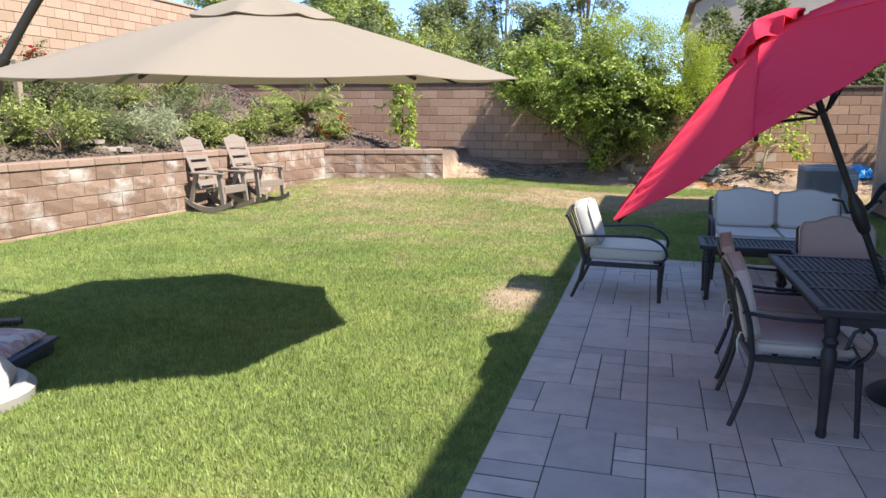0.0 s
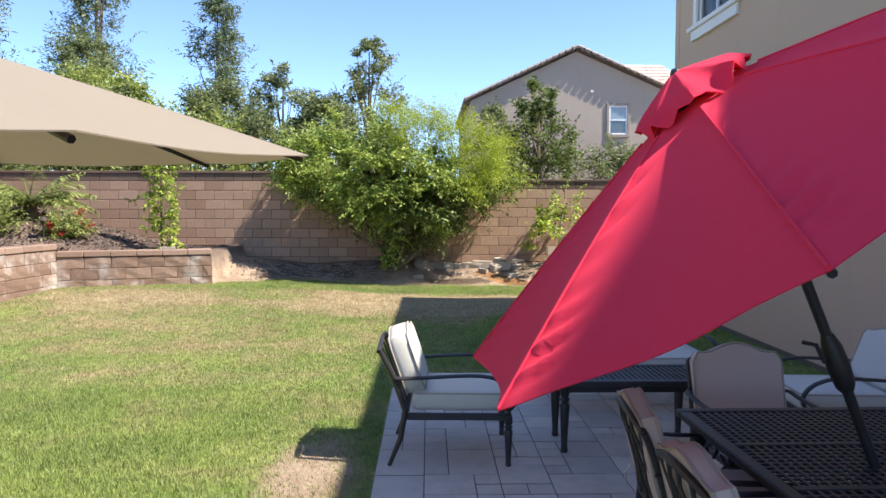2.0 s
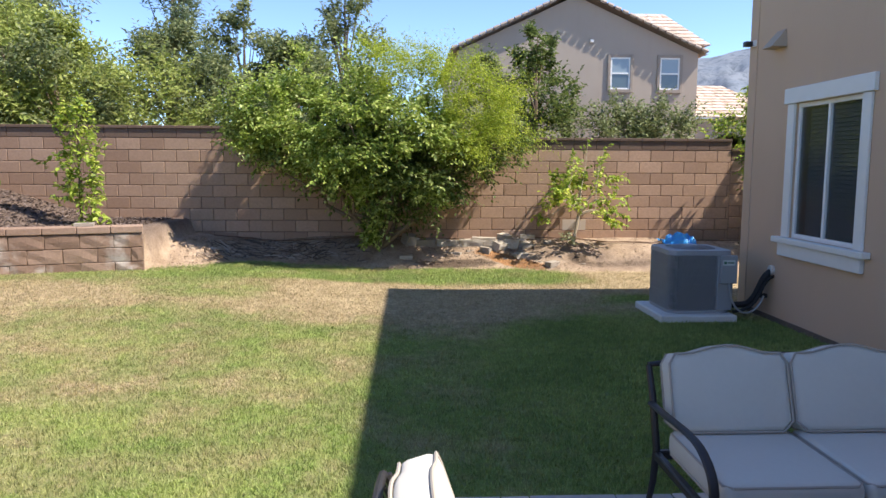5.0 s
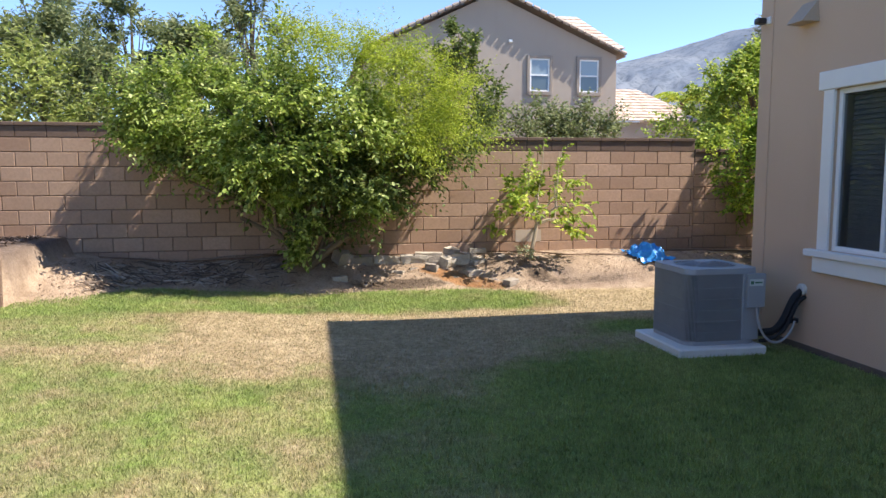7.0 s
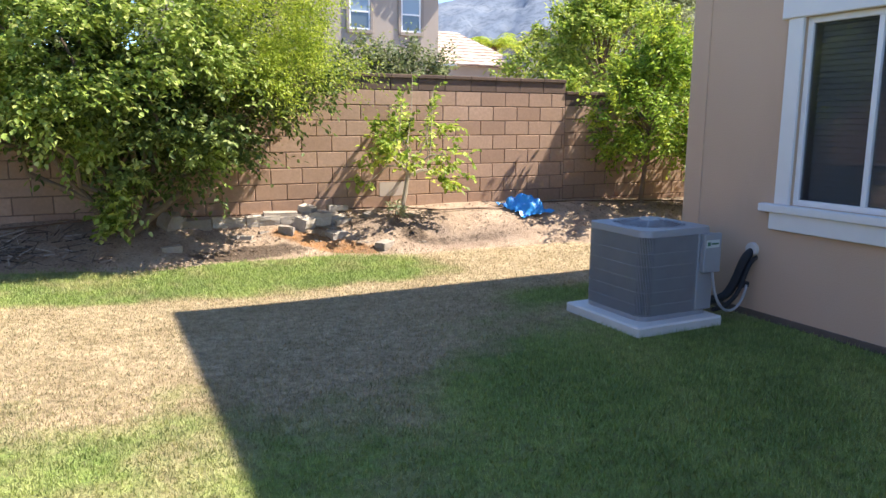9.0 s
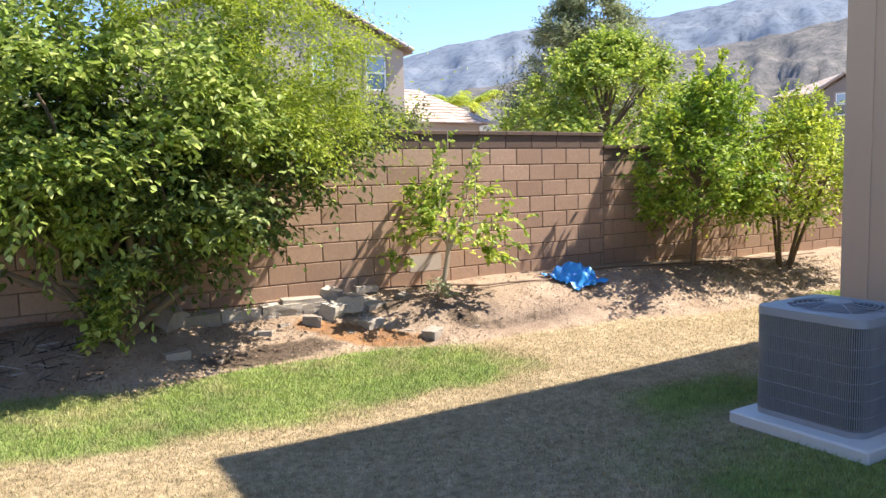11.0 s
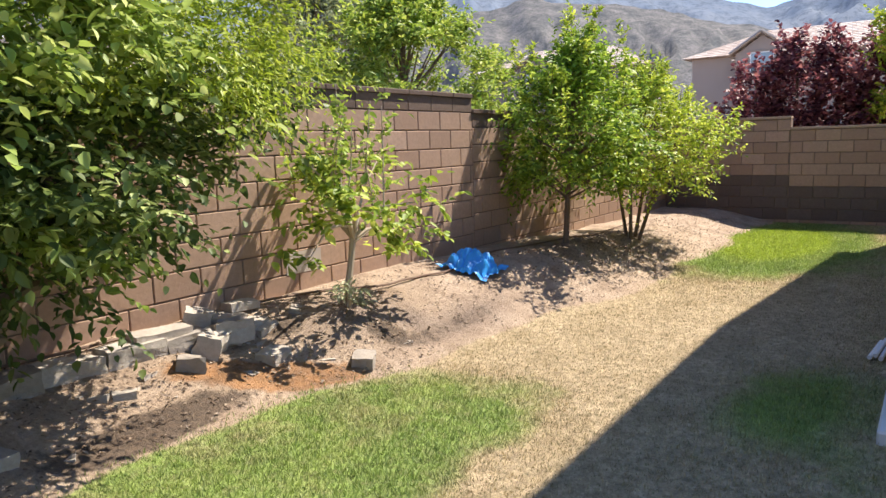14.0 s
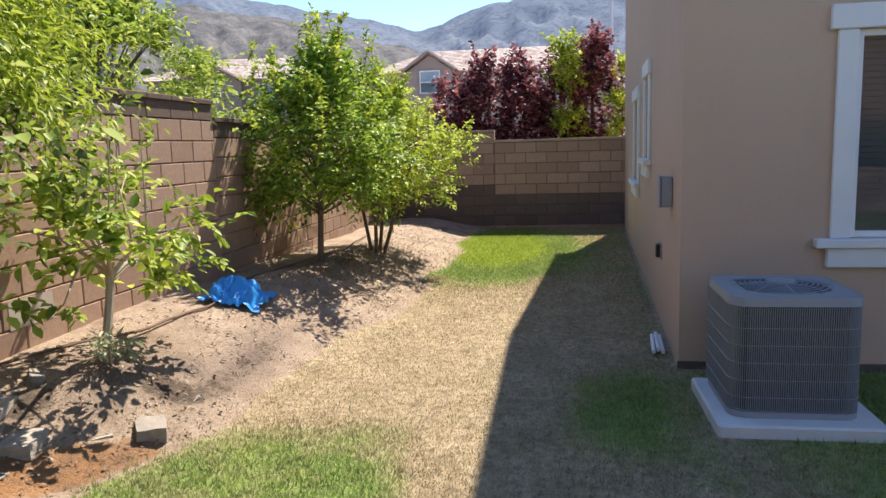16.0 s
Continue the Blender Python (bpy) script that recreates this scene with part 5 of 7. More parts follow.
def umbrella_head(t, m, R, rise, sides, phase, cloth, metal, vent_r, sag, rng, label, lift=0.05, wob=0.0):
    """Canopy, vent, ribs and struts, all placed by m."""
    bm = bmesh.new()
    canopy(bm, R, rise, sides, phase, sag, 60 if wob else 9, r0=vent_r * 0.55 / R, wob=wob, rng=rng)
    skin(bm)
    c = part("canopy", bm, cloth, t, label, True)
    c.matrix_basis = m
    zr = rise * (1 - (vent_r / R) ** 1.12)
    bm = bmesh.new()
    rr = canopy(bm, vent_r, rise - zr + 0.03, sides, phase, sag * 0.25, 4, r0=0.02)
    for i, v in enumerate(rr[-1]):
        v.co.z -= (0.03 if wob else 0.012) * abs(math.sin(i * math.pi / 8)) + 0.012 + (0.016 * math.sin(i * 1.15) + 0.014 * math.sin(i * 0.43 + 1) if wob else 0.0)
    bm.faces.new(rr[0])
    bmesh.ops.translate(bm, vec=(0, 0, zr + lift), verts=bm.verts)
    skin(bm)
    part("vent", bm, cloth, c, "", True)
    for i in range(sides):
        a = phase + 2 * math.pi * i / sides
        d = Vector((math.cos(a), math.sin(a), 0))
        bm = bmesh.new()
        tube(bm, (d * 0.04 + Vector((0, 0, rise - 0.03)), d * R * 0.5 + Vector((0, 0, rise * (1 - 0.5 ** 1.12) - 0.022)), d * (R - 0.02) + Vector((0, 0, -0.018))), 0.010, 6)
        r = part("rib", bm, metal, t)
        if wob:
            bm = bmesh.new()
            tube(bm, [d * R * u + Vector((0, 0, rise * (1 - u ** 1.12) + 0.002)) for u in (vent_r / R, 0.4, 0.55, 0.7, 0.85, 0.995)], 0.0045, 5)
            part("seam", bm, cloth, c)
        r.matrix_basis = m
        bm = bmesh.new()
        tube(bm, (d * 0.04 + Vector((0, 0, max(rise - 0.55 * R * 0.75, 0.10 if R > 1.4 else -1.0))), d * R * 0.52 + Vector((0, 0, rise * (1 - 0.52 ** 1.12) - 0.03))), 0.008, 6)
        part("strut", bm, metal, r)
    bm = bmesh.new()
    lathe(bm, ((0.03, -0.06), (0.045, -0.05), (0.045, 0.03), (0.02, 0.06), (0.018, 0.09), (0.004, 0.1)), (0, 0, rise))
    h = part("hub", bm, metal, t, smooth=True)
    h.matrix_basis = m
    return c


ur = random.Random(3)
# red market umbrella, tilted over the dining table
NRM = Vector((-0.605, 0.038, 0.795)).normalized()
xa = Vector((0.795, 0.039, 0.605)).normalized()
xa = (xa - NRM * xa.dot(NRM)).normalized()
ya = NRM.cross(xa)
UC = Vector((1.041, 5.31, 1.712))
um = Matrix((( xa.x, ya.x, NRM.x, UC.x), (xa.y, ya.y, NRM.y, UC.y), (xa.z, ya.z, NRM.z, UC.z), (0, 0, 0, 1)))
red = thing("patio_umbrella", "tilted red market umbrella through the dining table", "umbrella")
umbrella_head(red, um, 1.28, 0.36, 8, math.pi / 8, RED, IRON, 0.23, 0.05, ur, "crimson cloth canopy", 0.06, 0.014)
bm = bmesh.new()
head = UC + NRM * 0.34
p1 = Vector((1.10, 5.31, 1.69))
tube(bm, (Vector((1.78, 5.33, 0.04)), Vector((1.37, 5.315, 1.05)), p1, head), 0.019, 10)
part("pole", bm, IRON, red, smooth=True)
bm = bmesh.new()
ax = (p1 - Vector((1.78, 5.33, 0.04))).normalized()
q = Vector((1.37, 5.315, 1.05))
tube(bm, (q - ax * 0.12, q - ax * 0.10, q - ax * 0.03, q + ax * 0.05, q + ax * 0.10), (0.024, 0.034, 0.04, 0.036, 0.022), 10)
ch = part("crank_housing", bm, IRON, red, smooth=True)
bm = bmesh.new()
tube(bm, (q, q + Vector((-0.06, -0.03, 0.0)), q + Vector((-0.09, -0.03, 0.06)), q + Vector((-0.14, -0.03, 0.07))), 0.008, 6)
part("crank_handle", bm, IRON, ch)
bm = bmesh.new()
lathe(bm, ((0.24, 0.0), (0.25, 0.02), (0.22, 0.05), (0.06, 0.09), (0.035, 0.11), (0.033, 0.32), (0.026, 0.33)), (1.76, 5.33, 0.006), 24)
part("base", bm, IRON, red, smooth=True)

# beige cantilever umbrella over the lawn
bg = thing("cantilever_umbrella", "large beige octagonal cantilever umbrella over the lawn", "umbrella")
bmx = pose(-2.08, 5.14, 1.778, 1.7, 0.2, 0)
umbrella_head(bg, bmx, 1.58, 0.455, 8, radians(10), BEIGE, BRONZE, 0.46, 0.022, ur, "sun-lit beige cloth canopy", 0.035)
top_b = Vector((-2.08, 5.14, 2.34))
mast = Vector((-4.44, 4.96, 0.0))
knee = Vector((-4.07, 5.05, 1.87))
bm = bmesh.new()
tube(bm, bezier(mast, mast + Vector((0.06, 0.01, 0.8)), knee + Vector((-0.16, -0.03, -0.6)), knee, 9), 0.036, 12)
part("mast", bm, BRONZE, bg, smooth=True)
bm = bmesh.new()
tube(bm, bezier(knee, knee + Vector((0.17, 0.1, 0.32)), knee + Vector((0.45, 0.15, 0.85)), top_b + Vector((-0.9, 0.1, 0.55)), 9) + bezier(top_b + Vector((-0.7, 0.08, 0.57)), top_b + Vector((-0.5, 0.05, 0.56)), top_b + Vector((-0.2, 0, 0.4)), top_b + Vector((0, 0, 0.14)), 7), 0.032, 10)
part("arm", bm, BRONZE, bg, smooth=True)
bm = bmesh.new()
tube(bm, (knee + Vector((-0.10, -0.01, -0.12)), knee + Vector((0.0, 0.0, 0.02)), knee + Vector((0.03, 0.02, 0.07))), 0.046, 12)
part("collar", bm, BRONZE, bg, smooth=True)
bm = bmesh.new()
tube(bm, (knee + Vector((-0.30, -0.05, 0.30)), knee + Vector((0.24, 0.13, 0.62)), knee + Vector((0.33, 0.16, 0.70))), 0.024, 8)
part("brace", bm, BRONZE, bg, smooth=True)
bm = bmesh.new()
tube(bm, (mast + Vector((0.02, 0, 0.9)), mast + Vector((-0.2, -0.05, 1.5)), knee + Vector((-0.30, -0.05, 0.30))), 0.018, 8)
part("brace", bm, BRONZE, bg, smooth=True)
bm = bmesh.new()
tube(bm, (top_b + Vector((0, 0, 0.14)), top_b + Vector((0, 0, -0.13))), 0.02, 8)
part("hanger", bm, BRONZE, bg)
bm = bmesh.new()
for a in (0, 90):
    box(bm, (-0.3, -0.05, 0.0), (0.3, 0.05, 0.05), 0.01, pose(mast.x, mast.y, 0.005 + (0.052 if a else 0), 0, 0, a + 30))
part("base", bm, BRONZE, bg)

# ---- patio furniture ----
def slab(bm, outline, thick, bevel=0.03, seg=3, m=None):
    """A soft slab: a closed outline in x and z, made thick along y and rounded."""
    vs = [bm.verts.new((x, -thick / 2, z)) for x, z in outline]
    f = bm.faces.new(vs)
    e = bmesh.ops.extrude_face_region(bm, geom=[f])
    nv = [q for q in e["geom"] if isinstance(q, bmesh.types.BMVert)]
    bmesh.ops.translate(bm, vec=(0, thick, 0), verts=nv)
    bmesh.ops.recalc_face_normals(bm, faces=bm.faces)
    rim = [g for g in bm.edges if abs(g.verts[0].co.y - g.verts[1].co.y) < 1e-6]
    out = bmesh.ops.bevel(bm, geom=rim, offset=bevel, segments=seg, affect="EDGES", profile=0.5)
    if m is not None:
        for v in bm.verts:
            v.co = m @ v.co


def arch(w, h, crown=0.05, n=12, r=0.05):
    """A cushion's outline, flat below and arched above."""
    pts = [(-w / 2 + r, 0), (w / 2 - r, 0), (w / 2, r), (w / 2, h - r)]
    for i in range(n + 1):
        s = i / n
        x = w / 2 - r * 0.6 - (w - 1.2 * r) * s
        bump = 0.5 - 0.5 * math.cos(2 * math.pi * min(max((s - 0.12) / 0.76, 0), 1))
        pts.append((x, h + crown * bump ** 0.7))
    return pts + [(-w / 2, h - r), (-w / 2, r)]


def cushion(parent, name, m, w, h, t, mat, crown=0.05, label="", puff=0.0):
    """A cushion standing in local x and z, with piping round both faces."""
    ol = arch(w, h, crown)
    bm = bmesh.new()
    slab(bm, ol, t, min(0.035, t * 0.3), 3)
    c = part(name, bm, mat, parent, label, True)
    c.matrix_basis = m
    for s in (-1, 1):
        bm = bmesh.new()
        k = 0.985
        zc = h / 2
        pts = [(x * k, s * (t / 2 - 0.006), zc + (z - zc) * k) for x, z in ol]
        tube(bm, pts + pts[:1], 0.006, 5, False)
        part("piping", bm, TAPE, c, smooth=True)
    return c


def seat_cushion(parent, m, w, d, t, mat, label=""):
    bm = bmesh.new()
    box(bm, (-w / 2, -d / 2, 0), (w / 2, d / 2, t), 0.035, seg=3)
    c = part("seat_cushion", bm, mat, parent, label, True)
    c.matrix_basis = m
    for z in (0.012, t - 0.012):
        bm = bmesh.new()
        a, b = w / 2 - 0.006, d / 2 - 0.006
        tube(bm, ((-a + 0.03, -b, z), (a - 0.03, -b, z), (a, -b + 0.03, z), (a, b - 0.03, z), (a - 0.03, b, z), (-a + 0.03, b, z), (-a, b - 0.03, z), (-a, -b + 0.03, z), (-a + 0.03, -b, z)), 0.006, 5, False)
        part("piping", bm, TAPE, c, smooth=True)
    return c


LEG = ((0.014, 0.0), (0.02, 0.012), (0.016, 0.03), (0.019, 0.10), (0.024, 0.20), (0.027, 0.25), (0.018, 0.265), (0.028, 0.28), (0.018, 0.295), (0.026, 0.31), (0.024, 0.36))


def front_leg(parent, x, y, h):
    bm = bmesh.new()
    lathe(bm, [(r, z * h / 0.36) for r, z in LEG], (x, y, 0), 10)
    part("leg", bm, IRON, parent, smooth=True)


def lounge_seat(t, w, seats, cush=None, m0=0.0):
    """Frame and cushions of a deep seat of width w, facing local -y."""
    cush = cush or CREAM
    hw = w / 2
    for sx in (-hw, hw):
        front_leg(t, sx, -0.33, 0.33)
        bm = bmesh.new()
        tube(bm, ((sx, 0.40, 0.0), (sx, 0.33, 0.18), (sx, 0.30, 0.36), (sx, 0.38, 0.60), (sx, 0.45, 0.74)), (0.013, 0.017, 0.019, 0.018, 0.016), 8)
        part("back_post", bm, IRON, t, smooth=True)
        bm = bmesh.new()
        o = sx * 1.02
        pts = [(o, 0.36, 0.57)] + bezier((o, 0.30, 0.57), (o, 0.05, 0.58), (o, -0.12, 0.605), (o, -0.22, 0.58), 6) + bezier((o, -0.25, 0.57), (o, -0.40, 0.52), (o, -0.42, 0.35), (o, -0.27, 0.365), 8)
        tube(bm, pts, 0.017, 8, True, (1.25, 0.75))
        part("armrest", bm, IRON, t, smooth=True)
    bm = bmesh.new()
    for lo, hi in (((-hw, -0.35, 0.30), (hw, -0.315, 0.345)), ((-hw, 0.29, 0.30), (hw, 0.325, 0.345)), ((-hw - 0.015, -0.315, 0.301), (-hw + 0.02, 0.29, 0.344)), ((hw - 0.02, -0.315, 0.301), (hw + 0.015, 0.29, 0.344))):
        box(bm, lo, hi, 0.006)
    part("seat_frame", bm, IRON, t)
    bm = bmesh.new()
    tube(bm, [(-hw + w * i / 12, 0.45 + 0.012, 0.74 + 0.05 * math.sin(math.pi * i / 12)) for i in range(13)], 0.015, 8)
    for i in range(1, 6 * seats):
        x = -hw + w * i / (6 * seats)
        tube(bm, ((x, 0.315, 0.35), (x, 0.385, 0.58), (x, 0.46, 0.74 + 0.05 * math.sin(math.pi * i / (6 * seats)))), 0.007, 6)
    part("back_frame", bm, IRON, t, smooth=True)
    cw = (w - 0.06) / seats
    for i in range(seats):
        x = -hw + 0.03 + cw * (i + 0.5)
        seat_cushion(t, pose(x, -0.05, 0.348), cw - 0.008, 0.62, 0.125, cush)
        cushion(t, "back_cushion", pose(x, 0.235, 0.462, -18), cw - 0.008, 0.385, 0.13, cush, 0.04)
    return t


lc = lounge_seat(thing("lounge_chair", "black metal patio armchair with cream cushions", "chair", pose(0.08, 7.45, 0.008, 0, 0, 88) @ Matrix.Diagonal((1, 1, 0.95, 1)), "lounge set"), 0.62, 1)
copy_thing(lc, pose(2.62, 7.45, 0.008, 0, 0, -94) @ Matrix.Diagonal((1, 1, 0.95, 1)))["label"] = "black metal patio armchair with cream cushions near the house"
lounge_seat(thing("loveseat", "black metal two-seat sofa with cream cushions", "sofa", pose(1.50, 8.55, 0.008) @ Matrix.Diagonal((1, 1, 0.95, 1)), "lounge set"), 1.22, 2)


def lattice(bm, x0, x1, y0, y1, z, pitch=0.036, bar=0.013, t=0.008):
    nx_, ny_ = round((x1 - x0) / pitch), round((y1 - y0) / pitch)
    for i in range(1, nx_):
        x = x0 + (x1 - x0) * i / nx_
        box(bm, (x - bar / 2, y0, z - t), (x + bar / 2, y1, z))
    for i in range(1, ny_):
        y = y0 + (y1 - y0) * i / ny_
        box(bm, (x0, y - bar / 2, z - t - 0.001), (x1, y + bar / 2, z - 0.0015))


def metal_table(name, label, at, w, d, h, panels, leg_r=1.0, group=""):
    t = thing(name, label, "table", at, group)
    bm = bmesh.new()
    b = 0.055
    for lo, hi in (((-w / 2, -d / 2, h - 0.035), (w / 2, -d / 2 + b, h)), ((-w / 2, d / 2 - b, h - 0.035), (w / 2, d / 2, h)),
                   ((-w / 2, -d / 2 + b, h - 0.034), (-w / 2 + b, d / 2 - b, h - 0.0005)), ((w / 2 - b, -d / 2 + b, h - 0.034), (w / 2, d / 2 - b, h - 0.0005))):
        box(bm, lo, hi, 0.006)
    top = part("tabletop_frame", bm, IRON, t)
    edges = [-d / 2 + b + (d - 2 * b) * i / panels for i in range(panels + 1)]
    for i, (y0, y1) in enumerate(zip(edges, edges[1:])):
        bm = bmesh.new()
        lattice(bm, -w / 2 + b, w / 2 - b, y0 + (0.02 if i else 0), y1 - (0.02 if i < panels - 1 else 0), h - 0.004)
        part("lattice_panel", bm, IRON, top)
        if i:
            bm = bmesh.new()
            box(bm, (-w / 2 + b, y0 - 0.02, h - 0.03), (w / 2 - b, y0 + 0.02, h - 0.001), 0.004)
            part("cross_bar", bm, IRON, top)
    bm = bmesh.new()
    for lo, hi in (((-w / 2 + 0.07, -d / 2 + 0.07, h - 0.09), (w / 2 - 0.07, -d / 2 + 0.085, h - 0.036)), ((-w / 2 + 0.07, d / 2 - 0.085, h - 0.09), (w / 2 - 0.07, d / 2 - 0.07, h - 0.036)),
                   ((-w / 2 + 0.07, -d / 2 + 0.085, h - 0.09), (-w / 2 + 0.085, d / 2 - 0.085, h - 0.036)), ((w / 2 - 0.085, -d / 2 + 0.085, h - 0.09), (w / 2 - 0.07, d / 2 - 0.085, h - 0.036))):
        box(bm, lo, hi)
    part("apron", bm, IRON, t)
    prof = [(r * 1.25 * leg_r, z * (h - 0.036) / 0.36) for r, z in LEG]
    for sx in (-1, 1):
        for sy in (-1, 1):
            bm = bmesh.new()
            lathe(bm, prof, (sx * (w / 2 - 0.08), sy * (d / 2 - 0.08), 0), 12)
            lg = part("leg", bm, IRON, t, smooth=True)
            if h > 0.6:
                bm = bmesh.new()
                for ax, ay in ((-sx, 0), (0, -sy)):
                    c = Vector((sx * (w / 2 - 0.08), sy * (d / 2 - 0.08), 0))
                    dd = Vector((ax, ay, 0))
                    tube(bm, [c + dd * u + Vector((0, 0, zz)) for u, zz in ((0.02, h - 0.28), (0.09, h - 0.30), (0.13, h - 0.24), (0.10, h - 0.19), (0.07, h - 0.21), (0.10, h - 0.12), (0.18, h - 0.075))], 0.009, 6)
                part("scroll_bracket", bm, IRON, lg, smooth=True)
    return t


metal_table("dining_table", "black cast metal dining table with lattice top", pose(1.56, 5.33, 0.006, 0, 0, 1), 1.0, 1.45, 0.665, 3, 1.1)
metal_table("coffee_table", "black cast metal coffee table with lattice top", pose(1.22, 7.55, 0.006), 1.02, 0.50, 0.485, 1)


def dining_chair(at, label):
    """A cast metal armchair, facing local -y, with a seat and a tied back cushion."""
    t = thing("dining_chair", label, "chair", at, "chairs round the dining table")
    for sx in (-1, 1):
        x = sx * 0.25
        bm = bmesh.new()
        tube(bm, ((x * 1.02, -0.27, 0), (x, -0.26, 0.2), (x, -0.25, 0.37)), (0.013, 0.015, 0.019), 8)
        part("front_leg", bm, IRON, t, smooth=True)
        bm = bmesh.new()
        tube(bm, bezier((x, 0.32, 0.0), (x, 0.27, 0.14), (x, 0.235, 0.26), (x, 0.235, 0.38), 7) + bezier((x, 0.24, 0.42), (x, 0.25, 0.54), (x, 0.29, 0.66), (x * 0.98, 0.335, 0.755), 6), 0.014, 8)
        part("back_leg", bm, IRON, t, smooth=True)
        bm = bmesh.new()
        o = sx * 0.28
        tube(bm, [(x, 0.29, 0.60)] + bezier((o, 0.24, 0.60), (o, 0.06, 0.57), (o, -0.12, 0.60), (o, -0.24, 0.57), 7) + bezier((o, -0.26, 0.56), (o, -0.33, 0.52), (o, -0.30, 0.43), (x, -0.24, 0.38), 5), 0.012, 8, True, (1.4, 0.8))
        part("armrest", bm, IRON, t, smooth=True)
    bm = bmesh.new()
    for lo, hi in (((-0.25, -0.27, 0.35), (0.25, -0.235, 0.385)), ((-0.25, 0.22, 0.35), (0.25, 0.25, 0.385)), ((-0.262, -0.235, 0.351), (-0.23, 0.22, 0.384)), ((0.23, -0.235, 0.351), (0.262, 0.22, 0.384))):
        box(bm, lo, hi, 0.005)
    part("seat_frame", bm, IRON, t)

    def back(u, v):
        """A place on the curved back: u across (-1 to 1), v up (0 to 1)."""
        return Vector((u * 0.24, 0.245 + 0.09 * v ** 1.4 + 0.03 * (1 - u * u), 0.42 + 0.335 * v + (0.04 * (1 - u * u) if v > 0.95 else 0.0)))
    bm = bmesh.new()
    tube(bm, [back(-1 + 2 * i / 10, 1) for i in range(11)], 0.014, 8)
    part("top_rail", bm, IRON, t, smooth=True)
    bm = bmesh.new()
    for k in range(-3, 7):
        for sg in (-1, 1):
            pts = []
            for i in range(13):
                v = i / 12
                u = sg * (-1 + (k + 1.6 * v) / 2.5)
                if -1 <= u <= 1:
                    pts.append(back(u, v * 0.99))
            if len(pts) > 2:
                tube(bm, pts, 0.0075, 6)
    part("lattice_back", bm, IRON, t, smooth=True)
    seat_cushion(t, pose(0, -0.01, 0.388), 0.48, 0.48, 0.07, TAUPE)
    cushion(t, "back_cushion", pose(0, 0.225, 0.44, -14), 0.49, 0.375, 0.075, TAUPE, 0.05)
    for sx in (-1, 1):
        bm = bmesh.new()
        p = back(sx * 0.8, 0.15)
        tube(bm, (p + Vector((0, -0.03, 0)), p + Vector((0, 0.03, 0.01)), p + Vector((sx * 0.02, 0.045, -0.03)), p + Vector((sx * 0.03, 0.04, -0.09))), 0.007, 5, True, (1.6, 0.5))
        part("tie", bm, CREAM, t, "cream cushion tie")
    return t


dc = dining_chair(pose(1.04, 4.96, 0.006, 0, 0, 92), "black lattice-back dining chair with taupe cushions")
copy_thing(dc, pose(1.06, 5.62, 0.006, 0, 0, 86))
copy_thing(dc, pose(1.58, 6.34, 0.006, 0, 0, 1))["label"] = "black dining chair with arched taupe cushion at the table's end"
copy_thing(dc, pose(2.14, 5.62, 0.006, 0, 0, -88))
copy_thing(dc, pose(2.14, 4.96, 0.006, 0, 0, -91))

# ---- rocking chairs by the retaining wall ----
RESIN = plain("taupe resin wood", (0.235, 0.19, 0.155), 0.6, vary=0.12, scale=10, bump=0.3, fine=50)


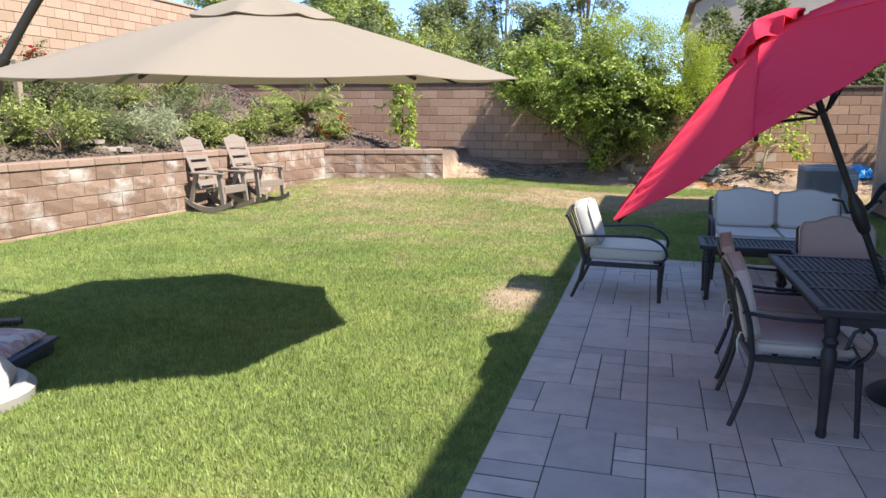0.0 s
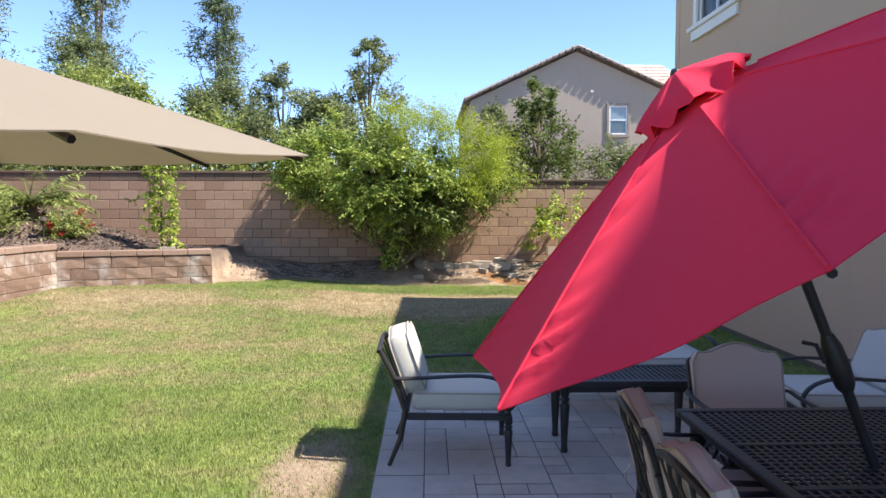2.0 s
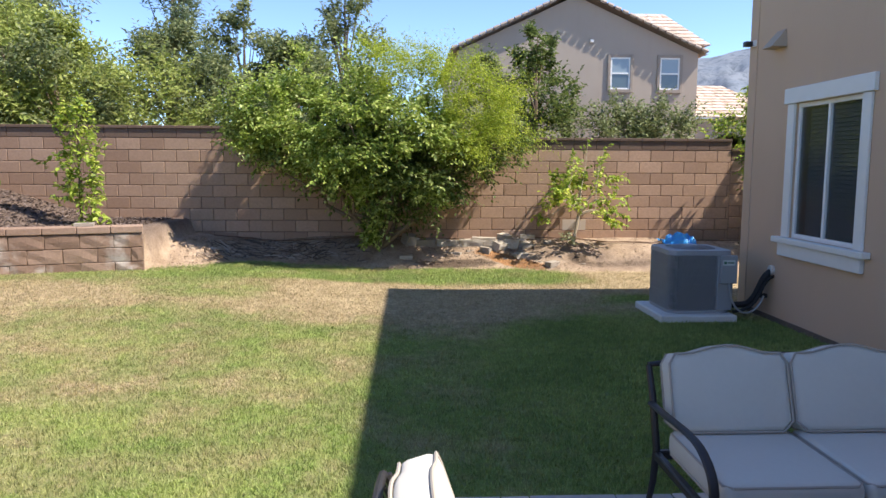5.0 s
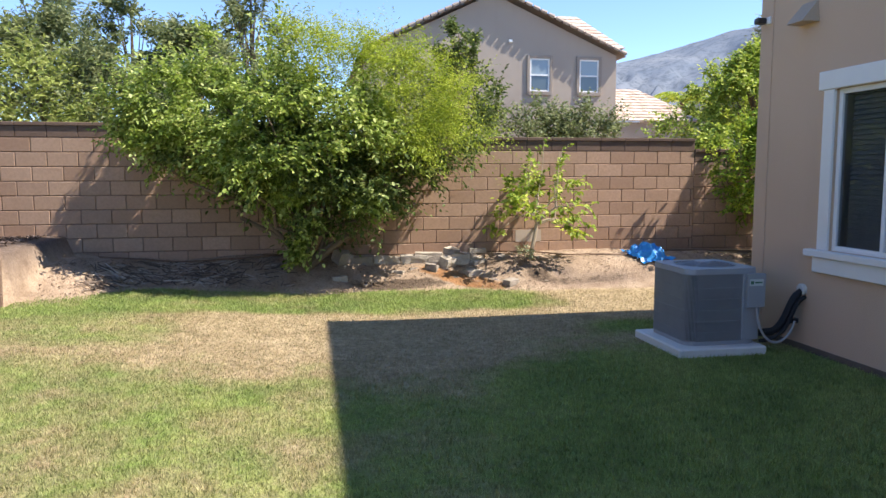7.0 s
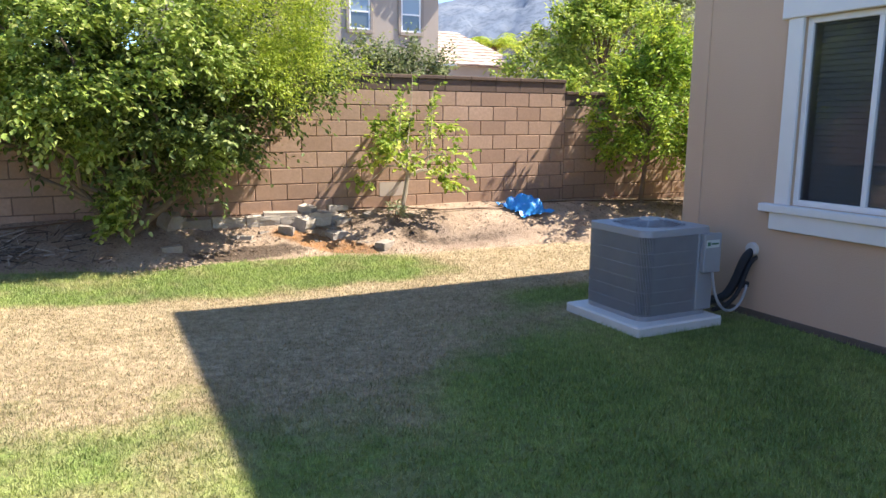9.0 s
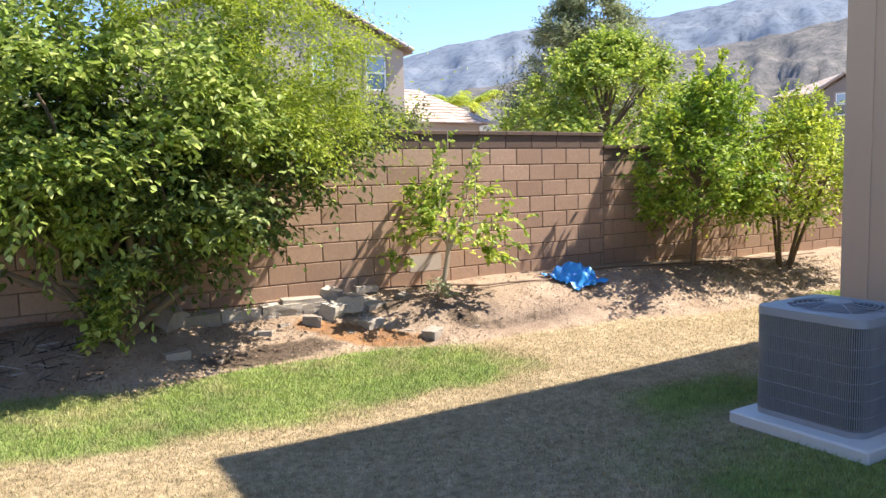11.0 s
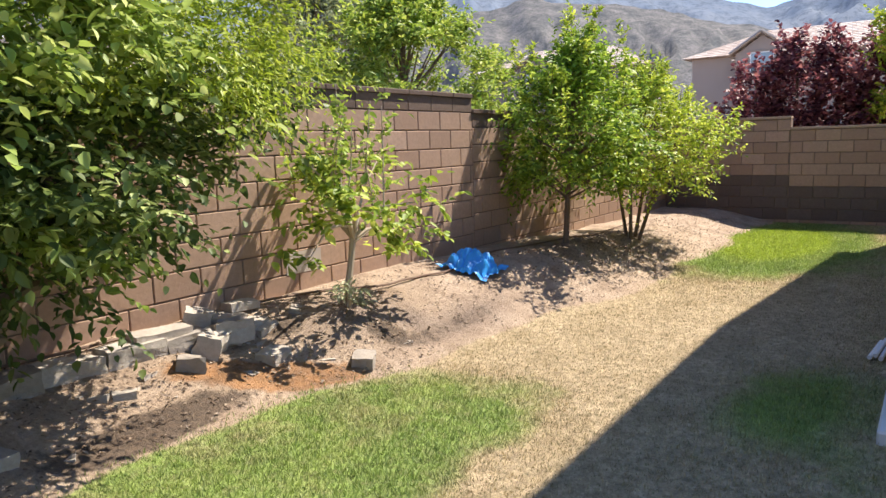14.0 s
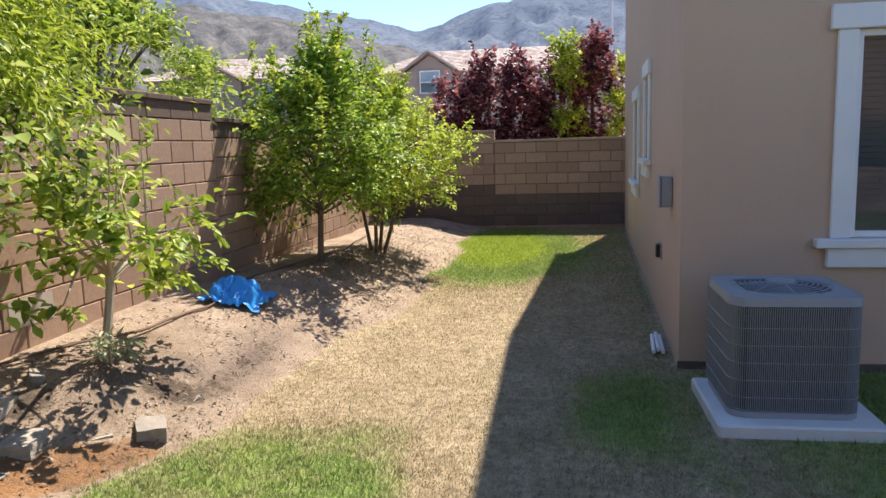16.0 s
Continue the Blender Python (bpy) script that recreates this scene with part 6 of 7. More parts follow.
def rocking_chair(at):
    t = thing("rocking_chair", "weathered taupe resin rocking chair by the retaining wall", "chair", at, "rocking chairs")
    for sx in (-0.29, 0.29):
        bm = bmesh.new()
        n = 14
        rows = []
        for i in range(n + 1):
            y = -0.46 + 0.98 * i / n
            z = 0.045 + 0.16 * ((y + 0.02) / 0.5) ** 2
            rows.append([bm.verts.new((sx + dx, y, z + dz)) for dx, dz in ((-0.022, -0.045), (0.022, -0.045), (0.022, 0.035), (-0.022, 0.035))])
        for a, b in zip(rows, rows[1:]):
            for j in range(4):
                bm.faces.new((a[j], a[(j + 1) % 4], b[(j + 1) % 4], b[j]))
        bm.faces.new(rows[0][::-1])
        bm.faces.new(rows[-1])
        bmesh.ops.recalc_face_normals(bm, faces=bm.faces)
        part("rocker", bm, RESIN, t)
        for y0, z0, y1, z1 in ((-0.30, 0.10, -0.24, 0.60), (0.34, 0.12, 0.20, 0.60)):
            bm = bmesh.new()
            ln = math.hypot(y1 - y0, z1 - z0)
            box(bm, (-0.02, -0.04, 0), (0.02, 0.04, ln), 0.006, pose(sx, y0, z0, -math.degrees(math.atan2(y1 - y0, z1 - z0))))
            part("leg", bm, RESIN, t)
        bm = bmesh.new()
        box(bm, (sx - 0.05, -0.33, 0.60), (sx + 0.05, 0.30, 0.628), 0.01)
        part("armrest", bm, RESIN, t)
    for i in range(5):
        y = -0.24 + i * 0.105
        bm = bmesh.new()
        box(bm, (-0.265, -0.048, -0.011), (0.265, 0.048, 0.011), 0.006, pose(0, y, 0.40 - i * 0.013, -7))
        part("seat_slat", bm, RESIN, t)
    bm = bmesh.new()
    box(bm, (-0.265, -0.012, -0.05), (0.265, 0.012, 0.05), 0.005, pose(0, -0.305, 0.35))
    part("front_rail", bm, RESIN, t)
    bk = pose(0, 0.20, 0.34, -24)
    for sx in (-1, 1):
        bm = bmesh.new()
        box(bm, (sx * 0.215 - 0.035, -0.012, 0), (sx * 0.215 + 0.035, 0.012, 0.78), 0.006, bk)
        part("back_stile", bm, RESIN, t)
    for i in range(5):
        bm = bmesh.new()
        box(bm, (-0.18, -0.010, 0.06 + i * 0.15), (0.18, 0.010, 0.165 + i * 0.15), 0.005, bk)
        part("back_slat", bm, RESIN, t)
    bm = bmesh.new()
    slab(bm, arch(0.50, 0.10, 0.06, 12, 0.02), 0.026, 0.006, 1, bk @ pose(0, 0, 0.75))
    part("crest", bm, RESIN, t)
    return t


rk = rocking_chair(pose(-6.40, 11.2, 0.02, 0, 0, 84))
copy_thing(rk, pose(-6.25, 12.15, 0.035, 0, 0, 76))

# ---- sack, tub and stone at the lawn's edge ----
BAG = Mat("printed plastic sack", 0.45)
BAG.colour(BAG.ramp(BAG.noise(6, 2, 0.4, stretch=(1, 2.5, 1)), (0.40, (0.55, 0.50, 0.50)), (0.5, (0.42, 0.34, 0.36)), (0.60, (0.45, 0.22, 0.18)), (0.64, (0.66, 0.60, 0.52))))


def sack(name, label, at, size, mat, seed):
    bm = bmesh.new()
    bmesh.ops.create_grid(bm, x_segments=24, y_segments=18, size=1)
    for v in bm.verts:
        x, y = v.co.x, v.co.y
        k = max(0.0, (1 - x ** 4) * (1 - y ** 4))
        n = noise.noise((x * 2.2 + seed, y * 2.2, seed)) * 0.3
        v.co = Vector((x * size[0] / 2 * (1 - 0.03 * n), y * size[1] / 2, size[2] * k ** 0.45 * (0.85 + n) + 0.004))
    e = bmesh.ops.extrude_face_region(bm, geom=list(bm.faces))
    for q in e["geom"]:
        if isinstance(q, bmesh.types.BMVert):
            q.co.z = min(q.co.z, 0.0) - 0.004
    bmesh.ops.recalc_face_normals(bm, faces=bm.faces)
    ob = part(name, bm, mat, None, "", True)
    ob.matrix_basis = at
    return tagged(ob, label, "bag")


tub = thing("storage_tub", "low dark blue plastic tub on the grass", "tub", pose(-3.72, 4.36, 0.0, 0, 0, 14))
NAVY = plain("dark blue plastic", (0.045, 0.06, 0.09), 0.45)
bm = bmesh.new()
box(bm, (-0.34, -0.24, 0.0), (0.34, 0.24, 0.10), 0.03, seg=2)
part("body", bm, NAVY, tub, smooth=True)
bm = bmesh.new()
box(bm, (-0.36, -0.26, 0.095), (0.36, 0.26, 0.115), 0.01, seg=2)
part("rim", bm, NAVY, tub, smooth=True)
sack("printed_sack", "printed plastic garden sack lying on the tub", pose(-3.74, 4.34, 0.117, 3, -2, 14), (0.66, 0.44, 0.09), BAG.m, 2.0)
PALE = plain("white cloth sack", (0.60, 0.55, 0.51), 0.8, vary=0.1)
STONE = plain("grey cast stone", (0.36, 0.35, 0.33), 0.9, vary=0.2, bump=0.5)
bm = bmesh.new()
lathe(bm, ((0.27, 0.0), (0.33, 0.03), (0.34, 0.09), (0.30, 0.13), (0.25, 0.12), (0.22, 0.08)), (0, 0, 0), 26)
dish = part("stone_dish", bm, STONE, None, "", True)
dish.matrix_basis = pose(-3.27, 3.86, -0.03)
tagged(dish, "round grey cast stone dish in the grass", "dish")
sack("white_sack", "rounded white cloth sack lying in the stone dish", pose(-3.33, 3.88, 0.03, 0, 8, 30), (0.5, 0.46, 0.22), PALE, 6.0)

# ---- air conditioner ----
GREY = plain("grey enamel", (0.31, 0.325, 0.345), 0.5, 0.1, vary=0.06)
FIN = plain("dark coil fins", (0.05, 0.053, 0.06), 0.6, 0.2)
WIRE = plain("grey wire", (0.31, 0.32, 0.335), 0.45, 0.2)
CONC = plain("pale concrete pad", (0.66, 0.65, 0.62), 0.9, vary=0.12)
bm = bmesh.new()
box(bm, (2.46, 13.20, -0.05), (3.31, 14.10, 0.075), 0.012)
tagged(part("concrete_pad", bm, CONC), "pale concrete pad set in the grass", "pad")
ac = thing("air_conditioner", "grey outdoor air conditioner with wire grille on a concrete pad", "air conditioner", pose(2.93, 13.665, 0.077))
W = 0.352


def rounded(r, w, n=5):
    pts = []
    for k, (sx, sy) in enumerate(((1, 1), (-1, 1), (-1, -1), (1, -1))):
        for i in range(n + 1):
            a = math.pi / 2 * (k + i / n)
            pts.append((sx * (w - r) + r * math.cos(a), sy * (w - r) + r * math.sin(a)))
    return pts


def prism(bm, pts, z0, z1):
    a = [bm.verts.new((x, y, z0)) for x, y in pts]
    b = [bm.verts.new((x, y, z1)) for x, y in pts]
    for i in range(len(pts)):
        bm.faces.new((a[i], a[(i + 1) % len(pts)], b[(i + 1) % len(pts)], b[i]))
    bm.faces.new(a[::-1])
    bm.faces.new(b)


bm = bmesh.new()
prism(bm, rounded(0.09, W - 0.035), 0.03, 0.655)
part("coil", bm, FIN, ac)
bm = bmesh.new()
prism(bm, rounded(0.10, W), 0.0, 0.035)
part("base_pan", bm, GREY, ac)
bm = bmesh.new()
outer, inner = rounded(0.10, W + 0.005, 9), []
ring_n = len(outer)
for x, y in outer:
    a = math.atan2(y, x)
    inner.append((0.29 * math.cos(a), 0.29 * math.sin(a)))
lo_o, hi_o = [bm.verts.new((x, y, 0.645)) for x, y in outer], [bm.verts.new((x * 0.985, y * 0.985, 0.695)) for x, y in outer]
hi_i, lo_i = [bm.verts.new((x, y, 0.70)) for x, y in inner], [bm.verts.new((x * 0.97, y * 0.97, 0.63)) for x, y in inner]
for i in range(ring_n):
    j = (i + 1) % ring_n
    for p, q in ((lo_o, hi_o), (hi_o, hi_i), (hi_i, lo_i)):
        bm.faces.new((p[i], p[j], q[j], q[i]))
bmesh.ops.recalc_face_normals(bm, faces=bm.faces)
part("lid", bm, GREY, ac, smooth=True)
guard = part("fan_guard", bmesh.new(), WIRE, ac)
for k in range(9):
    r = 0.06 + k * 0.028
    bm = bmesh.new()
    tube(bm, [(r * math.cos(2 * math.pi * i / 32), r * math.sin(2 * math.pi * i / 32), 0.725 - 0.10 * (r / 0.3) ** 2 * 0.3) for i in range(33)], 0.0035, 4, False)
    part("ring_wire", bm, WIRE, guard)
for k in range(8):
    a = math.pi * 2 * k / 8
    bm = bmesh.new()
    tube(bm, [(r * math.cos(a), r * math.sin(a), 0.723 - 0.10 * (r / 0.3) ** 2 * 0.3) for r in (0.05, 0.17, 0.29)], 0.005, 5)
    part("spoke", bm, WIRE, guard)
bm = bmesh.new()
lathe(bm, ((0.075, 0.70), (0.085, 0.715), (0.08, 0.73), (0.03, 0.738)), (0, 0, 0), 20)
part("motor_cap", bm, GREY, ac, smooth=True)
# upright wires right round the open sides and the two rounded corners
def grille_line(step):
    r, out = 0.10, []
    n = int((2 * (W - r)) / step)
    q = int(r * math.pi / 2 / step)
    out += [(-W * 0 + (W - 0.18) - (2 * W - 0.28) * i / n, -W, -math.pi / 2) for i in range(n + 1)]
    out += [(-(W - r) - r * math.sin(t), -(W - r) - r * math.cos(t), -math.pi / 2 - t) for t in (math.pi / 2 * i / q for i in range(1, q))]
    out += [(-W, -(W - r) + 2 * (W - r) * i / n, math.pi) for i in range(n + 1)]
    out += [(-(W - r) - r * math.cos(t), (W - r) + r * math.sin(t), math.pi - t) for t in (math.pi / 2 * i / q for i in range(1, q))]
    out += [(-(W - r) + (2 * W - 0.14) * i / n, W, math.pi / 2) for i in range(n + 1)]
    return out


line = grille_line(0.0115)
bm = bmesh.new()
for x, y, a in line:
    box(bm, (-0.006, -0.0024, 0.034), (0.002, 0.0024, 0.648), 0, pose(x, y, 0, 0, 0, math.degrees(a)))
grille = part("grille", bm, WIRE, ac, "upright grey wires")
for z in (0.12, 0.22, 0.32, 0.42, 0.52):
    bm = bmesh.new()
    tube(bm, [(x * 1.004, y * 1.004, z) for x, y, a in line], 0.0022, 4)
    part("cross_wire", bm, WIRE, grille)
bm = bmesh.new()
box(bm, (W - 0.17, -W - 0.008, 0.036), (W + 0.008, -W + 0.16, 0.644), 0.008)
part("corner_panel", bm, GREY, ac)
bm = bmesh.new()
box(bm, (W - 0.15, -W - 0.055, 0.34), (W + 0.03, -W - 0.009, 0.648), 0.006)
cv = part("control_cover", bm, GREY, ac)
LABEL = plain("pale label", (0.55, 0.60, 0.58), 0.5, vary=0.03, bump=0)
GREEN = plain("green mark", (0.05, 0.16, 0.09), 0.5, vary=0.03, bump=0)
bm = bmesh.new()
box(bm, (W - 0.135, -W - 0.058, 0.54), (W + 0.0, -W - 0.0555, 0.60))
lb = part("label_plate", bm, LABEL, cv)
bm = bmesh.new()
box(bm, (W - 0.125, -W - 0.061, 0.555), (W - 0.095, -W - 0.0585, 0.585))
box(bm, (W - 0.085, -W - 0.0605, 0.563), (W - 0.012, -W - 0.0585, 0.577))
part("printed_mark", bm, GREEN, lb)
# pipes to the house
RUB = plain("black pipe foam", (0.016, 0.016, 0.018), 0.8, bump=0.4, fine=40)
COND = plain("grey conduit", (0.33, 0.33, 0.34), 0.5)
ln = thing("refrigerant_lines", "black insulated pipes and grey conduit into the wall", "pipe")
bm = bmesh.new()
tube(bm, bezier((HX + 0.05, 13.31, 0.56), (HX - 0.16, 13.31, 0.56), (HX - 0.10, 13.33, 0.22), (HX - 0.28, 13.36, 0.17), 12) + [Vector((3.28, 13.37, 0.16)), Vector((3.2, 13.37, 0.17))], [0.034] * 3 + [0.038] * 8 + [0.034] * 4, 9)
part("insulated_pipe", bm, RUB, ln, smooth=True)
bm = bmesh.new()
tube(bm, bezier((HX + 0.02, 13.28, 0.50), (HX - 0.20, 13.26, 0.46), (HX - 0.08, 13.26, 0.12), (3.3, 13.30, 0.10), 12), 0.018, 8)
part("second_pipe", bm, RUB, ln, smooth=True)
bm = bmesh.new()
tube(bm, bezier((3.22, 13.25, 0.42), (3.24, 13.22, 0.02), (3.50, 13.20, 0.02), (3.62, 13.26, 0.28), 14), 0.011, 7)
part("conduit", bm, COND, ln, smooth=True)
bm = bmesh.new()
box(bm, (HX - 0.14, 13.27, 0.255), (HX - 0.06, 13.33, 0.30), 0.006)
part("cable_tie", bm, RUB, ln)
bm = bmesh.new()
lathe(bm, ((0.055, 0.0), (0.055, 0.03), (0.05, 0.035)), (0, 0, 0), 16)
fl = part("wall_sleeve", bm, plain("white caulk", (0.6, 0.58, 0.55), 0.8), ln)
fl.matrix_basis = pose(HX - 0.001, 13.31, 0.56, 0, -90, 0)

# ---- on the house ----
BLACKP = plain("black plastic", (0.02, 0.02, 0.022), 0.4)
cm = thing("security_camera", "small black and white camera at the house corner", "camera", pose(HX, 13.98, 3.10))
bm = bmesh.new()
box(bm, (-0.03, -0.035, -0.035), (0.0, 0.035, 0.035), 0.008)
part("bracket", bm, VINYL, cm)
bm = bmesh.new()
box(bm, (-0.12, 0.0, -0.03), (-0.031, 0.085, 0.03), 0.012, seg=2)
part("body", bm, BLACKP, cm, smooth=True)
bm = bmesh.new()
v = [bm.verts.new(p) for p in ((0, -0.13, -0.06), (0, 0.13, -0.06), (0, 0.10, 0.13), (0, -0.10, 0.13), (-0.16, -0.11, -0.06), (-0.16, 0.11, -0.06))]
for q in ((0, 1, 5, 4), (4, 5, 2, 3), (0, 4, 3), (1, 2, 5), (0, 3, 2, 1)):
    bm.faces.new([v[i] for i in q])
bmesh.ops.recalc_face_normals(bm, faces=bm.faces)
vh = part("wall_vent", bm, plain("tan painted metal", (0.42, 0.33, 0.25), 0.6))
vh.matrix_basis = pose(HX - 0.001, 13.40, 3.02)
tagged(vh, "tan hooded dryer vent on the stucco wall", "vent")


def on_side(d, z):
    """A place on the side wall, d metres from the corner."""
    a = math.atan(SIDE)
    return pose(HX + d * math.cos(a), HY + d * math.sin(a) + 0.001, z, 0, 0, 180 + math.degrees(a))


jb = thing("meter_box", "grey metal junction box on the side wall", "box", on_side(0.62, 1.13))
bm = bmesh.new()
box(bm, (-0.08, -0.09, 0), (0.08, 0, 0.24), 0.008)
part("body", bm, GREY, jb)
bm = bmesh.new()
box(bm, (-0.087, -0.102, -0.008), (0.087, -0.091, 0.248), 0.004)
part("cover", bm, GREY, jb)
ou = thing("outlet_box", "dark weatherproof outlet on the side wall", "outlet", on_side(1.45, 0.60))
bm = bmesh.new()
box(bm, (-0.05, -0.05, 0), (0.05, 0, 0.12), 0.006)
part("body", bm, BLACKP, ou)
bm = bmesh.new()
box(bm, (-0.065, -0.012, -0.015), (0.065, -0.0005, 0.135), 0.003)
part("plate", bm, GREY, ou)
sp = thing("splash_pipe", "pale plastic pipe lying by the footing", "pipe", pose(4.3, 14.16, 0.01, 0, 0, -4))
for i in range(3):
    bm = bmesh.new()
    tube(bm, ((-0.25, i * 0.035, 0.018 + 0.02 * (i == 1)), (0.25, i * 0.03, 0.018 + 0.02 * (i == 1))), 0.016, 8)
    part("pipe_length", bm, VINYL, sp, smooth=True)

# ---- stones along the bed ----
ROCK = block_mat("pale broken concrete", (0.31, 0.265, 0.225), (0.52, 0.46, 0.39), 0.7)
rr = random.Random(9)


def broken(size, seed, cut=2, rough=0.12):
    bm = bmesh.new()
    box(bm, (-size[0] / 2, -size[1] / 2, 0), (size[0] / 2, size[1] / 2, size[2]))
    bmesh.ops.subdivide_edges(bm, edges=list(bm.edges), cuts=cut, use_grid_fill=True)
    for v in bm.verts:
        n = noise.noise_vector(Vector(v.co) * 9 + Vector((seed, seed * 2, 0)))
        v.co += Vector((n.x, n.y, n.z * 0.7)) * rough * min(size)
    return bm


def stone(x, y, size, turn, tilt=0, lift=0.0, label="", name="broken_block"):
    size = (size[0] * 0.74, size[1] * 0.74, size[2] * 0.62)
    bm = broken(size, rr.random() * 50, 2, 0.24)
    ob = part(name, bm, ROCK)
    ob.matrix_basis = pose(x, y, float(gz(x, y)) - 0.05 + lift * 0.6, tilt, rr.uniform(-6, 6), turn)
    return tagged(ob, label or "broken grey concrete block in the planting bed", "block", "broken blocks along the bed")


for x, y, s, turn, tilt, lift in (
        # the ledge of laid blocks along the back of the bed
        (0.02, 18.16, (0.52, 0.26, 0.22), 2, 3, 0), (0.42, 18.20, (0.54, 0.26, 0.20), -2, 0, 0), (0.83, 18.18, (0.54, 0.26, 0.20), -3, 2, 0), (1.20, 18.14, (0.44, 0.26, 0.20), -6, -2, 0),
        (1.06, 18.20, (0.56, 0.24, 0.12), -4, 2, 0.13),
        # tumbled chunks at its end
        (1.32, 18.02, (0.30, 0.24, 0.24), 35, 14, 0.02), (1.52, 18.02, (0.34, 0.26, 0.26), -20, -16, 0.03), (1.76, 18.10, (0.34, 0.22, 0.10), 20, 6, 0.02), (1.80, 18.02, (0.30, 0.2, 0.10), 10, 2, 0.0),
        (1.62, 18.24, (0.46, 0.24, 0.14), 8, 4, 0.03), (1.84, 18.30, (0.34, 0.2, 0.10), -6, 0, 0.12), (1.42, 18.30, (0.28, 0.26, 0.26), 50, 12, 0.02),
        # loose blocks further down
        (1.64, 17.74, (0.30, 0.22, 0.12), 18, 4, 0.02), (1.05, 17.90, (0.20, 0.22, 0.20), 65, 8, 0), (2.10, 17.30, (0.28, 0.22, 0.14), 32, 2, 0.02), (-0.31, 17.60, (0.28, 0.20, 0.13), 6, 0, 0.02), (-0.25, 18.12, (0.30, 0.26, 0.3), 30, 18, 0)):
    stone(x, y, s, turn, tilt, lift)
for i in range(26):
    x = rr.uniform(-3.4, 2.6)
    y = float(bed_y(x)) + rr.uniform(0.25, 1.0)
    k = rr.uniform(0.05, 0.13)
    stone(x, y, (k * 1.4, k, k * 0.6), rr.uniform(0, 180), 0, 0, "small pale stone lying on the soil", "small_stone")
for i in range(22):
    x = 0.3 + 1.9 * rr.random() ** 0.8
    y = 17.62 + 0.62 * rr.random() + 0.05 * math.sin(5 * x)
    k = rr.uniform(0.05, 0.12)
    stone(x, y, (k * rr.uniform(1.1, 1.8), k, k * rr.uniform(0.5, 0.9)), rr.uniform(-40, 40), rr.uniform(-18, 18), 0.03 * rr.random(), "broken chunk of grey concrete rubble in the bed", "rubble_chunk")
# flat stones and a spare block on the retaining wall and slope
ob = stone(-4.75, 15.95, (0.34, 0.2, 0.07), 18, 0, 0, "loose split block lying on the retaining wall", "loose_block")
ob.matrix_basis = pose(-4.78, 15.9, 0.822, 0, 0, 18)
for i, (x, y) in enumerate(((-7.85, 10.35), (-7.72, 10.45), (-7.6, 10.5), (-7.95, 10.3))):
    stone(x, y, (0.30, 0.22, 0.10), 30 + 20 * i, 0, 0.02 + 0.09 * i * 0.5, "grey stacked slope stone", "slope_stone")

# ---- tarp and hose ----
BLUE = plain("blue plastic tarp", (0.02, 0.29, 0.74), 0.42, vary=0.25, scale=9, bump=0.3)
bm = bmesh.new()
bmesh.ops.create_grid(bm, x_segments=46, y_segments=34, size=1)
for v in bm.verts:
    x, y = v.co.x, v.co.y
    r = math.hypot(x, y)
    px, py = 4.42 + x * 0.25 * (1 + 0.3 * noise.noise((x * 1.6, y * 1.6, 1))), 17.80 + y * 0.21 * (1 + 0.3 * noise.noise((x * 1.6, y * 1.6, 5)))
    h = 0.12 * max(0, 1 - r ** 2) + 0.16 * abs(noise.noise((x * 1.5 + y, y * 2.4, 2))) + 0.035 * abs(noise.noise((x * 4, y * 5, 8)))
    v.co = Vector((px - 0.10 * y, py, float(gz(px, py)) + 0.02 + h * (1 if r < 0.9 else 0.55)))
tp = part("blue_tarp", bm, BLUE, None, "", True)
tagged(tp, "crumpled blue plastic tarp lying on the soil", "tarp")
HOSE = plain("brown garden hose", (0.16, 0.09, 0.055), 0.6)
bm = bmesh.new()
hp = [(-3.6, 18.2), (-2.6, 18.3), (-1.6, 18.25), (-0.6, 18.36), (0.4, 18.38), (1.4, 18.4), (2.2, 18.3), (2.9, 18.1), (3.3, 17.98), (3.6, 17.9), (4.0, 17.9), (4.6, 17.98), (5.3, 18.02), (6.0, 17.98), (6.8, 17.9), (7.6, 17.8), (8.6, 17.95), (10.0, 18.0)]
sm = []
for i in range(len(hp) - 1):
    for k in range(5):
        s = k / 5
        x, y = hp[i][0] + (hp[i + 1][0] - hp[i][0]) * s, hp[i][1] + (hp[i + 1][1] - hp[i][1]) * s + 0.03 * math.sin((i + s) * 2.3)
        sm.append((x, y, float(gz(x, y)) + 0.022))
tube(bm, sm, 0.011, 6)
tagged(part("garden_hose", bm, HOSE, None, "", True), "thin brown drip hose along the planting bed", "hose")

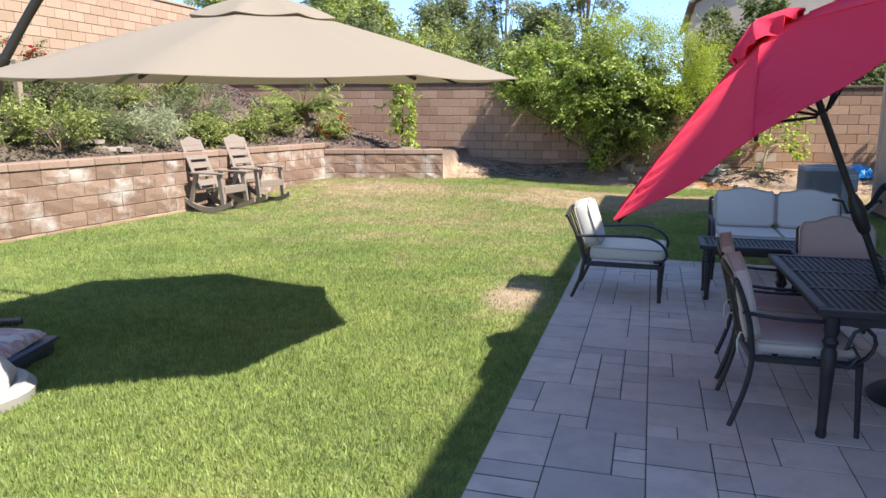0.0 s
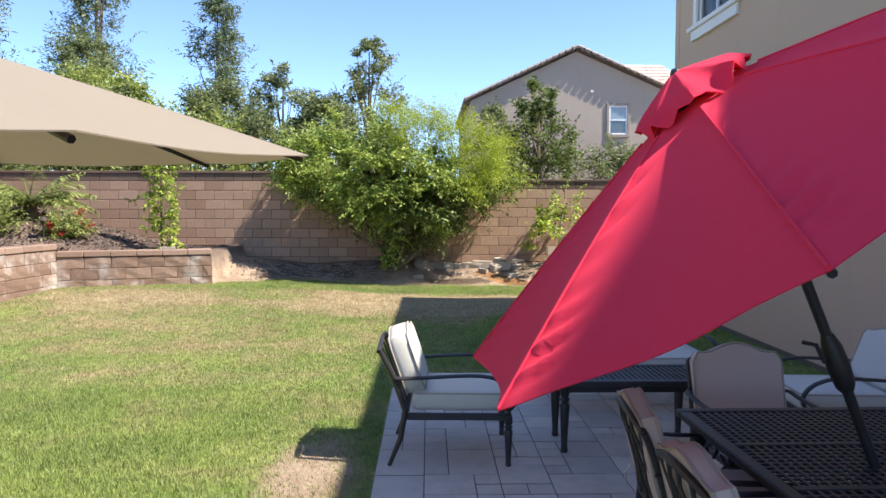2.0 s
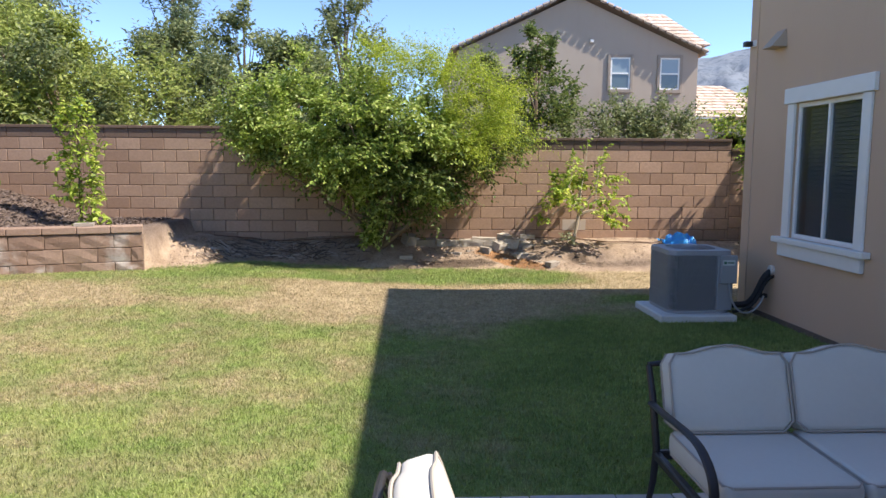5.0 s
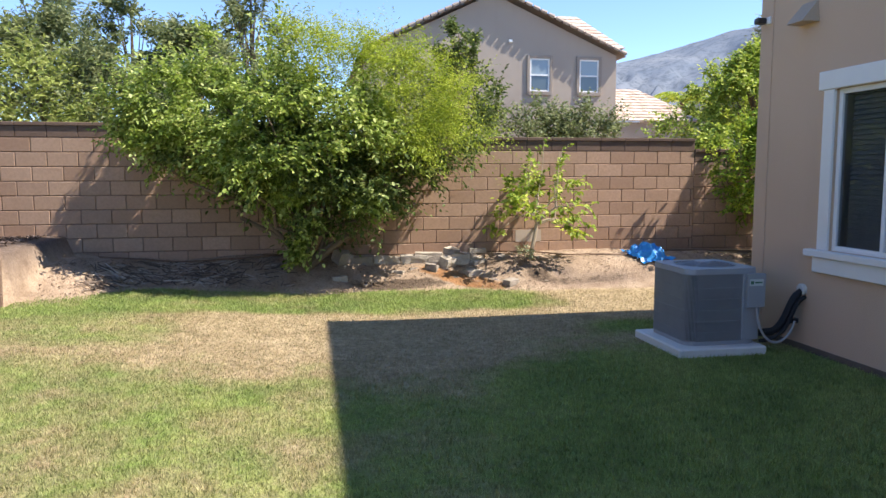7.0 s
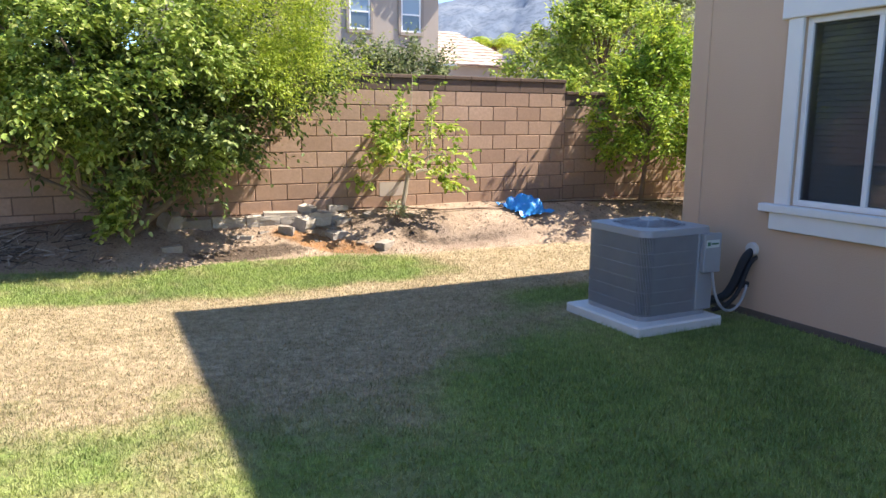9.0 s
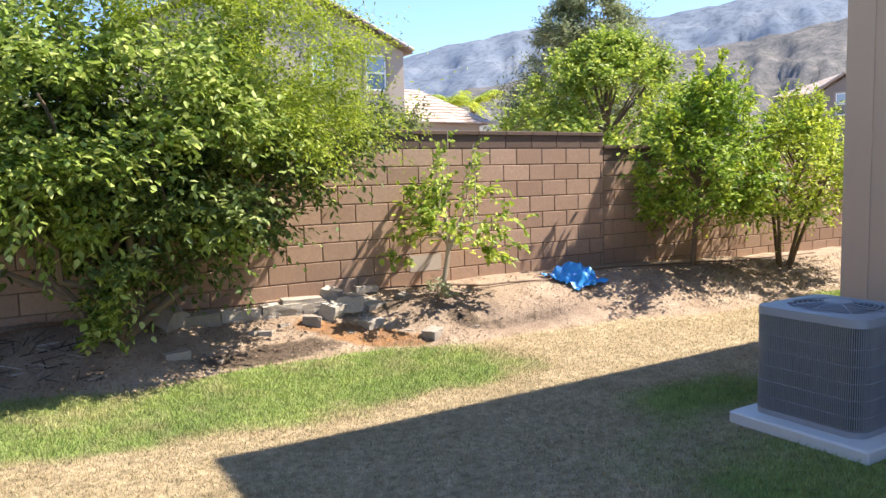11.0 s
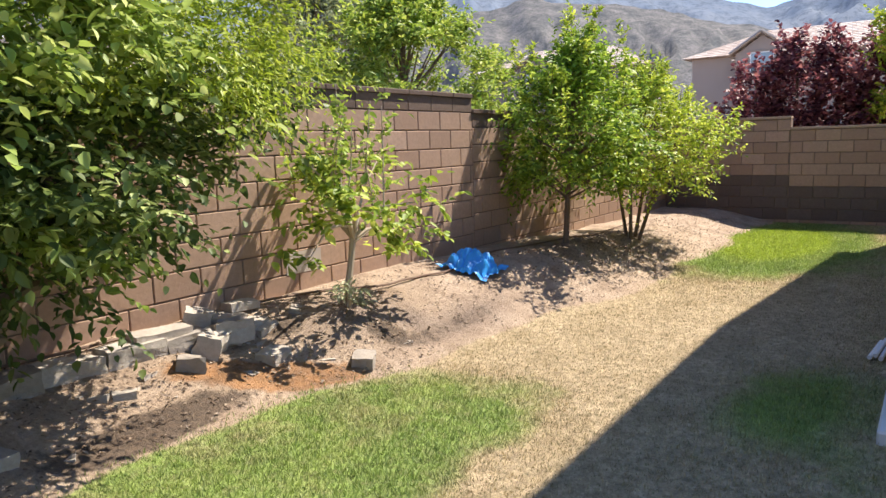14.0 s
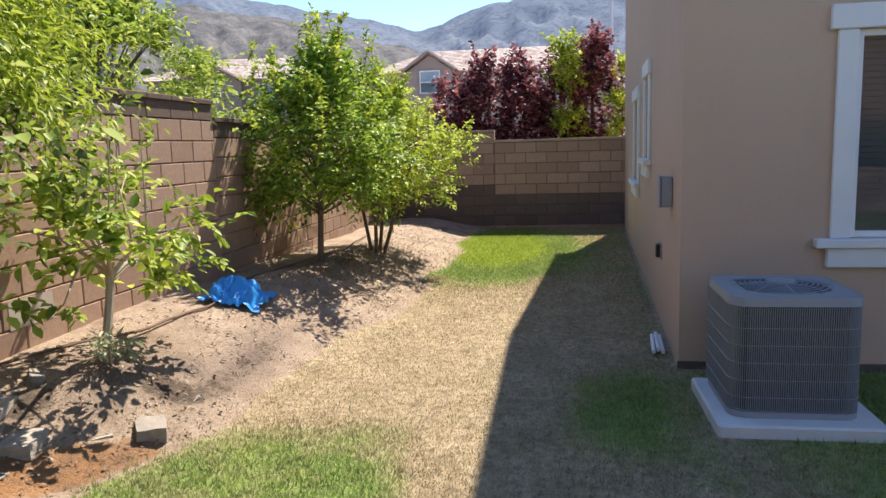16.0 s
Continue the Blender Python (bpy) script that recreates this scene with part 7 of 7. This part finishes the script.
# ---- planting on the slope ----
sr = np.random.default_rng(21)
SLOPE = [(-8.5, 9.2, 0.55, 0.6, L_MOSS, "green"), (-7.95, 9.6, 0.62, 0.62, L_MOSS, "olive green"), (-9.3, 11.6, 0.55, 0.55, L_OLIVE, "olive brown"), (-9.7, 13.2, 0.55, 0.5, L_MOSS, "green"),
         (-7.85, 11.5, 0.52, 0.5, L_SAGE, "silvery"), (-8.8, 14.2, 0.85, 0.75, L_OLIVE, "grey-green"), (-7.6, 12.7, 0.5, 0.42, L_MOSS, "green"), (-7.5, 14.0, 0.4, 0.4, L_MOSS, "green"),
         (-7.7, 15.4, 0.6, 0.5, L_MOSS, "olive green"), (-6.6, 15.9, 0.42, 0.38, L_MOSS, "low green"), (-9.7, 11.0, 0.75, 0.7, L_DARK, "dark green"), (-8.2, 10.7, 0.5, 0.42, L_OLIVE, "olive"),
         (-10.9, 11.6, 0.9, 1.0, L_DARK, "tall dark"), (-10.4, 9.4, 1.0, 1.1, L_DARK, "tall dark"), (-8.9, 7.8, 0.6, 0.6, L_MOSS, "green"), (-8.1, 8.1, 0.5, 0.45, L_OLIVE, "olive"), (-10.2, 15.6, 0.5, 0.5, L_MOSS, "green"), (-7.9, 13.3, 0.3, 0.25, L_MOSS, "small yellowish")]
for x, y, r, h, leaf, word in SLOPE:
    cs = ellipsoid_points(sr, 30, (0, 0, h * 0.55), (r * 0.85, r * 0.85, h * 0.5), 0.5)
    cs[:, 2] = np.maximum(cs[:, 2], 0.06)
    lim = [([(0, 0, -0.1), (0, 0, h * 0.5)], [0.025, 0.01])] + [([(0, 0, 0), tuple(c * 0.6), tuple(c)], [0.012, 0.008, 0.004]) for c in cs[::6]]
    cl = [(leaf, cs, 0.17, 110 if leaf in (L_OLIVE, L_SAGE) else 85, 0.085 if leaf in (L_OLIVE, L_SAGE) else 0.06, 0.008 if leaf in (L_OLIVE, L_SAGE) else 0.016, dict(up=1.1))]
    if word in ("tall dark", "low green"):
        cl.append((L_RED, cs[::3] * 1.05, 0.10, 14, 0.06, 0.03, {}))
    plant("slope_shrub", word + " rounded shrub in the bark mulch slope", "shrub", (x, y, float(gz(x, y)) - 0.03), sr, lim, cl, leaf, "slope planting")
PATHL = plain("bronze path light", (0.08, 0.06, 0.05), 0.5, 0.5)
for x, y in ((-6.75, 15.45), (-8.35, 8.9)):
    pl = thing("path_light", "small bronze mushroom path light on the slope", "lamp", pose(x, y, float(gz(x, y))))
    bm = bmesh.new()
    tube(bm, ((0, 0, -0.1), (0, 0, 0.36)), 0.012, 6)
    part("stake", bm, PATHL, pl)
    bm = bmesh.new()
    lathe(bm, ((0.09, 0.34), (0.092, 0.35), (0.05, 0.40), (0.015, 0.42)), (0, 0, 0), 14)
    part("shade", bm, PATHL, pl, smooth=True)

WOODP = plain("weathered wooden post", (0.30, 0.24, 0.18), 0.9, vary=0.2, scale=12, bump=0.5)
wp = thing("wooden_post", "weathered square wooden post on the slope", "post", pose(-8.75, 9.75, float(gz(-8.75, 9.75)) - 0.1))
bm = bmesh.new()
box(bm, (-0.045, -0.045, 0), (0.045, 0.045, 1.15), 0.006)
part("shaft", bm, WOODP, wp)

# ---- leaf litter and bark chips ----
def litter(name, label, category, count, place, size, material, seed):
    """Small curled flakes strewn over the ground."""
    rng = np.random.default_rng(seed)
    x, y = place(rng, count)
    n = len(x)
    z = gz(x, y) + 0.012
    a = rng.uniform(0, 2 * math.pi, n)
    L = size * rng.uniform(0.5, 1.5, n)
    d = np.stack((np.cos(a), np.sin(a), rng.normal(0, 0.35, n)), 1) * L[:, None]
    s = np.stack((-np.sin(a), np.cos(a), rng.normal(0, 0.35, n)), 1) * (L * rng.uniform(0.25, 0.5, n))[:, None]
    p = np.stack((x, y, z), 1)
    v = np.stack((p - d, p + s + (0, 0, 0.006), p + d, p - s + (0, 0, 0.006)), 1).reshape(-1, 3)
    f = np.arange(n)[:, None] * 4
    me = arrays(name, v, np.concatenate((f + np.array((0, 1, 2)), f + np.array((0, 2, 3)))), material)
    return tagged(new(name, me), label, category, kind="stuff")


def bed_place(rng, n):
    x = np.concatenate((rng.uniform(-3.9, 2.7, n // 2), rng.normal(7.1, 1.3, n // 4), rng.uniform(2.7, 12, n - n // 2 - n // 4)))
    y = bed_y(x) + 0.05 + rng.random(len(x)) ** 0.8 * 1.3
    ok = (y < 18.44) & (x < 12.7)
    return x[ok], y[ok]


def slope_place(rng, n):
    x = rng.uniform(-11.4, -4.3, n)
    y = rng.uniform(3, 18.4, n)
    ok = gz(x, y) > 0.7
    return x[ok], y[ok]


CHIP = leaf_mat("dry leaf and bark chip", (0.10, 0.068, 0.045), (0.21, 0.145, 0.10), (0.44, 0.34, 0.25), 0.05)
MULCH = leaf_mat("dark bark mulch", (0.035, 0.025, 0.024), (0.11, 0.08, 0.07), (0.25, 0.20, 0.18), 0.02)
litter("leaf_litter", "dry leaves and bark bits strewn over the bed", "leaf litter", 7000, bed_place, 0.016, CHIP, 3)
litter("bark_mulch", "dark bark mulch covering the slope", "mulch", 60000, slope_place, 0.028, MULCH, 4)


def twigs(name, label, count, place, length, material, seed):
    """Dry twigs and strips of bark lying criss-cross, mostly along the bed."""
    rng = np.random.default_rng(seed)
    x, y = place(rng, count)
    n = len(x)
    a = rng.normal(0.1, 0.9, n)
    L = length * rng.uniform(0.3, 1.3, n)
    d = np.stack((np.cos(a), np.sin(a), np.zeros(n)), 1) * L[:, None]
    w = np.stack((-np.sin(a), np.cos(a), np.zeros(n)), 1) * rng.uniform(0.004, 0.013, n)[:, None]
    lo, hi = np.stack((x, y), 1) - d[:, :2], np.stack((x, y), 1) + d[:, :2]
    p = np.concatenate((lo, gz(lo[:, 0], lo[:, 1])[:, None] + 0.02), 1)
    q = np.concatenate((hi, gz(hi[:, 0], hi[:, 1])[:, None] + rng.uniform(0.01, 0.03, n)[:, None]), 1)
    up = np.array((0, 0, 0.012))
    v = np.stack((p - w, p + w, p + up, q - w * 0.5, q + w * 0.5, q + up * 0.6), 1).reshape(-1, 3)
    f = np.arange(n)[:, None] * 6
    tri = np.concatenate([f + np.array(t) for t in ((0, 3, 2), (3, 5, 2), (1, 2, 4), (4, 2, 5))])
    return tagged(new(name, arrays(name, v, tri, material)), label, "twigs", kind="stuff")


def left_bed(rng, n):
    x = np.concatenate((rng.uniform(-3.5, -1.6, n - n // 8), rng.uniform(-1.6, -0.9, n // 8)))
    y = bed_y(x) + 0.15 + rng.random(n) * 0.75
    return x, y


TWIG = leaf_mat("dry grey twig", (0.045, 0.032, 0.026), (0.15, 0.11, 0.085), (0.52, 0.44, 0.36), 0.0)
twigs("twig_litter", "dry grey twigs and bark strips lying on the bed", 380, left_bed, 0.11, TWIG, 8)


# ---- paving stones ----
def paver_mat():
    k = Mat("grey mauve paving stone", 0.88)
    w = k.world()
    c = k.ramp(k.rand(), (0.0, (0.49, 0.425, 0.385)), (0.4, (0.57, 0.49, 0.435)), (0.75, (0.63, 0.52, 0.45)), (1.0, (0.68, 0.59, 0.525)))
    c = k.mix(k.ramp(k.noise(5, 5, 0.65, co=w), (0.45, 0.0), (0.8, 0.45)), c, (0.235, 0.205, 0.195))
    c = k.mix(k.ramp(k.noise(90, 3, 0.6, co=w), (0.5, 0.0), (0.7, 0.35)), c, (0.44, 0.41, 0.39))
    k.colour(c)
    k.bump(k.noise(80, 5, 0.7, co=w), 0.35, 0.006)
    return k.m


PAVE = paver_mat()
PX0, PX1, PY0, PY1 = -0.41, HX - 0.02, -2.4, 9.10
bm = bmesh.new()
box(bm, (PX0 + 0.01, PY0, -0.12), (PX1, PY1 - 0.01, 0.0015))
patio = tagged(part("pavement", bm, plain("joint sand", (0.09, 0.078, 0.068), 1.0)), "patio of mixed grey-mauve rectangular paving stones", "patio", kind="structure")
pv = random.Random(17)
MODX = 0.1475
shapes = [(3, 2), (2, 2), (2, 3), (2, 2), (2, 1), (1, 2), (2, 1), (1, 1), (2, 2), (1, 1)]
paver_mesh = {}
rest, rest_f = [], []
for cx0, cols in ((PX0, 5), (PX0 + 5 * MODX, 22)):
    rows_n = int((PY1 - PY0) / 0.15)
    used = [[False] * cols for _ in range(rows_n)]
    for j in range(rows_n - 1, -1, -1):
        for i in range(cols):
            if used[j][i]:
                continue
            pick = pv.sample(shapes, len(shapes)) + [(1, 1)]
            for a, b in pick:
                if i + a <= cols and j - b + 1 >= 0 and all(not used[j - q][i + p] for p in range(a) for q in range(b)):
                    break
            for p in range(a):
                for q in range(b):
                    used[j - q][i + p] = True
            x0, y1 = cx0 + i * MODX, PY1 - (rows_n - 1 - j) * 0.15
            c = (x0 + a * MODX / 2, y1 - b * 0.15 / 2)
            if c[0] > PX1 - 0.1:
                continue
            if (a, b) not in paver_mesh:
                t = bmesh.new()
                box(t, (-a * MODX / 2 + 0.0028, -b * 0.075 + 0.0065, -0.03), (a * MODX / 2 - 0.0028, b * 0.075 - 0.0065, 0.007), 0.003)
                paver_mesh[a, b] = mesh_of("paving_stone", t, PAVE)
            ob = None
            if 2.6 < c[1] and c[0] < 2.35:
                ob = new("paving_stone", paver_mesh[a, b])
                ob.parent = patio
                ob.matrix_basis = pose(c[0], c[1], pv.uniform(-0.002, 0.002), pv.uniform(-0.25, 0.25), pv.uniform(-0.25, 0.25), 0)
            else:
                me = paver_mesh[a, b]
                k = len(rest)
                dz = pv.uniform(-0.002, 0.002)
                rest += [(v.co.x + c[0], v.co.y + c[1], v.co.z + dz) for v in me.vertices]
                rest_f += [tuple(k + q for q in f.vertices) for f in me.polygons]
me = bpy.data.meshes.new("paving_stones")
me.from_pydata(rest, [], rest_f)
k = Mat("grey mauve paving stones", 0.88)
k.colour(k.ramp(k.rand(True), (0.0, (0.42, 0.37, 0.34)), (1.0, (0.6, 0.53, 0.48))))
k.bump(k.noise(80, 5, 0.7, co=k.world()), 0.35, 0.006)
me.materials.append(k.m)
ob = tagged(new("paving_stones", me), kind="stuff")
ob.parent = patio


# ---- grass ----
def blades(count, x0, x1, y0, y1, seed, length, width):
    rng = np.random.default_rng(seed)
    x, y = rng.uniform(x0, x1, count), rng.uniform(y0, y1, count)
    d = dryness(x, y)
    ok = ~((x > PX0 - 0.01) & (x < HX) & (y < PY1 + 0.01)) & (y < bed_y(x) + rng.normal(0, 0.07, count)) & (x > wall_x(np.minimum(y, 15.2)) + 0.02)
    ok &= ~((x > HX - 0.03) & (y < HY + 0.04 + SIDE * (x - HX))) & ~((x > 2.44) & (x < 3.33) & (y > 13.18) & (y < 14.12))
    seg = 15.2 + (x - RW1.x) * (RW2.y - RW1.y) / (RW2.x - RW1.x)
    ok &= ~((x < RW2.x + 0.02) & (y > seg - 0.02))
    ok &= rng.random(count) < 1.0 - 0.9 * np.exp(-(((x + 0.80) / 0.36) ** 2 + ((y - 7.1) / 0.7) ** 2))
    ok &= rng.random(count) > 0.5 * np.clip((d - 0.6) / 0.5, 0, 1)
    x, y, d = x[ok], y[ok], d[ok]
    n = len(x)
    z = gz(x, y)
    a = rng.uniform(0, 2 * math.pi, n)
    lean = rng.uniform(0.1, 0.9, n)
    L = length * rng.uniform(0.5, 1.25, n) * (1 - 0.55 * np.clip(d, 0, 1))
    b = rng.uniform(0, 2 * math.pi, n)
    base = np.stack((x, y, z - 0.004), 1)
    side = np.stack((np.cos(b), np.sin(b), np.zeros(n)), 1) * (width / 2)
    tip = base + np.stack((np.cos(a) * L * lean, np.sin(a) * L * lean, L * np.sqrt(1 - 0.8 * lean ** 2) ), 1)
    v = np.stack((base - side, base + side, tip), 1).reshape(-1, 3)
    me = arrays("grass", v, np.arange(3 * n).reshape(-1, 3), BLADE)
    me.attributes.new("dry", "FLOAT", "POINT").data.foreach_set("value", np.repeat(d, 3).astype(np.float32))
    return me


for nm, args in (("lawn_grass", (90000, -7.9, 0.0, -1.0, 1.6, 5, 0.046, 0.0085)), ("lawn_grass", (350000, -5.0, 0.0, 1.6, 9.1, 1, 0.046, 0.0075)), ("lawn_grass", (580000, -7.2, 4.0, 9.1, 17.4, 2, 0.045, 0.008)), ("side_lawn_grass", (150000, 4.0, 12.7, 13.6, 17.2, 3, 0.042, 0.009)), ("lawn_grass", (180000, -7.9, -5.0, 1.6, 9.1, 4, 0.046, 0.0075))):
    tagged(new(nm, blades(*args)), "short mown lawn grass, green with dry straw patches", "grass", kind="stuff")
